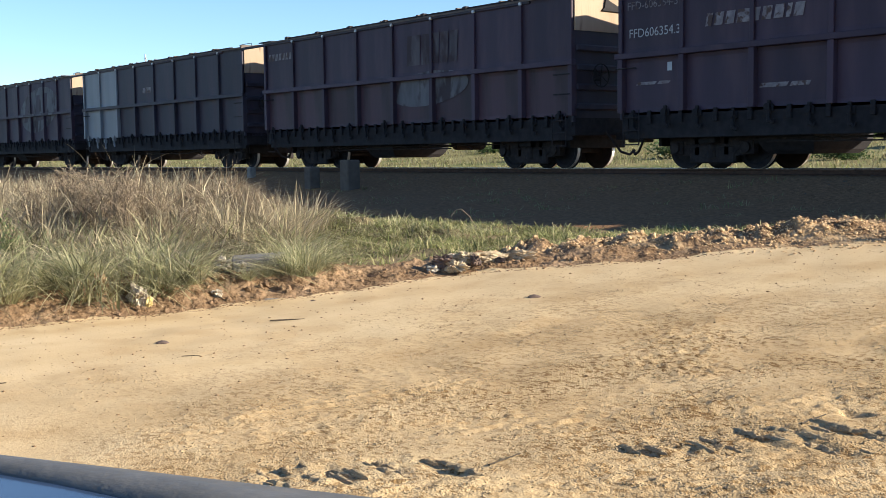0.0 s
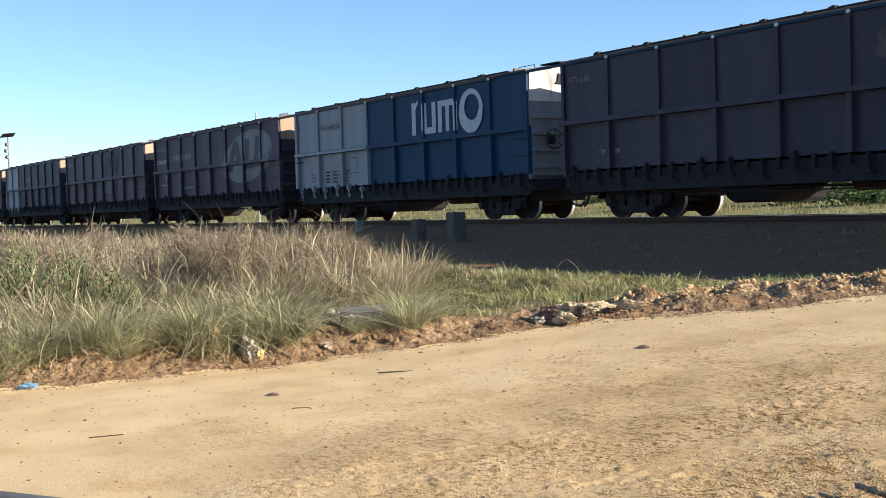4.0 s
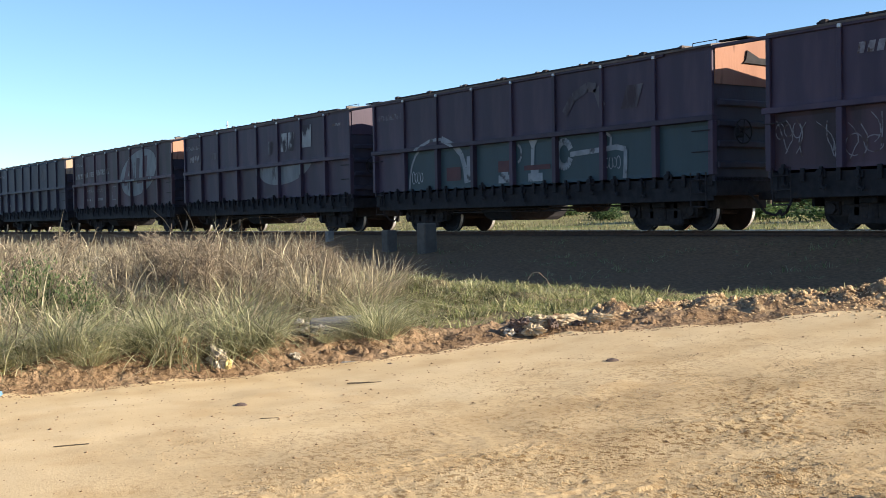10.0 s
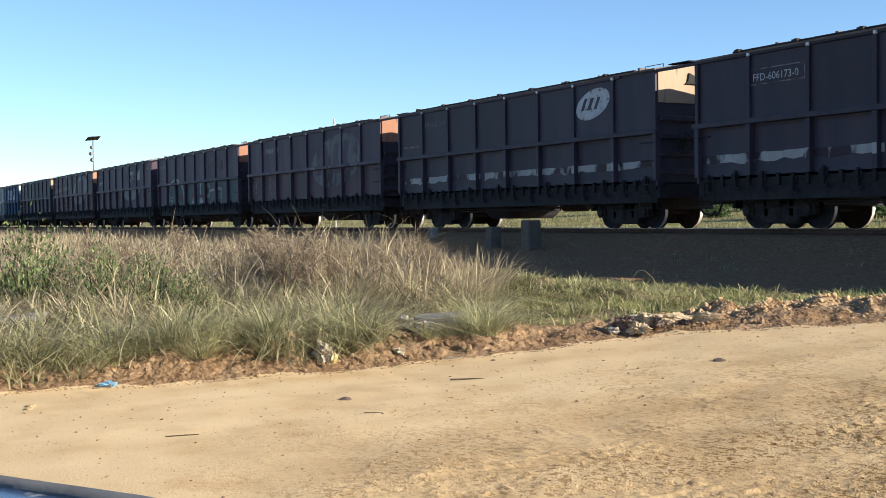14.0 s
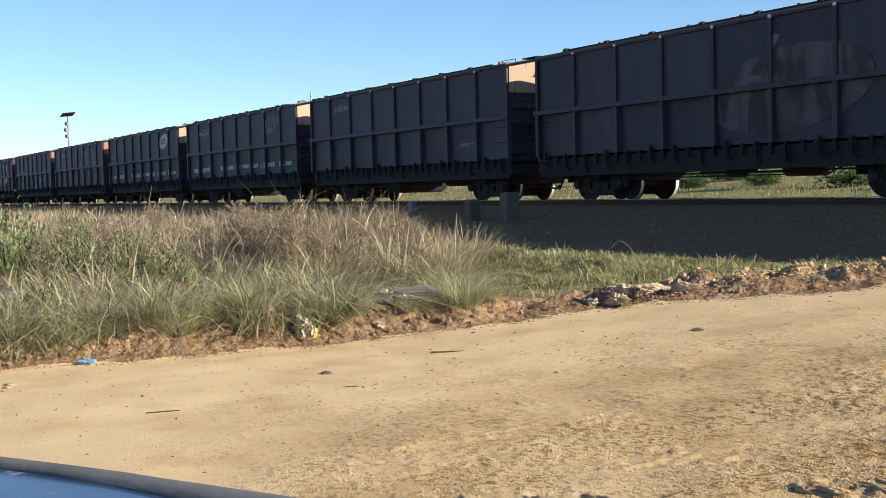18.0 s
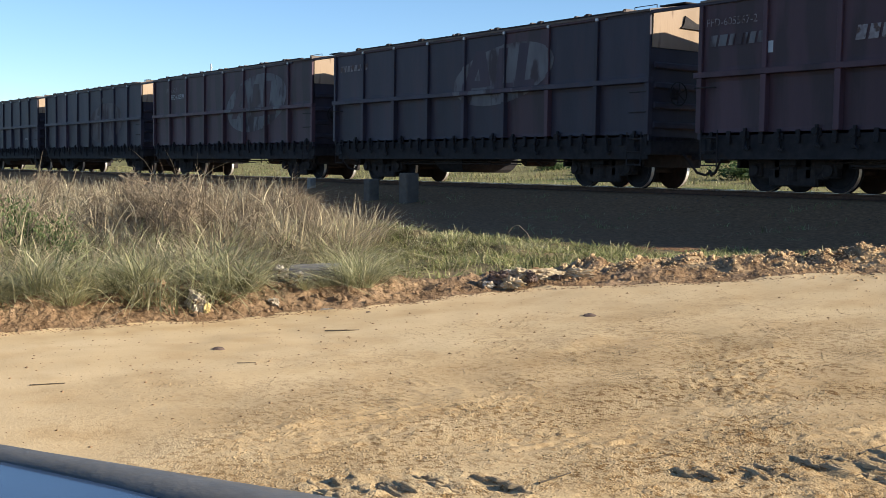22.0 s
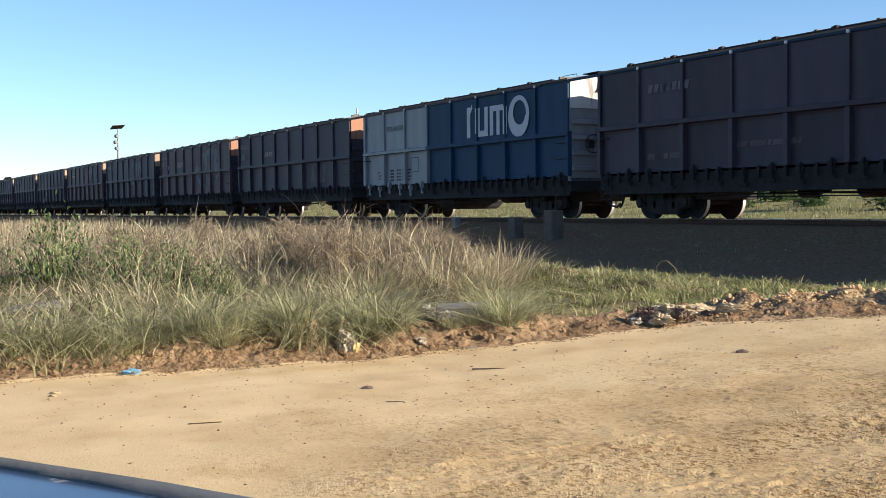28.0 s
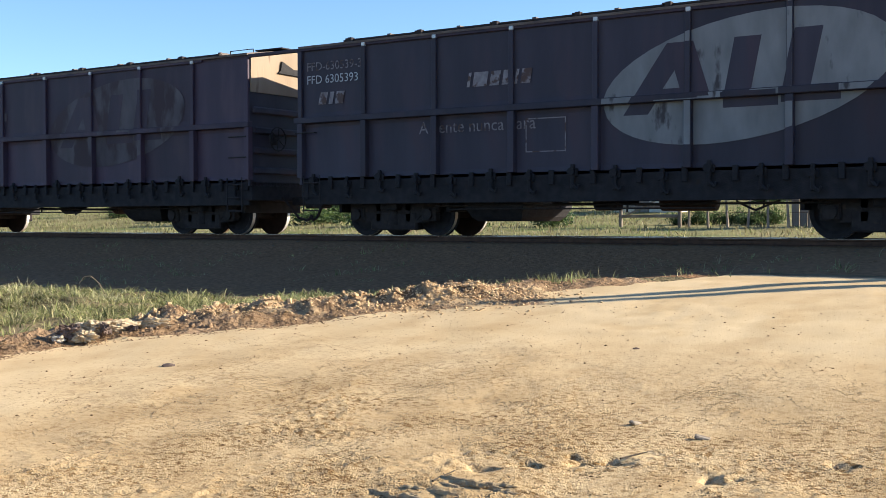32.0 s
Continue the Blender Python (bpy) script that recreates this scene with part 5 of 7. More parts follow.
# ---- grass and weeds ----
def blade_data(name, px, py, pz, h, wd, lean, material, seed, droop=0.5, way=None, plain=False):
    """Curved tapering blades rooted at the given places, in one mesh. way: the direction in which each leans. plain: fewer joints, for far ones."""
    r = np.random.RandomState(seed)
    n = len(px)
    a = r.uniform(0, 2 * np.pi, n) if way is None else way + r.normal(0, 0.7, n)
    dx, dy = np.cos(a), np.sin(a)
    b = a + np.pi / 2 + r.normal(0, 0.9, n)
    sx, sy = np.cos(b) * wd / 2, np.sin(b) * wd / 2
    k = r.uniform(0.1, 1.4, n)
    lean = lean * k * h
    bow = droop * np.minimum(k, 1.2) * 0.55
    levels = ((0.0, 1.0), (0.55, 0.85)) if plain else ((0.0, 1.0), (0.36, 0.95), (0.66, 0.75), (0.88, 0.42))
    m = 2 * len(levels)
    co = np.empty((n, m + 1, 3), dtype=np.float32)
    for i, (t, ww) in enumerate(levels):
        off = lean * t ** 1.7
        zz = pz + h * (t - bow * t ** 3)
        for s, j in ((-1, 2 * i), (1, 2 * i + 1)):
            co[:, j, 0] = px + dx * off + s * sx * ww
            co[:, j, 1] = py + dy * off + s * sy * ww
            co[:, j, 2] = zz
    co[:, m, 0], co[:, m, 1], co[:, m, 2] = px + dx * lean, py + dy * lean, pz + h * (1 - bow)
    one = []
    for i in range(len(levels) - 1):
        one += [2 * i, 2 * i + 1, 2 * i + 3, 2 * i + 2]
    one += [m - 2, m - 1, m]
    loops = ((np.arange(n) * (m + 1))[:, None] + np.array(one)[None]).ravel().astype(np.int32)
    starts = ((np.arange(n) * len(one))[:, None] + np.array([4 * i for i in range(len(levels))])[None]).ravel().astype(np.int32)
    me = bpy.data.meshes.new(name)
    me.vertices.add(n * (m + 1))
    me.vertices.foreach_set("co", co.ravel())
    me.loops.add(len(loops))
    me.loops.foreach_set("vertex_index", loops)
    me.polygons.add(len(starts))
    me.polygons.foreach_set("loop_start", starts)
    me.update(calc_edges=True)
    me.materials.append(material)
    return me


def gz_list(px, py):
    return np.array([ground_z(float(x), float(y)) for x, y in zip(px, py)])


def clumped(n_clumps, per, spread, x0, x1, y0, y1, keep, seed):
    r = np.random.RandomState(seed)
    cx, cy = r.uniform(x0, x1, n_clumps), r.uniform(y0, y1, n_clumps)
    ok = np.array([keep(x, y) for x, y in zip(cx, cy)])
    cx, cy = cx[ok], cy[ok]
    cz = gz_list(cx, cy)
    size = r.uniform(0.6, 1.25, len(cx))
    k = np.repeat(np.arange(len(cx)), per)
    ox, oy = r.normal(0, spread, len(k)), r.normal(0, spread, len(k))
    global WAY
    WAY = np.arctan2(oy, ox)
    return cx[k] + ox, cy[k] + oy, cz[k], size[k], r


def seen_gap(x, y):
    """The bare spot in which the stone slab lies."""
    az, d = math.degrees(math.atan2(-x, y)), math.hypot(x, y)
    return 59.4 < az < 64.0 and d < 12.2


def off_heap(x, y):
    """Nothing grows on the spoil heap nor between it and the road."""
    s, t, n = line_dist(x, y, HEAP)
    return not (t > -0.06 and s > -0.5)


def tall_keep(x, y):
    """Where the tall dry grass stands, with a dark gap in it."""
    d = road_edge(y) - x
    limit = 2.6 + 0.5 * math.sin(y * 2.1)
    if abs(math.degrees(math.atan2(-x, y)) - 64.1 - 0.9 * noise.noise((x * 0.9, y * 0.9, 18))) < 0.75 and math.hypot(x, y) < 15.6:
        return False
    return d > limit and y < tall_edge(x, y) and y < 10.9 and math.degrees(math.atan2(-x, y)) > 57.6 + 1.4 * noise.noise((x * 1.3, y * 1.3, 17))


def tall_edge(x, y):
    return 0.62 * -x + 0.25 + 1.0 * noise.noise((x * 0.55, y * 0.55, 0))


def tall_size(px, py):
    """Lower towards the rim of the stand, uneven within it."""
    return np.array([(0.38 + 0.62 * smoothstep(57.0, 62.5, math.degrees(math.atan2(-x, y)))) * (0.35 + 0.65 * smoothstep(0.0, 2.2, tall_edge(x, y) - y)) * (0.55 + 0.45 * smoothstep(2.2, 4.5, road_edge(y) - x)) * (1.0 + 0.55 * noise.noise((x * 0.8, y * 0.8, 3)) + 0.35 * noise.noise((x * 2.1, y * 2.1, 5))) for x, y in zip(px, py)])


def bank_size(px, py):
    """Tussocks of uneven height along the bank."""
    return np.array([0.85 + 0.6 * noise.noise((x * 1.7, y * 1.7, 51)) + 0.3 * noise.noise((x * 4, y * 4, 52)) for x, y in zip(px, py)])


def stand(name, label, material, n, per, spread, area, keep, low, high, w0, w1, lean, droop, seed, sized=None, lift=0.0, plain=False):
    px, py, pz, s, r = clumped(n, per, spread, *area, keep, seed)
    if sized:
        s = s * sized(px, py)
    m = len(px)
    up = s * r.uniform(0, lift, m) if lift else 0.0
    me = blade_data(name, px, py, pz - 0.02 + up, s * r.uniform(low, high, m), r.uniform(w0, w1, m), lean, material, seed + 1, droop, WAY, plain)
    tagged(new(name, me), label, "grass", kind="stuff")


def thick(x, y):
    """Clumps with gaps between them."""
    return noise.noise((x * 1.5, y * 1.5, 61)) + 0.5 * noise.noise((x * 4.0, y * 4.0, 62)) > -0.12


def brown_part(x, y):
    """Where brown dead growth takes over from the straw."""
    az = math.degrees(math.atan2(-x, y))
    return tall_keep(x, y) and noise.noise((x * 0.6, y * 0.6, 71)) + 0.9 * math.exp(-((az - 66) / 4.5) ** 2) > 0.42


def bank_keep(x, y):
    return 0.22 < road_edge(y) - x + 0.45 * noise.noise((x * 1.6, y * 1.6, 8)) < 4.6 and y < 0.62 * -x - 0.25 and not seen_gap(x, y)


def field_grass():
    near = (-21, -10.0, -0.5, 13.5)
    stand("dry_grass", "tall dry straw-coloured grass on the verge", M_DRY, 3000, 16, 0.06, near, lambda x, y: tall_keep(x, y) and thick(x, y), 0.2, 0.82, 0.007, 0.017, 1.1, 0.9, 11, tall_size)
    stand("dry_grass_litter", "tangled fallen dry grass", M_DRY, 3600, 13, 0.16, near, lambda x, y: tall_keep(x, y) and thick(x, y), 0.18, 0.50, 0.007, 0.017, 2.2, 1.1, 13, tall_size, 0.42)
    stand("brown_grass", "brown dead grass and stalks among the straw", M_BROWN, 2400, 10, 0.10, near, brown_part, 0.25, 0.80, 0.007, 0.015, 0.9, 0.8, 33, tall_size, 0.12)
    stand("mixed_grass", "green blades among the dry grass", M_GREEN, 2300, 13, 0.07, near, lambda x, y: tall_keep(x, y) and noise.noise((x * 0.7, y * 0.7, 81)) > -0.08, 0.2, 0.62, 0.005, 0.011, 1.0, 0.9, 15, tall_size)
    stand("far_dry_grass", "tall dry grass along the railway, far down the line", M_DRY, 4600, 14, 0.16, (-70, -20, -2, 11.2), lambda x, y: True, 0.3, 0.85, 0.012, 0.03, 0.5, 0.7, 17, None, 0.0, True)
    stand("green_grass", "arching green and yellow grass along the bank", M_GREEN, 1300, 38, 0.085, (-16, -8.4, -0.5, 9.0), bank_keep, 0.10, 0.62, 0.006, 0.015, 2.2, 1.5, 19, bank_size)
    stand("straw_among_green", "dry straw blades among the green grass of the bank", M_DRY, 2000, 18, 0.14, (-16, -8.4, -0.5, 9.0), lambda x, y: 0.7 < road_edge(y) - x < 5.0 and y < 0.62 * -x - 0.25 and not seen_gap(x, y), 0.10, 0.60, 0.006, 0.014, 2.3, 1.3, 29, bank_size)
    stand("short_green_grass", "short green grass and weeds on the verge", M_WEED, 4200, 15, 0.07, (-17, -7.0, 5.0, 11.8), lambda x, y: road_edge(y) - x > (0.9 if y < 8.2 else 1.5) and y > 0.62 * -x - 0.6 and (y < 10.8 or x > -10) and off_heap(x, y) and noise.noise((x * 0.9, y * 0.9, 14)) + 0.6 * noise.noise((x * 2.7, y * 2.7, 15)) > -0.16, 0.025, 0.16, 0.009, 0.018, 1.6, 1.0, 21)
    stand("mound_grass", "rough green and dry grass on a low mound of earth", M_GREEN, 420, 16, 0.08, (-14.2, -10.8, 7.2, 9.6), lambda x, y: any((x - a) ** 2 + (y - b) ** 2 < (1.25 * r) ** 2 for a, b, r, h in MOUNDS), 0.05, 0.20, 0.006, 0.013, 1.5, 1.1, 35)
    stand("edge_grass", "thin low grass behind the dirt heap", M_WEED, 900, 10, 0.05, (-9.6, -5.4, 8.6, 11.8), lambda x, y: 0.0 < (y - (10.25 + 0.10 * (x + 6))) + 0.2 * noise.noise((x, y, 1)) < 1.1, 0.03, 0.15, 0.005, 0.010, 0.7, 0.6, 23)
    stand("meadow_grass", "dry meadow grass beyond the track", M_MEADOW, 6000, 9, 0.25, (-120, 12, 23.2, 75), lambda x, y: abs(x + 20) < 30 + y * 1.6, 0.08, 0.26, 0.015, 0.04, 0.9, 0.8, 25, None, 0.0, True)
    stand("meadow_green", "green meadow grass beyond the track", M_WEED, 4200, 9, 0.25, (-110, 12, 23.2, 66), lambda x, y: noise.noise((x * 0.08, y * 0.08, 3)) > -0.45, 0.08, 0.28, 0.015, 0.04, 0.9, 0.8, 27, None, 0.0, True)
    stand("embankment_weeds", "sparse low weeds on the shaded railway bank", M_WEED, 520, 12, 0.09, (-30, 4, 11.4, 17.0), lambda x, y: noise.noise((x * 0.6, y * 0.6, 9)) > 0.0, 0.04, 0.16, 0.006, 0.012, 1.2, 0.9, 31)


field_grass()


def tuft_mesh(n, h, spread, material, seed, lean=0.9, wd=0.009):
    r = np.random.RandomState(seed)
    px, py = r.normal(0, spread, n), r.normal(0, spread, n)
    return blade_data("tuft", px, py, np.full(n, -0.02), h * r.uniform(0.45, 1.0, n), r.uniform(wd * 0.6, wd * 1.3, n), lean, material, seed + 1, 0.9, np.arctan2(py, px))


def tufts():
    green = [tuft_mesh(190, 0.56, 0.08, M_GREEN, 40 + i, 2.0, 0.008) for i in range(4)]
    dry = [tuft_mesh(170, 0.80, 0.13, M_DRY, 50 + i, 0.9, 0.007) for i in range(3)]
    rnd = random.Random(8)
    spots = []
    for i in range(26):
        y = 0.3 + i * 0.205
        x = road_edge(y) - rnd.uniform(0.34, 0.9)
        spots.append((x, y, rnd.uniform(0.45, 0.8)))
    spots = [q for q in spots if not seen_gap(q[0], q[1])]
    spots += [(-8.62, 4.90, 0.36), (-8.60, 5.10, 0.62), (-8.60, 4.70, 0.30), (-8.75, 5.32, 0.70), (-8.95, 5.6, 0.6)]
    for x, y, s in spots:
        ob = new("grass_tuft", rnd.choice(green))
        ob.matrix_basis = pose(x, y, ground_z(x, y), rnd.uniform(-8, 8), rnd.uniform(-8, 8), rnd.uniform(0, 360)) @ Matrix.Diagonal((s, s, s, 1))
        tagged(ob, "arching green grass tuft at the edge of the bank", "grass tuft", "tufts along the bank")
    for az, dist, s in ((58.3, 14.9, 0.85), (59.2, 14.2, 1.05), (59.9, 13.6, 1.2), (61.2, 13.2, 1.05), (62.2, 12.8, 1.1), (60.6, 14.4, 1.15), (63.4, 13.4, 1.0), (65.2, 12.6, 1.0)):
        x, y = -dist * math.sin(radians(az)), dist * math.cos(radians(az))
        ob = new("dry_tuft", rnd.choice(dry))
        ob.matrix_basis = pose(x, y, ground_z(x, y), 0, 0, rnd.uniform(0, 360)) @ Matrix.Diagonal((s * 1.2, s * 1.2, s, 1))
        tagged(ob, "tall straw-coloured grass tuft with feathery tips", "grass tuft", "tall dry tufts")


tufts()


def weed_mesh(seed, h):
    """A dead weed: a stem that branches into many thin dark stalks."""
    rnd = random.Random(seed)
    bm = bmesh.new()
    for i in range(9):
        a = rnd.uniform(0, 6.28)
        top = Vector((math.cos(a) * rnd.uniform(0.05, 0.28), math.sin(a) * rnd.uniform(0.05, 0.28), h * rnd.uniform(0.7, 1.0)))
        mid = top * 0.5 + Vector((0, 0, 0.05))
        rod(bm, (0, 0, -0.03), mid, 0.007, 0.005, 4)
        rod(bm, mid, top, 0.005, 0.002, 4)
        for j in range(16):
            p = mid.lerp(top, rnd.uniform(-0.5, 0.95))
            q = p + Vector((rnd.uniform(-0.17, 0.17), rnd.uniform(-0.17, 0.17), rnd.uniform(-0.02, 0.20)))
            rod(bm, p, q, 0.0035, 0.002, 3)
            for m in range(3):
                o = p.lerp(q, rnd.uniform(0.3, 1.0))
                rod(bm, o, o + Vector((rnd.uniform(-0.05, 0.05), rnd.uniform(-0.05, 0.05), rnd.uniform(-0.01, 0.06))), 0.0028, 0.0028, 3)
    return data_of("dead_weed", bm, M_TWIG)


def weeds():
    ms = [weed_mesh(i, 0.95) for i in range(3)]
    rnd = random.Random(21)
    for i in range(56):
        az, dist = rnd.uniform(59, 86), rnd.uniform(13.5, 20)
        if i < 22:
            az, dist = rnd.uniform(61.5, 69), rnd.uniform(12.8, 15.5)
        x, y = -dist * math.sin(radians(az)), dist * math.cos(radians(az))
        s = rnd.uniform(0.55, 1.08) * (0.55 + 0.45 * smoothstep(59, 64, az))
        ob = new("dead_weed", ms[i % 3])
        ob.matrix_basis = pose(x, y, ground_z(x, y), rnd.uniform(-6, 6), rnd.uniform(-6, 6), rnd.uniform(0, 360)) @ Matrix.Diagonal((s, s, s, 1))
        tagged(ob, "dead brown weed with thin branching stalks", "weed", "dead weeds in the dry grass")


weeds()


def leaf_cloud(name, n, rx, ry, rz, size, material, seed, hollow=0.25):
    """A ragged crown of many small leaves gathered in clumps."""
    r = np.random.RandomState(seed)
    k = max(6, n // 60)
    c = r.normal(0, 1, (k, 3))
    c /= np.linalg.norm(c, axis=1)[:, None]
    c *= r.uniform(hollow, 1.0, (k, 1))
    c[:, 2] = np.abs(c[:, 2])
    p = c[r.randint(0, k, n)] + r.normal(0, 0.2, (n, 3))
    p *= (rx, ry, rz)
    u = r.normal(0, 1, (n, 3))
    u /= np.linalg.norm(u, axis=1)[:, None]
    v = np.cross(u, r.normal(0, 1, (n, 3)))
    v /= np.linalg.norm(v, axis=1)[:, None] + 1e-9
    s = size * r.uniform(0.5, 1.3, (n, 1))
    co = np.stack([p - u * s, p + v * s * 0.45, p + u * s, p - v * s * 0.45], 1).astype(np.float32)
    me = bpy.data.meshes.new(name)
    me.vertices.add(n * 4)
    me.vertices.foreach_set("co", co.ravel())
    me.loops.add(n * 4)
    me.loops.foreach_set("vertex_index", np.arange(n * 4, dtype=np.int32))
    me.polygons.add(n)
    me.polygons.foreach_set("loop_start", np.arange(0, n * 4, 4, dtype=np.int32))
    me.update(calc_edges=True)
    me.materials.append(material)
    return me


def shrub(x, y, rx, rz, me, label, group):
    z = ground_z(x, y)
    ob = tagged(new("shrub"), label, "shrub", group)
    ob.location = (x, y, z)
    bm = bmesh.new()
    rnd = random.Random(int(abs(x * 7) + y))
    for i in range(6):
        a = i * 1.05 + rnd.uniform(-0.3, 0.3)
        rod(bm, (0, 0, -0.05), (math.cos(a) * rx * 0.6, math.sin(a) * rx * 0.6, rz * 0.7), 0.02 * rz + 0.008, 0.006, 5)
    part("stem", bm, M_BARK, ob)
    c = part("crown", me, None, ob)
    c.scale = (rx, rx, rz)
    c.rotation_euler[2] = rnd.uniform(0, 6)
    c.location = (0, 0, 0.15 * rz)


def shrubs():
    near = leaf_cloud("crown", 3600, 1, 1, 0.85, 0.045, M_BUSH, 61, 0.1)
    for az, dist, rx, rz in ((80.3, 13.0, 0.50, 0.92), (77.0, 12.6, 0.36, 0.74), (74.9, 12.2, 0.34, 0.62), (72.9, 12.0, 0.28, 0.5), (84, 13.4, 0.45, 0.74)):
        x, y = -dist * math.sin(radians(az)), dist * math.cos(radians(az))
        shrub(x, y, rx, rz, near, "small dark green bush in the dry grass", "bushes in the verge")
    far = [leaf_cloud("crown", 1500, 1, 1, 0.8, 0.085, M_SHRUB, 62 + i) for i in range(3)]
    rnd = random.Random(31)
    for i in range(52):
        az = rnd.uniform(8, 52)
        y = rnd.uniform(30, 60)
        if az < 26 and y < 52:
            continue
        x = -y * math.tan(radians(az))
        rx = rnd.uniform(0.7, 1.8)
        shrub(x, y, rx, rx * rnd.uniform(0.5, 0.85), far[i % 3], "rounded green shrub beyond the track", "shrubs beyond the track")


    for i in range(9):
        y = 35.6 + rnd.uniform(0, 1.2)
        x = -y * math.tan(radians(22.4 - i * 0.58))
        rx = rnd.uniform(0.3, 0.5)
        shrub(x, y, rx, rx * rnd.uniform(0.9, 1.3), far[i % 3], "low green bush behind the stake fence", "bushes behind the fence")


shrubs()


def tree(x, y, h, seed):
    ob = tagged(new("tree"), "small dark tree in the meadow beyond the track", "tree", "trees beyond the track")
    ob.location = (x, y, ground_z(x, y) - 0.05)
    rnd = random.Random(seed)
    bm = bmesh.new()
    top = Vector((rnd.uniform(-0.2, 0.2), rnd.uniform(-0.2, 0.2), h * 0.45))
    rod(bm, (0, 0, 0), top, 0.035 * h, 0.022 * h, 10)
    for i in range(7):
        a = i * 0.9
        q = top + Vector((math.cos(a) * h * 0.25, math.sin(a) * h * 0.25, h * rnd.uniform(0.1, 0.4)))
        rod(bm, top * rnd.uniform(0.7, 1.0), q, 0.013 * h, 0.005 * h, 6)
    part("trunk", bm, M_BARK, ob)
    c = part("crown", leaf_cloud("crown", 2600, h * 0.38, h * 0.38, h * 0.42, 0.10, M_SHRUB, seed), None, ob)
    c.location = (top.x, top.y, h * 0.45)


for tx, ty, th, ts in ((-31.5, 38, 4.0, 71), (-45, 52, 5.0, 72), (-52, 44, 4.2, 73), (-20, 62, 5.0, 74), (-74, 60, 5.0, 75), (-9, 66, 4.5, 76)):
    tree(tx, ty, th, ts)


# ---- loose earth ----
def clod_mesh(seed, material, subdiv=1):
    bm = bmesh.new()
    bmesh.ops.create_icosphere(bm, subdivisions=subdiv, radius=1.0)
    for v in bm.verts:
        v.co *= 1 + 0.50 * noise.noise(v.co * 1.3 + Vector((seed * 9.1, 0, 0))) + 0.30 * noise.noise(v.co * 4 + Vector((0, seed * 5.3, 0)))
        v.co.z *= 0.75
    return data_of("clod", bm, material)


def heap_point(rnd):
    t = rnd.random()
    x, y = HEAP[0][0] + (HEAP[1][0] - HEAP[0][0]) * t, HEAP[0][1] + (HEAP[1][1] - HEAP[0][1]) * t
    return x + rnd.gauss(0, 0.30), y + rnd.gauss(0, 0.30)


def earth():
    clay = [clod_mesh(i, M_CLAY) for i in range(5)]
    spoil = [clod_mesh(i + 5, M_HEAP, 2) for i in range(5)]
    rnd = random.Random(17)
    for i in range(260):
        x, y = heap_point(rnd)
        s = rnd.uniform(0.011, 0.027)
        if i < 80:
            t = 0.72 * rnd.random() ** 1.4
            x, y = HEAP[0][0] + (HEAP[1][0] - HEAP[0][0]) * t + rnd.gauss(0, 0.16), HEAP[0][1] + (HEAP[1][1] - HEAP[0][1]) * t + rnd.gauss(0, 0.16)
            s = rnd.uniform(0.015, 0.036)
        ob = new("dirt_clod", rnd.choice(spoil))
        ob.matrix_basis = pose(x, y, ground_z(x, y) + s * 0.05, rnd.uniform(0, 360), rnd.uniform(0, 360), rnd.uniform(0, 360)) @ Matrix.Diagonal((s * rnd.uniform(0.8, 1.4), s, s, 1))
        tagged(ob, "rough clod of dry earth on the spoil heap", "dirt clod", "clods of the spoil heap")
    for i in range(170):
        y = rnd.uniform(0.2, 7.6)
        d = abs(rnd.gauss(0.35, 0.3)) + 0.06
        x = road_edge(y) - d
        s = rnd.uniform(0.012, 0.036)
        ob = new("clay_lump", rnd.choice(clay))
        ob.matrix_basis = pose(x, y, ground_z(x, y) + s * 0.2, rnd.uniform(0, 360), rnd.uniform(0, 360), rnd.uniform(0, 360)) @ Matrix.Diagonal((s * rnd.uniform(0.8, 1.4), s, s, 1))
        tagged(ob, "reddish clay lump fallen from the bank", "clay lump", "clay lumps along the bank")


earth()


def scatter(name, n, place, smin, smax, material, label, seed):
    """Crumbs too small to pick apart: eight-sided bits in one mesh."""
    r = np.random.RandomState(seed)
    base = np.array([(1, 0, 0), (-1, 0, 0), (0, 1, 0), (0, -1, 0), (0, 0, 1), (0, 0, -1)], dtype=float)
    tri = np.array([(0, 2, 4), (2, 1, 4), (1, 3, 4), (3, 0, 4), (2, 0, 5), (1, 2, 5), (3, 1, 5), (0, 3, 5)])
    rnd = random.Random(seed)
    P = np.array([place(rnd) for _ in range(n)])
    Z = gz_list(P[:, 0], P[:, 1])
    s = smin * (smax / smin) ** (r.uniform(0, 1, n) ** 2)
    a = r.uniform(0, 6.28, n)
    v = base[None] * r.uniform(0.6, 1.3, (n, 6, 1)) * s[:, None, None] * np.array([1.2, 1.0, 0.6])
    x = v[..., 0] * np.cos(a)[:, None] - v[..., 1] * np.sin(a)[:, None]
    y = v[..., 0] * np.sin(a)[:, None] + v[..., 1] * np.cos(a)[:, None]
    co = np.stack([x + P[:, :1], y + P[:, 1:2], v[..., 2] + (Z + s * 0.25)[:, None]], -1).astype(np.float32)
    loops = ((np.arange(n) * 6)[:, None, None] + tri[None]).ravel().astype(np.int32)
    me = bpy.data.meshes.new(name)
    me.vertices.add(n * 6)
    me.vertices.foreach_set("co", co.ravel())
    me.loops.add(len(loops))
    me.loops.foreach_set("vertex_index", loops)
    me.polygons.add(len(loops) // 3)
    me.polygons.foreach_set("loop_start", np.arange(0, len(loops), 3, dtype=np.int32))
    me.update(calc_edges=True)
    me.materials.append(material)
    return tagged(new(name, me), label, "gravel", kind="stuff")


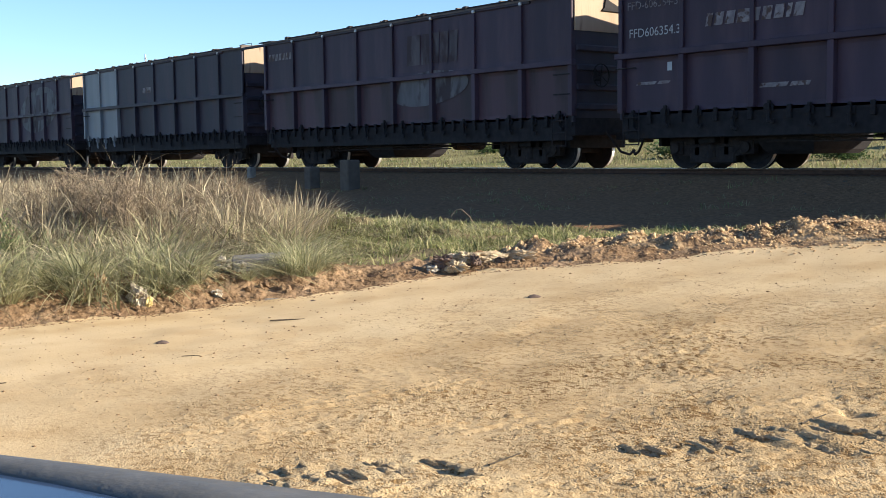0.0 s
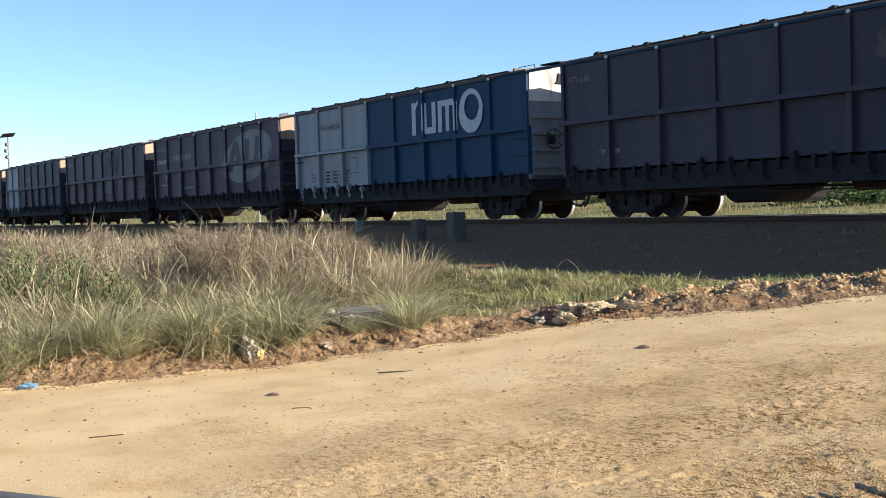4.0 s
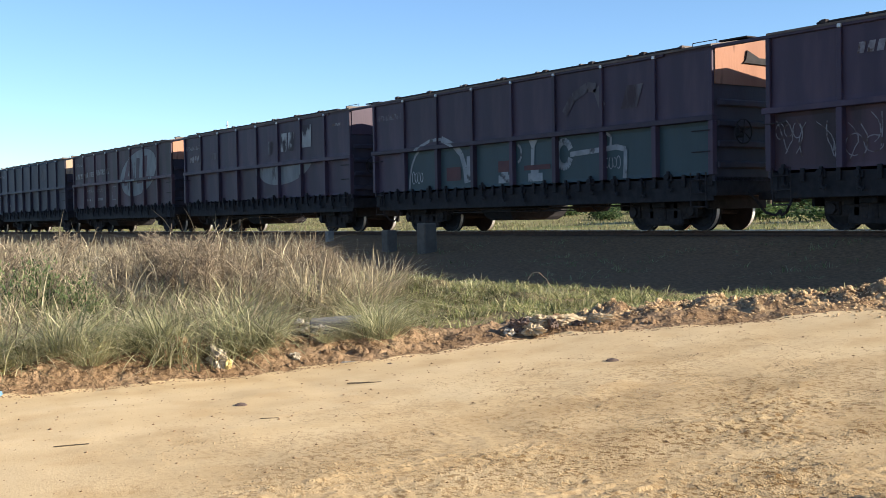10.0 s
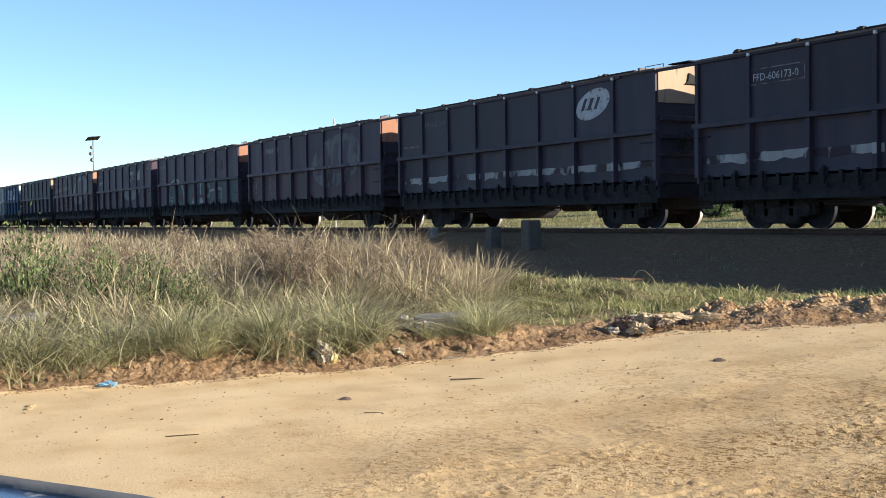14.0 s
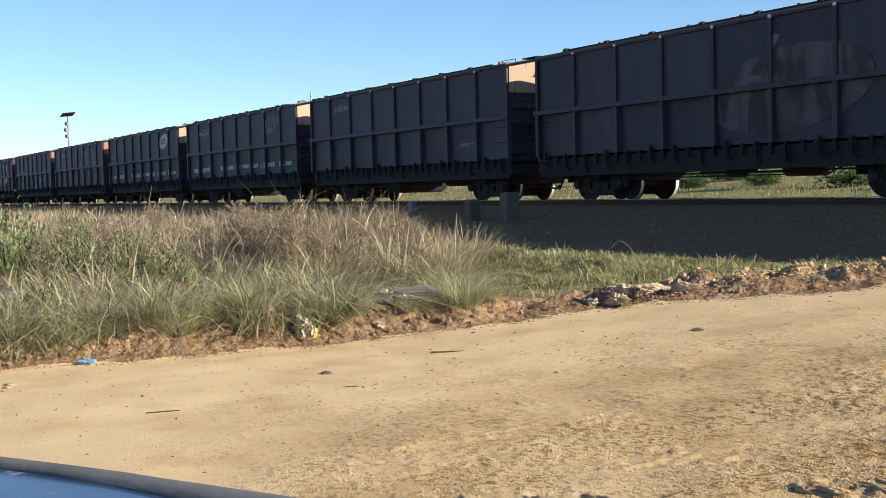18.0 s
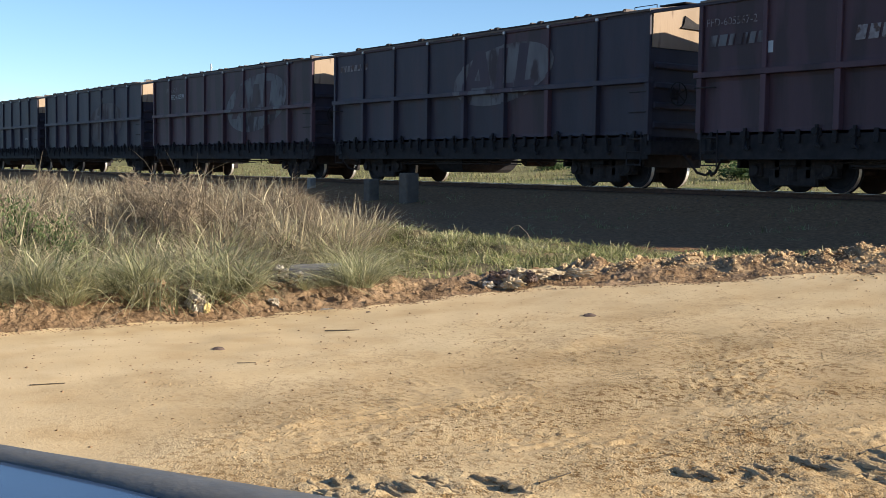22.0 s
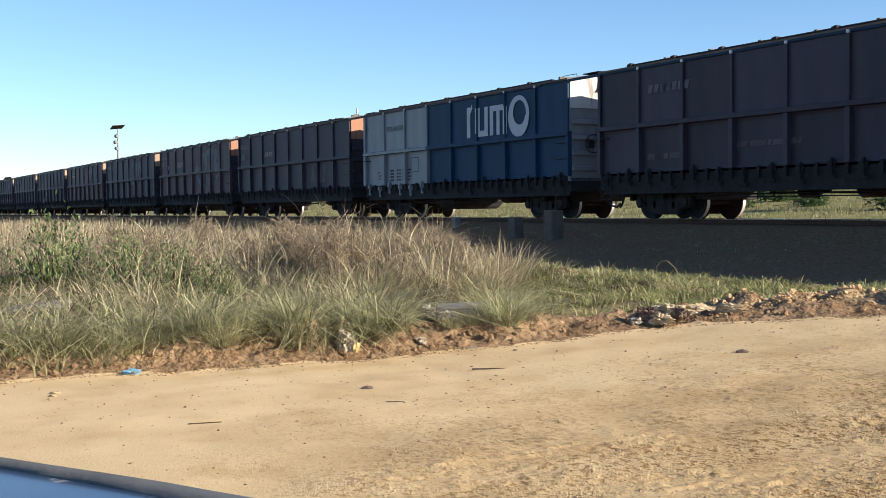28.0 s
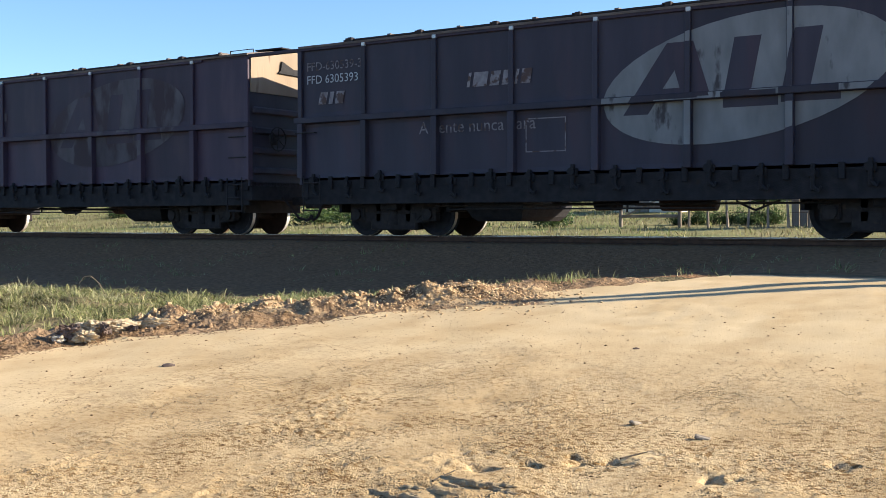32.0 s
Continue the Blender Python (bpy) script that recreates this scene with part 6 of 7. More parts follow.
def rough_place(rnd):
    while True:
        x, y = rnd.uniform(-7.0, 1.2), rnd.uniform(2.0, 8.4)
        if rnd.random() < rough_of(x, y) * (0.06 + 1.3 * max(0.0, noise.noise((x * 1.8, y * 1.8, 4)) + 0.9 * noise.noise((x * 7, y * 6, 24)))) + 0.010:
            return x, y


def bank_place(rnd):
    y = rnd.uniform(0.1, 8.3)
    return road_edge(y) - abs(rnd.gauss(0.3, 0.35)) + 0.12, y


def road_place(rnd):
    y = rnd.uniform(1.0, 9.6)
    return road_edge(y) + 0.1 + abs(rnd.gauss(0, 3.0)), y


scatter("road_crumbs", 62000, rough_place, 0.0018, 0.0068, M_SAND, "loose crumbs of pale earth on the road", 81)
scatter("bank_crumbs", 9000, bank_place, 0.003, 0.012, M_CLAY, "small reddish crumbs along the clay bank", 82)
scatter("heap_crumbs", 11000, heap_point, 0.004, 0.020, M_HEAP, "small crumbs of the spoil heap", 83)
scatter("road_pebbles", 1400, road_place, 0.003, 0.012, M_CLAY, "scattered small stones on the sandy road", 84)
scatter("ballast_stones", 700, lambda rnd: (rnd.uniform(-48, 6), rnd.choice((rnd.uniform(16.4, 18.4), rnd.uniform(15.4, 18.4)))), 0.01, 0.028, M_SHADECONCRETE, "dark ballast stones beside the track", 85)


# ---- litter ----
def crumpled(name, x, y, size, material, seed, label, category, flat=0.5, rz=0.0):
    """A crumpled sheet of plastic or cloth with folds."""
    bm = bmesh.new()
    bmesh.ops.create_icosphere(bm, subdivisions=4, radius=1.0)
    o = Vector((seed * 3.7, seed * 1.9, 0))
    for v in bm.verts:
        f = 0.8 + 0.6 * noise.noise(v.co * 1.5 + o) + 0.55 * abs(noise.noise(v.co * 2.9 + o)) - 0.5 * abs(noise.noise(v.co * 5.5 + o))
        f += 0.35 * abs(noise.noise(Vector((v.co.x * 1.5, v.co.y * 7.0, v.co.z * 4.0)) + o)) - 0.25 * abs(noise.noise(Vector((v.co.x * 7.0, v.co.y * 2.0, v.co.z * 5.0)) - o))
        v.co *= f
        v.co.x *= size[0]
        v.co.y *= size[1]
        v.co.z *= size[2]
    ob = new(name, data_of(name, bm, material))
    ob.matrix_basis = pose(x, y, ground_z(x, y) + size[2] * flat, 0, 0, rz)
    return tagged(ob, label, category)


def ridge_mesh(seed):
    """A jagged ridge of pressed-up earth beside a tyre mark, along x."""
    rnd = random.Random(seed)
    bm = bmesh.new()
    rows, n = [], 12
    for i in range(n + 1):
        x = -0.5 + i / n
        k = math.sin(math.pi * i / n) ** 0.6
        o = 0.10 * noise.noise((x * 5, seed * 3.3, 0))
        h = k * rnd.uniform(0.45, 1.0)
        rows.append([bm.verts.new((x, o - 0.10 * k - 0.01, -0.25)), bm.verts.new((x + rnd.uniform(-0.02, 0.02), o - 0.03 * k, h * 0.8)), bm.verts.new((x, o + 0.03 * k, h)), bm.verts.new((x, o + 0.12 * k + 0.01, -0.25))])
    for a, c in zip(rows, rows[1:]):
        for j in range(3):
            bm.faces.new((a[j], c[j], c[j + 1], a[j + 1]))
        bm.faces.new((a[3], c[3], c[0], a[0]))
    bm.faces.new(rows[0][::-1])
    bm.faces.new(rows[-1])
    bmesh.ops.recalc_face_normals(bm, faces=bm.faces)
    return data_of("mud_ridge", bm, M_SAND)


def ridges():
    ms = [ridge_mesh(i) for i in range(5)]
    rnd = random.Random(52)
    for i, (x, y) in enumerate(GROOVES):
        for j in range(3):
            px, py = x + rnd.uniform(-0.14, 0.14), y + rnd.uniform(-0.05, 0.07)
            s, h = rnd.uniform(0.08, 0.22), rnd.uniform(0.008, 0.022)
            ob = new("mud_ridge", ms[(i + j) % 5])
            ob.matrix_basis = pose(px, py, ground_z(px, py) + 0.002, 0, 0, rnd.uniform(-14, 10)) @ Matrix.Diagonal((s, s * 0.8, h, 1))
            tagged(ob, "jagged ridge of dried mud along a tyre mark", "mud ridge", "mud ridges on the road")


ridges()


def litter():
    bag = crumpled("plastic_bag", -8.63, 3.74, (0.10, 0.08, 0.105), M_CLOTH, 1, "crumpled dirty white plastic bag on the clay bank", "plastic bag", 0.4)
    bm = bmesh.new()
    bmesh.ops.create_icosphere(bm, subdivisions=3, radius=1.0)
    for v in bm.verts:
        v.co *= 1 + 0.5 * noise.noise(v.co * 2.1)
        v.co = Vector((v.co.x * 0.03, v.co.y * 0.03, v.co.z * 0.045))
    y = part("stain", bm, M_YELLOW, bag, "yellowed part of the bag")
    y.location = (0.08, 0.05, -0.03)
    crumpled("clay_boulder", -8.86, 3.52, (0.08, 0.07, 0.08), M_CLAY, 2, "rounded boulder of reddish clay on the bank", "clay boulder", 0.4)
    crumpled("plastic_scrap", -9.08, 4.72, (0.08, 0.05, 0.06), M_CLOTH, 3, "torn white plastic scrap in the grass", "plastic scrap", 1.3, 20)
    crumpled("plastic_scrap", -8.98, 4.84, (0.05, 0.035, 0.05), M_CLOTH, 4, "torn white plastic scrap in the grass", "plastic scrap", 1.1, 60)
    bm = bmesh.new()
    box(bm, -0.24, 0.24, -0.16, 0.16, -0.09, 0.03, 0.015)
    ob = new("stone_slab", data_of("stone_slab", bm, M_CONCRETE))
    ob.matrix_basis = pose(-9.25, 5.17, ground_z(-9.25, 5.17) + 0.12, 3, -3, 60)
    tagged(ob, "flat grey stone slab half hidden in grass", "stone slab")
    bm = bmesh.new()
    box(bm, -0.3, 0.3, -0.14, 0.14, 0, 0.06, 0.02)
    ob = new("concrete_slab", data_of("concrete_slab", bm, M_CONCRETE))
    ob.matrix_basis = pose(-11.0, 1.72, ground_z(-11.0, 1.72) + 0.16, 4, -6, 70)
    tagged(ob, "broken concrete slab lying in the grass", "concrete slab")
    bm = bmesh.new()
    box(bm, -0.05, 0.05, -0.05, 0.05, -0.16, 0.03)
    foot = part("slab_foot", bm, M_CONCRETE, ob)
    crumpled("stone", -8.5, 4.36, (0.055, 0.04, 0.035), M_CLOTH, 5, "pale angular stone on the clay bank", "stone", 0.4)
    crumpled("plastic_sheet", -8.25, 4.72, (0.07, 0.035, 0.012), M_CONCRETE, 6, "flat scrap of clear plastic on the bank", "plastic sheet", 0.4, 70)
    crumpled("blue_bag", -8.5, 1.98, (0.06, 0.04, 0.028), M_BLUEBAG, 7, "crumpled light blue plastic bag", "plastic bag", 0.4, 80)
    crumpled("dark_rag", -8.12, 6.42, (0.10, 0.07, 0.075), M_DARKCLOTH, 8, "heap of muddy dark rags", "rag", 0.9, 40)
    crumpled("white_rag", -8.03, 6.60, (0.12, 0.06, 0.065), M_RAG, 9, "crumpled dirty white rag on the heap", "rag", 1.0, 50)
    crumpled("white_rag", -7.99, 6.44, (0.12, 0.06, 0.05), M_RAG, 10, "crumpled dirty white rag on the heap", "rag", 1.0, 10)
    crumpled("white_rag", -7.93, 6.78, (0.16, 0.045, 0.05), M_RAG, 11, "stretched dirty white rag beside the heap", "rag", 1.1, 55)
    crumpled("white_rag", -7.78, 7.02, (0.17, 0.04, 0.04), M_RAG, 12, "stretched dirty white rag beside the heap", "rag", 1.0, 35)
    for i, (x, y, rz) in enumerate(((-8.14, 6.30, 20), (-7.98, 6.54, 70), (-8.2, 6.6, 40), (-7.85, 6.84, 10))):
        crumpled("torn_rag", x, y, (0.07, 0.035, 0.03), M_DARKCLOTH if i % 2 else M_CLOTH, 30 + i, "small torn muddy rag at the foot of the heap", "rag", 0.9, rz)
    crumpled("brown_rag", -7.92, 6.62, (0.05, 0.05, 0.06), M_DARKCLOTH, 13, "dark brown rag between the white ones", "rag", 1.2)
    # bits on the road
    bm = bmesh.new()
    rod(bm, (-0.24, 0, 0.012), (0.22, 0.03, 0.014), 0.013, 0.008, 6)
    rod(bm, (0.0, 0.01, 0.014), (0.06, 0.07, 0.02), 0.006, 0.003, 5)
    stick = data_of("stick", bm, M_BARK)
    for x, y, a, s in ((-7.25, 4.28, 62, 0.55), (-6.33, 1.88, 75, 0.4), (-6.4, 3.1, 60, 0.25), (-3.35, 2.95, 100, 0.45), (-2.9, 4.35, 95, 0.5), (-2.3, 5.1, 75, 0.5)):
        ob = new("stick", stick)
        ob.matrix_basis = pose(x, y, ground_z(x, y), 0, 0, a) @ Matrix.Diagonal((s, s * 0.8, s * 0.8, 1))
        tagged(ob, "thin dry stick lying on the sandy road", "stick", "sticks on the road")
    dark = [clod_mesh(i + 20, M_DARKCLOTH) for i in range(2)]
    pale = clod_mesh(23, M_SAND)
    for x, y, s in ((-6.49, 6.01, 0.05), (-6.99, 3.18, 0.04), (-7.85, 1.33, 0.035), (-7.75, 1.30, 0.03), (-3.5, 7.75, 0.025), (-7.9, 4.9, 0.02)):
        ob = new("dark_stone", dark[0]) if y != 1.33 and y != 1.30 else new("pale_stone", pale)
        ob.matrix_basis = pose(x, y, ground_z(x, y) + s * 0.12, 0, 0, 40) @ Matrix.Diagonal((s * 1.3, s, s * 0.45, 1))
        tagged(ob, "small flat stone on the road", "stone", "flat stones on the road")
    bm = bmesh.new()
    box(bm, -0.09, 0.09, -0.045, 0.045, 0, 0.05, 0.015)
    chip = data_of("chip", bm, M_WOOD)
    for x, y, a in ((-2.15, 5.56, 20), (-2.6, 5.75, 70)):
        ob = new("wood_chip", chip)
        ob.matrix_basis = pose(x, y, ground_z(x, y) - 0.005, 12, 14, a) @ Matrix.Diagonal((0.45, 0.45, 0.4, 1))
        tagged(ob, "pale broken chip standing out of the sand", "chip", "pale chips on the road")
    # a bent grass stalk beside the heap
    bm = bmesh.new()
    tube(bm, [(0, 0, 0), (-0.12, 0, 0.22), (-0.22, 0, 0.31), (-0.30, 0, 0.30), (-0.36, 0, 0.22)], 0.005, 5)
    ob = new("bent_stalk", data_of("bent_stalk", bm, M_TWIG))
    ob.matrix_basis = pose(-11.35, 9.55, ground_z(-11.35, 9.55), 0, 0, 40)
    tagged(ob, "single bent dry stalk at the edge of the shade", "stalk")


litter()


# ---- beside and beyond the track ----
def lineside():
    for x, w, top in ((-24.75, 0.30, 1.00), (-23.05, 0.36, 1.16)):
        z = ground_z(x, 15.4)
        bm = bmesh.new()
        box(bm, -w / 2, w / 2, -w / 2, w / 2, -0.1, top - z, 0.03)
        ob = new("concrete_post", data_of("concrete_post", bm, M_SHADECONCRETE))
        ob.location = (x, 15.4, z)
        tagged(ob, "short square concrete marker post beside the track", "concrete post", "marker posts")
    z = ground_z(-30.0, 16.6)
    bm = bmesh.new()
    box(bm, -0.10, 0.10, -0.10, 0.10, -0.1, 0.96 - z, 0.02)
    ob = new("pale_post", data_of("pale_post", bm, M_CONCRETE))
    ob.location = (-30.0, 16.6, z)
    tagged(ob, "slim pale concrete post beside the track", "concrete post", "marker posts")
    for x, top, big in ((-105.0, 8.7, 1.0), (-174.0, 6.0, 0.8)):
        y = 23.6
        z = ground_z(x, y, False)
        s = tagged(new("signal_mast"), "railway signal mast with a tilted solar panel on top", "signal mast", "signal masts")
        s.location = (x, y, z)
        s.rotation_euler[2] = radians(-75)
        h = top - z
        bm = bmesh.new()
        rod(bm, (0, 0, -0.1), (0, 0, h - 0.15), 0.09, 0.06, 10)
        part("pole", bm, M_MAST, s)
        bm = bmesh.new()
        box(bm, -0.6 * big, 0.6 * big, -0.35, 0.35, -0.03, 0.03, 0.01)
        p = part("solar_panel", bm, M_STEEL, s)
        p.matrix_basis = pose(0, 0, h, 24, 6, 0)
        for i in range(3):
            bm = bmesh.new()
            rod(bm, (0.05, -0.22, 0), (0.05, 0.06, 0), 0.17, 0.13, 14)
            box(bm, -0.04, 0.14, -0.05, 0.05, -0.04, 0.04)
            l = part("lamp_head", bm, M_MAST, s)
            l.location = (0.1 * (i % 2), 0, h - 0.8 - 0.55 * i)
    z = ground_z(-52.5, 23.5)
    bm = bmesh.new()
    rod(bm, (0, 0, -0.1), (0, 0, 6.2 - z), 0.05, 0.035, 8)
    rod(bm, (-0.15, 0, 6.0 - z), (0.15, 0, 6.0 - z), 0.015, n=6)
    ob = new("thin_post", data_of("thin_post", bm, M_ALU))
    ob.location = (-52.5, 23.5, z)
    tagged(ob, "thin metal post behind the train", "post")


lineside()


def homestead():
    """The hut, the rail gate and the stake fence across the line."""
    hut = tagged(new("hut"), "small whitewashed hut with a rusty sheet roof", "hut")
    x, y = -19.8, 46.0
    hut.location = (x, y, ground_z(x, y) - 0.1)
    wall = mat("limewashed_wall", (0.62, 0.56, 0.42), (0.72, 0.66, 0.52), 3, 0.9, 0.3, 30, spots=(0.45, 0.33, 0.2), spot_scale=2)
    bm = bmesh.new()
    for x0, x1, z0, z1 in ((-1.5, -0.6, 0, 2.1), (0.1, 0.8, 0, 0.9), (0.1, 0.8, 1.6, 2.1), (0.8, 1.5, 0, 2.1), (-0.6, 0.1, 1.8, 2.1)):
        box(bm, x0, x1, -1.1, -1.0, z0, z1)
    box(bm, -1.5, 1.5, 1.0, 1.1, 0, 2.1)
    box(bm, -1.5, -1.4, -1.0, 1.0, 0, 2.1)
    box(bm, 1.4, 1.5, -1.0, 1.0, 0, 2.1)
    part("wall", bm, wall, hut)
    bm = bmesh.new()
    box(bm, -1.75, 1.75, -1.4, 1.4, 2.1, 2.16)
    part("roof", bm, M_ROOF, hut)
    bm = bmesh.new()
    box(bm, -0.58, 0.08, -1.06, -1.02, 0.02, 1.78, 0.005)
    part("door", bm, M_WOOD, hut)
    bm = bmesh.new()
    for a, b, c, d in ((0.1, 0.8, 0.9, 0.97), (0.1, 0.8, 1.53, 1.6), (0.1, 0.17, 0.97, 1.53), (0.73, 0.8, 0.97, 1.53)):
        box(bm, a, b, -1.12, -1.0, c, d)
    part("window", bm, M_WOOD, hut, "wooden window frame")
    gate = tagged(new("rail_gate"), "weathered wooden rail gate in front of the hut", "gate")
    gx, gy = -14.9, 34.0
    gate.location = (gx, gy, ground_z(gx, gy))
    for i in range(4):
        bm = bmesh.new()
        box(bm, -0.95, 0.95, -0.03, 0.03, 0.3 + 0.27 * i, 0.40 + 0.27 * i, 0.008)
        part("rail", bm, M_WOOD, gate)
    for a in (-1.0, 1.0):
        bm = bmesh.new()
        rod(bm, (a, 0, -0.1), (a, 0, 1.45), 0.07, 0.06, 8)
        part("post", bm, M_WOOD, gate)
    bm = bmesh.new()
    rod(bm, (-0.95, -0.04, 0.3), (0.95, -0.04, 1.2), 0.03, n=6)
    part("brace", bm, M_WOOD, gate)
    rnd = random.Random(44)
    fence = tagged(new("stake_fence"), "row of weathered wooden stakes with wire", "fence")
    bm = bmesh.new()
    rod(bm, (0, 0, -0.1), (0, 0, 1.15), 0.045, 0.03, 7)
    stake = data_of("stake", bm, M_WOOD)
    ends = []
    for i in range(18):
        xx = -13.6 + i * 0.62
        o = part("stake", stake, None, fence)
        zz = ground_z(xx, 34.0)
        o.matrix_basis = pose(xx, 34.0, zz, rnd.uniform(-5, 5), rnd.uniform(-5, 5), 0) @ Matrix.Diagonal((1, 1, rnd.uniform(0.75, 1.15), 1))
        ends.append((xx, 34.0, zz))
    for h in (0.45, 0.8):
        bm = bmesh.new()
        tube(bm, [(a, b, c + h) for a, b, c in ends], 0.006, 4)
        part("wire", bm, M_RUST, fence)
    shack = tagged(new("board_shelter"), "leaning weathered boards of a small shelter", "shelter")
    sx, sy = -9.6, 35.0
    shack.location = (sx, sy, ground_z(sx, sy))
    for i in range(9):
        bm = bmesh.new()
        leaning = i > 6
        w = 0.07 if leaning else 0.112
        box(bm, -w, w, -0.02, 0.02, -0.05, rnd.uniform(1.6, 2.1), 0.006)
        o = part("board", bm, M_WOOD, shack)
        o.matrix_basis = pose(-1.0 + i * 0.24, -0.3 if leaning else 0, 0, rnd.uniform(-14, -8) if leaning else 0, rnd.uniform(8, 14) if leaning else rnd.uniform(-1, 1), 0)
    bm = bmesh.new()
    box(bm, -1.2, 1.2, -0.05, 1.2, 1.9, 1.95)
    part("roof_sheet", bm, M_ROOF, shack)
    for a in (-1.1, 1.1):
        bm = bmesh.new()
        rod(bm, (a, 1.1, -0.1), (a, 1.1, 1.92), 0.06, n=7)
        part("post", bm, M_WOOD, shack)


homestead()


# Unseen tree, placed only to cast the streaked shadow across the road.
def bare_tree():
    ob = tagged(new("bare_tree"), "leafless forked tree beside the level crossing", "tree")
    x, y = 2.4, 15.2
    ob.location = (x, y, ground_z(x, y) - 0.05)
    bm = bmesh.new()
    rod(bm, (0, 0, 0), (0.05, 0, 1.5), 0.26, 0.20, 10)
    part("trunk", bm, M_BARK, ob)
    for pts in ([(0.05, 0, 1.45), (-0.15, 0.25, 2.3), (-0.02, 0.12, 3.1), (0, 0.1, 3.9)], [(0.05, 0, 1.45), (0.25, -0.2, 2.2), (0.05, -0.15, 2.9), (0.1, -0.05, 3.6)]):
        bm = bmesh.new()
        for i, (a, b) in enumerate(zip(pts, pts[1:])):
            rod(bm, a, b, 0.15 - 0.03 * i, 0.12 - 0.03 * i, 8)
        part("limb", bm, M_BARK, ob)


bare_tree()


# ---- the parked car ----
def car():
    """A small car; its x axis points ahead, the origin on the ground below the camera's place beside the windscreen."""
    c = tagged(new("parked_car"), "parked dark blue car with a dusty bonnet", "car")
    c.matrix_basis = pose(0, 0, 0.0, 0, 0, math.degrees(math.atan2(-0.482, -0.876)))
    gloss = mat("dusty_car_paint", (0.022, 0.045, 0.095), (0.034, 0.060, 0.115), 3, 0.16, spots=(0.26, 0.27, 0.28), spot_scale=13, spot_at=0.66, shine=0.30)
    # Plain grey for the wing edges and the bumper.
    trim = mat("grey_dusty_trim", (0.10, 0.10, 0.096), (0.15, 0.147, 0.14), 8, 0.5, 0.1, 60)
    rubber = mat("tyre_rubber", (0.02, 0.02, 0.02), (0.035, 0.033, 0.03), 10, 0.9, 0.3, 60)
    glass = bpy.data.materials.new("car_glass")
    glass.use_nodes = True
    g = glass.node_tree.nodes["Principled BSDF"]
    g.inputs["Transmission Weight"].default_value, g.inputs["Roughness"].default_value, g.inputs["Base Color"].default_value = 1.0, 0.02, (0.8, 0.86, 0.84, 1)
    R, L = -1.312, 0.24           # right and left flank
    mid = (R + L) / 2
    nx, ny = 22, 16

    def crest(a):
        return 0.812 - 0.06 * smoothstep(1.9, 2.75, a)

    def flank(a):
        return (L - R) / 2 - 0.028 * smoothstep(1.3, 1.75, a) - 0.09 * smoothstep(1.8, 2.75, a)

    def rim_width(a):
        return float(np.interp(a, [0.5, 0.9, 1.1, 1.33, 1.65, 2.7], [0.165, 0.115, 0.083, 0.060, 0.034, 0.030]))

    # bonnet: a curved sheet from the windscreen to the nose
    bm = bmesh.new()
    grid = []
    for i in range(nx + 1):
        a = -0.25 + 2.95 * i / nx
        grid.append([(a, mid + u * (flank(a) - rim_width(a) - 0.002), crest(a) - 0.006 + 0.012 * (1 - u * u)) for u in (-1 + 2 * j / ny for j in range(ny + 1))])
    top = [[bm.verts.new(p) for p in row] for row in grid]
    low = [[bm.verts.new((p[0], p[1], p[2] - 0.025)) for p in row] for row in grid]
    for i in range(nx):
        for j in range(ny):
            bm.faces.new((top[i][j], top[i + 1][j], top[i + 1][j + 1], top[i][j + 1]))
            bm.faces.new((low[i][j], low[i][j + 1], low[i + 1][j + 1], low[i + 1][j]))
    for i in range(nx):
        bm.faces.new((top[i][0], low[i][0], low[i + 1][0], top[i + 1][0]))
        bm.faces.new((top[i][ny], top[i + 1][ny], low[i + 1][ny], low[i][ny]))
    for j in range(ny):
        bm.faces.new((top[0][j], top[0][j + 1], low[0][j + 1], low[0][j]))
        bm.faces.new((top[nx][j], low[nx][j], low[nx][j + 1], top[nx][j + 1]))
    bmesh.ops.recalc_face_normals(bm, faces=bm.faces)
    part("bonnet", bm, gloss, c, "glossy blue bonnet with dust spots")
    for s in (-1, 1):
        bm = bmesh.new()
        rings = []
        for i in range(nx + 1):
            a = -0.25 + 2.95 * i / nx
            e, z = mid + s * flank(a), crest(a)
            q = rim_width(a)
            prof = [(e - s * q, z - 0.03), (e - s * (q - 0.001), z + 0.000), (e - s * q * 0.45, z + 0.008), (e, z - 0.002), (e + s * 0.035, z - 0.04), (e + s * 0.05, z - 0.12), (e + s * 0.05, 0.30), (e - s * 0.06, 0.30)]
            rings.append([bm.verts.new((a, p, v)) for p, v in prof])
        for r0, r1 in zip(rings, rings[1:]):
            for k in range(8):
                bm.faces.new((r0[k], r0[(k + 1) % 8], r1[(k + 1) % 8], r1[k]))
        bm.faces.new(rings[0][::-1])
        bm.faces.new(rings[-1])
        bmesh.ops.recalc_face_normals(bm, faces=bm.faces)
        part("wing", bm, trim, c, "grey dusty wing edge", True)
    bm = bmesh.new()
    box(bm, 2.66, 2.82, R + 0.14, L - 0.14, 0.28, 0.66, 0.05)
    part("bumper", bm, trim, c)
    for y in (R + 0.32, L - 0.32):
        bm = bmesh.new()
        box(bm, 2.69, 2.845, y - 0.16, y + 0.16, 0.52, 0.64, 0.03)
        part("headlight", bm, glass, c, "clear headlight")
    bm = bmesh.new()
    box(bm, -2.9, -0.25, R, L, 0.30, 0.80, 0.05)
    part("body", bm, gloss, c)
    bm = bmesh.new()
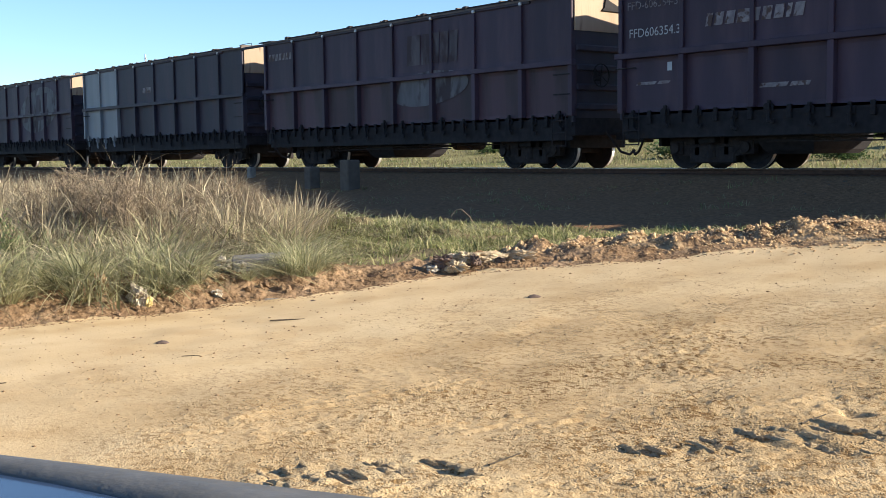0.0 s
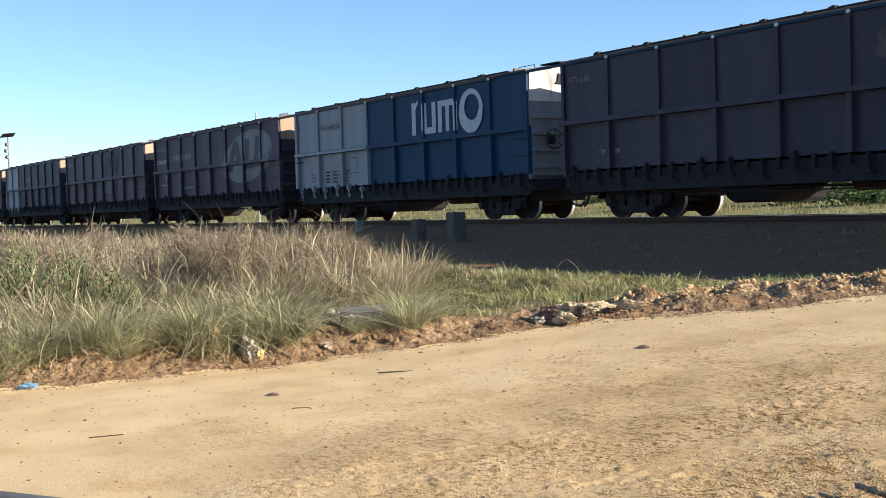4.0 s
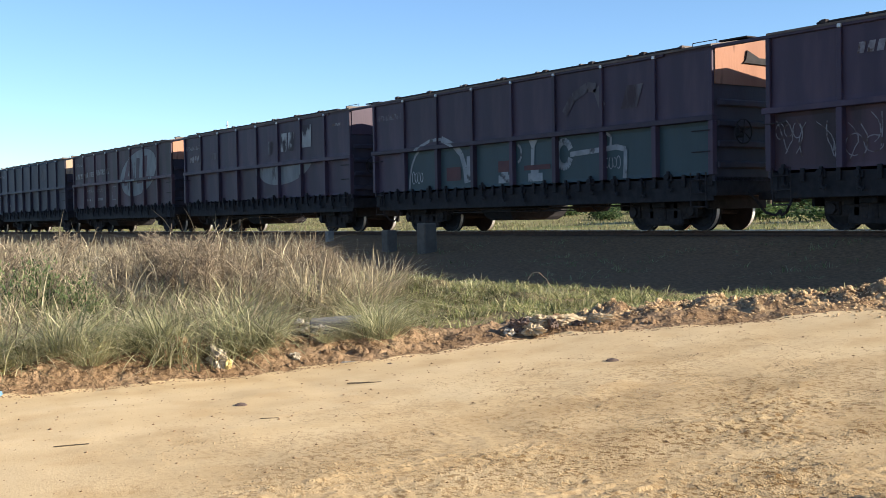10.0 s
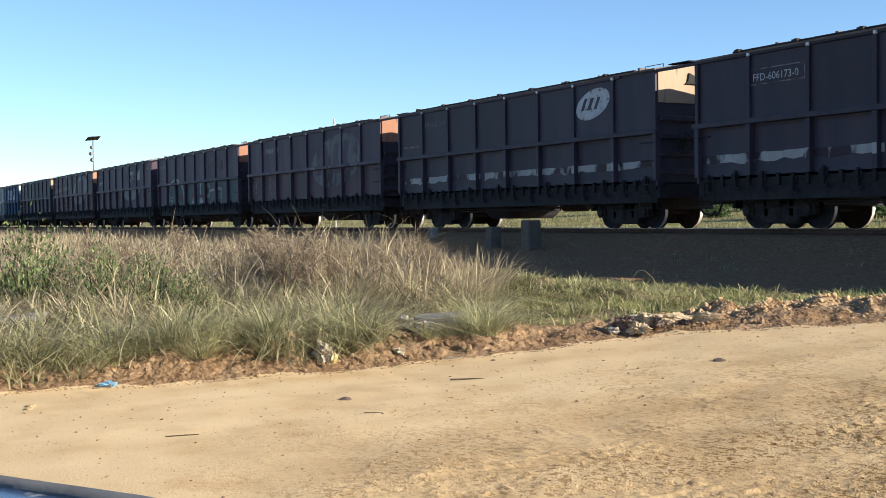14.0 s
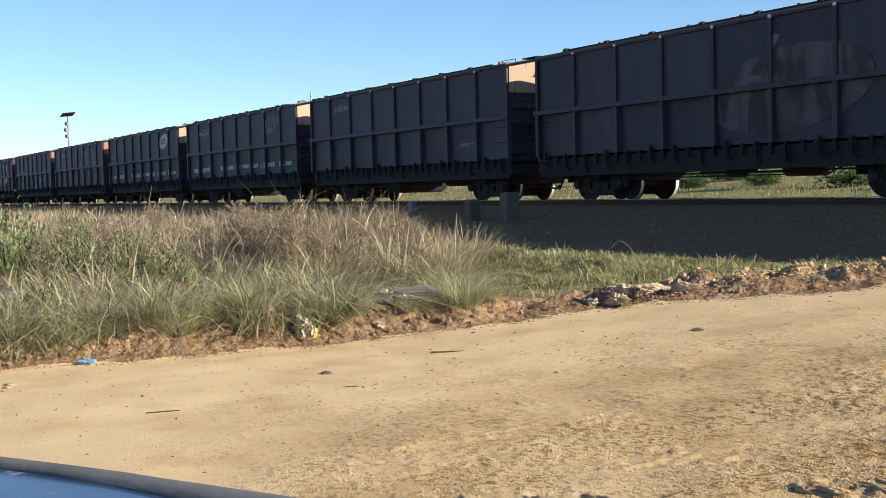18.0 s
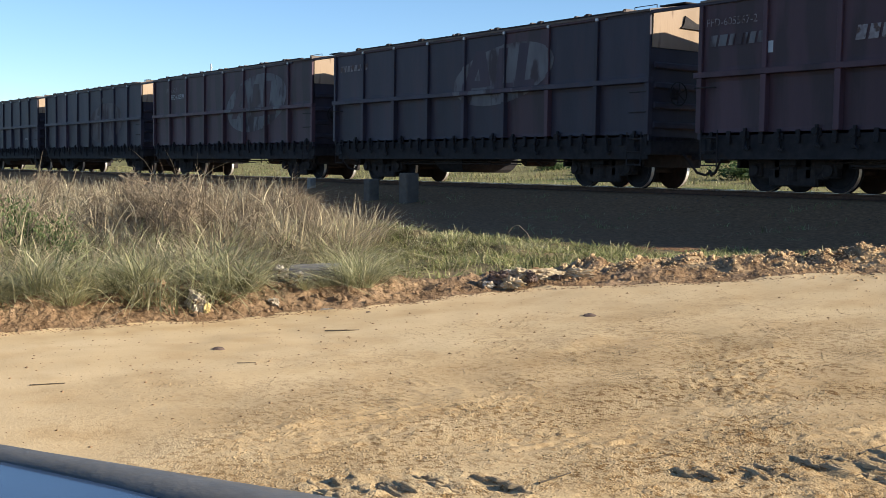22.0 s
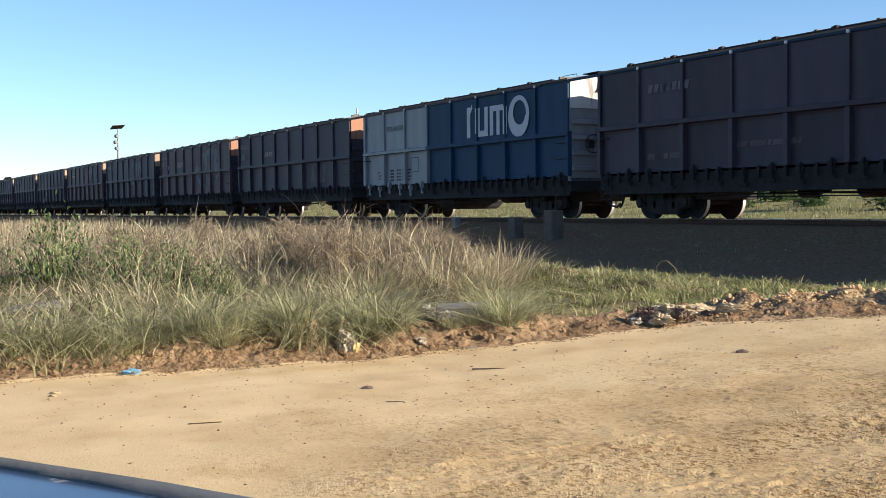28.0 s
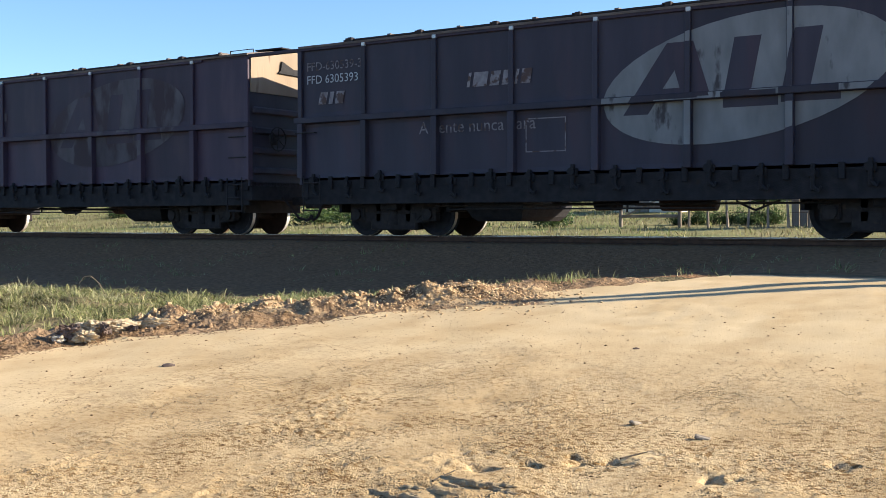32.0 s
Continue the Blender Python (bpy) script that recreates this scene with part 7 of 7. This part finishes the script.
    v = [bm.verts.new(p) for p in ((-0.42, R + 0.06, 0.82), (-0.42, L - 0.06, 0.82), (-1.15, L - 0.16, 1.36), (-1.15, R + 0.16, 1.36))]
    w = [bm.verts.new(p.co + Vector((-0.006, 0, -0.008))) for p in v]
    bm.faces.new(v)
    bm.faces.new(w[::-1])
    for i in range(4):
        bm.faces.new((v[i], w[i], w[(i + 1) % 4], v[(i + 1) % 4]))
    bmesh.ops.recalc_face_normals(bm, faces=bm.faces)
    part("windscreen", bm, glass, c)
    bm = bmesh.new()
    box(bm, -2.5, -1.12, R + 0.16, L - 0.16, 1.34, 1.40, 0.02)
    part("roof", bm, gloss, c)
    for s, y in ((1, R + 0.10), (-1, L - 0.10)):
        bm = bmesh.new()
        rod(bm, (-0.46, y - 0.06 * s, 0.80), (-1.15, y + 0.06 * s, 1.38), 0.03, n=6)
        rod(bm, (-1.65, y - 0.05 * s, 0.80), (-1.7, y + 0.06 * s, 1.37), 0.03, n=6)
        rod(bm, (-2.8, y - 0.05 * s, 0.80), (-2.45, y + 0.06 * s, 1.37), 0.04, n=6)
        part("pillar_frame", bm, gloss, c)
    bm = bmesh.new()
    lathe(bm, [(0.14, -0.08), (0.19, -0.09), (0.28, -0.09), (0.30, -0.05), (0.30, 0.05), (0.28, 0.09), (0.19, 0.09), (0.14, 0.08)], 24)
    tyre = data_of("tyre", bm, rubber, True)
    bm = bmesh.new()
    lathe(bm, [(0.05, -0.085), (0.18, -0.07), (0.19, 0.0), (0.18, 0.07), (0.05, 0.085)], 18)
    rim = data_of("rim", bm, M_ALU)
    for a in (1.85, -1.9):
        for y in (R + 0.06, L - 0.06):
            wh = part("wheel", rim, None, c)
            wh.location = (a, y, 0.30)
            part("tyre", tyre, None, wh)


car()


# ---- what moves ----
RUN = [(0.0, -0.04), (4.0, -34.42), (8.0, -68.50), (12.0, -102.68), (16.0, -136.98), (20.0, -171.54), (24.0, -206.16), (28.0, -240.84), (32.0, -275.40)]


def motions():
    for x, w in TRAIN:
        walk(w, [(t, pose(x + s, TRACK_Y, RAIL_Z)) for t, s in RUN])
    times, way = zip(*RUN)
    rows = []
    for f in range(0, 481):
        t = f / 15.0
        rows.append((t, pose(0, 0, 0, 0, math.degrees(float(np.interp(t, times, way)) / WHEEL_R), 0)))
    first = WHEELSETS[0]
    walk(first, rows)
    for o in WHEELSETS[1:]:
        o.rotation_mode = "QUATERNION"
        o.animation_data_create()
        o.animation_data.action = first.animation_data.action
        o.animation_data.action_slot = first.animation_data.action_slot


motions()
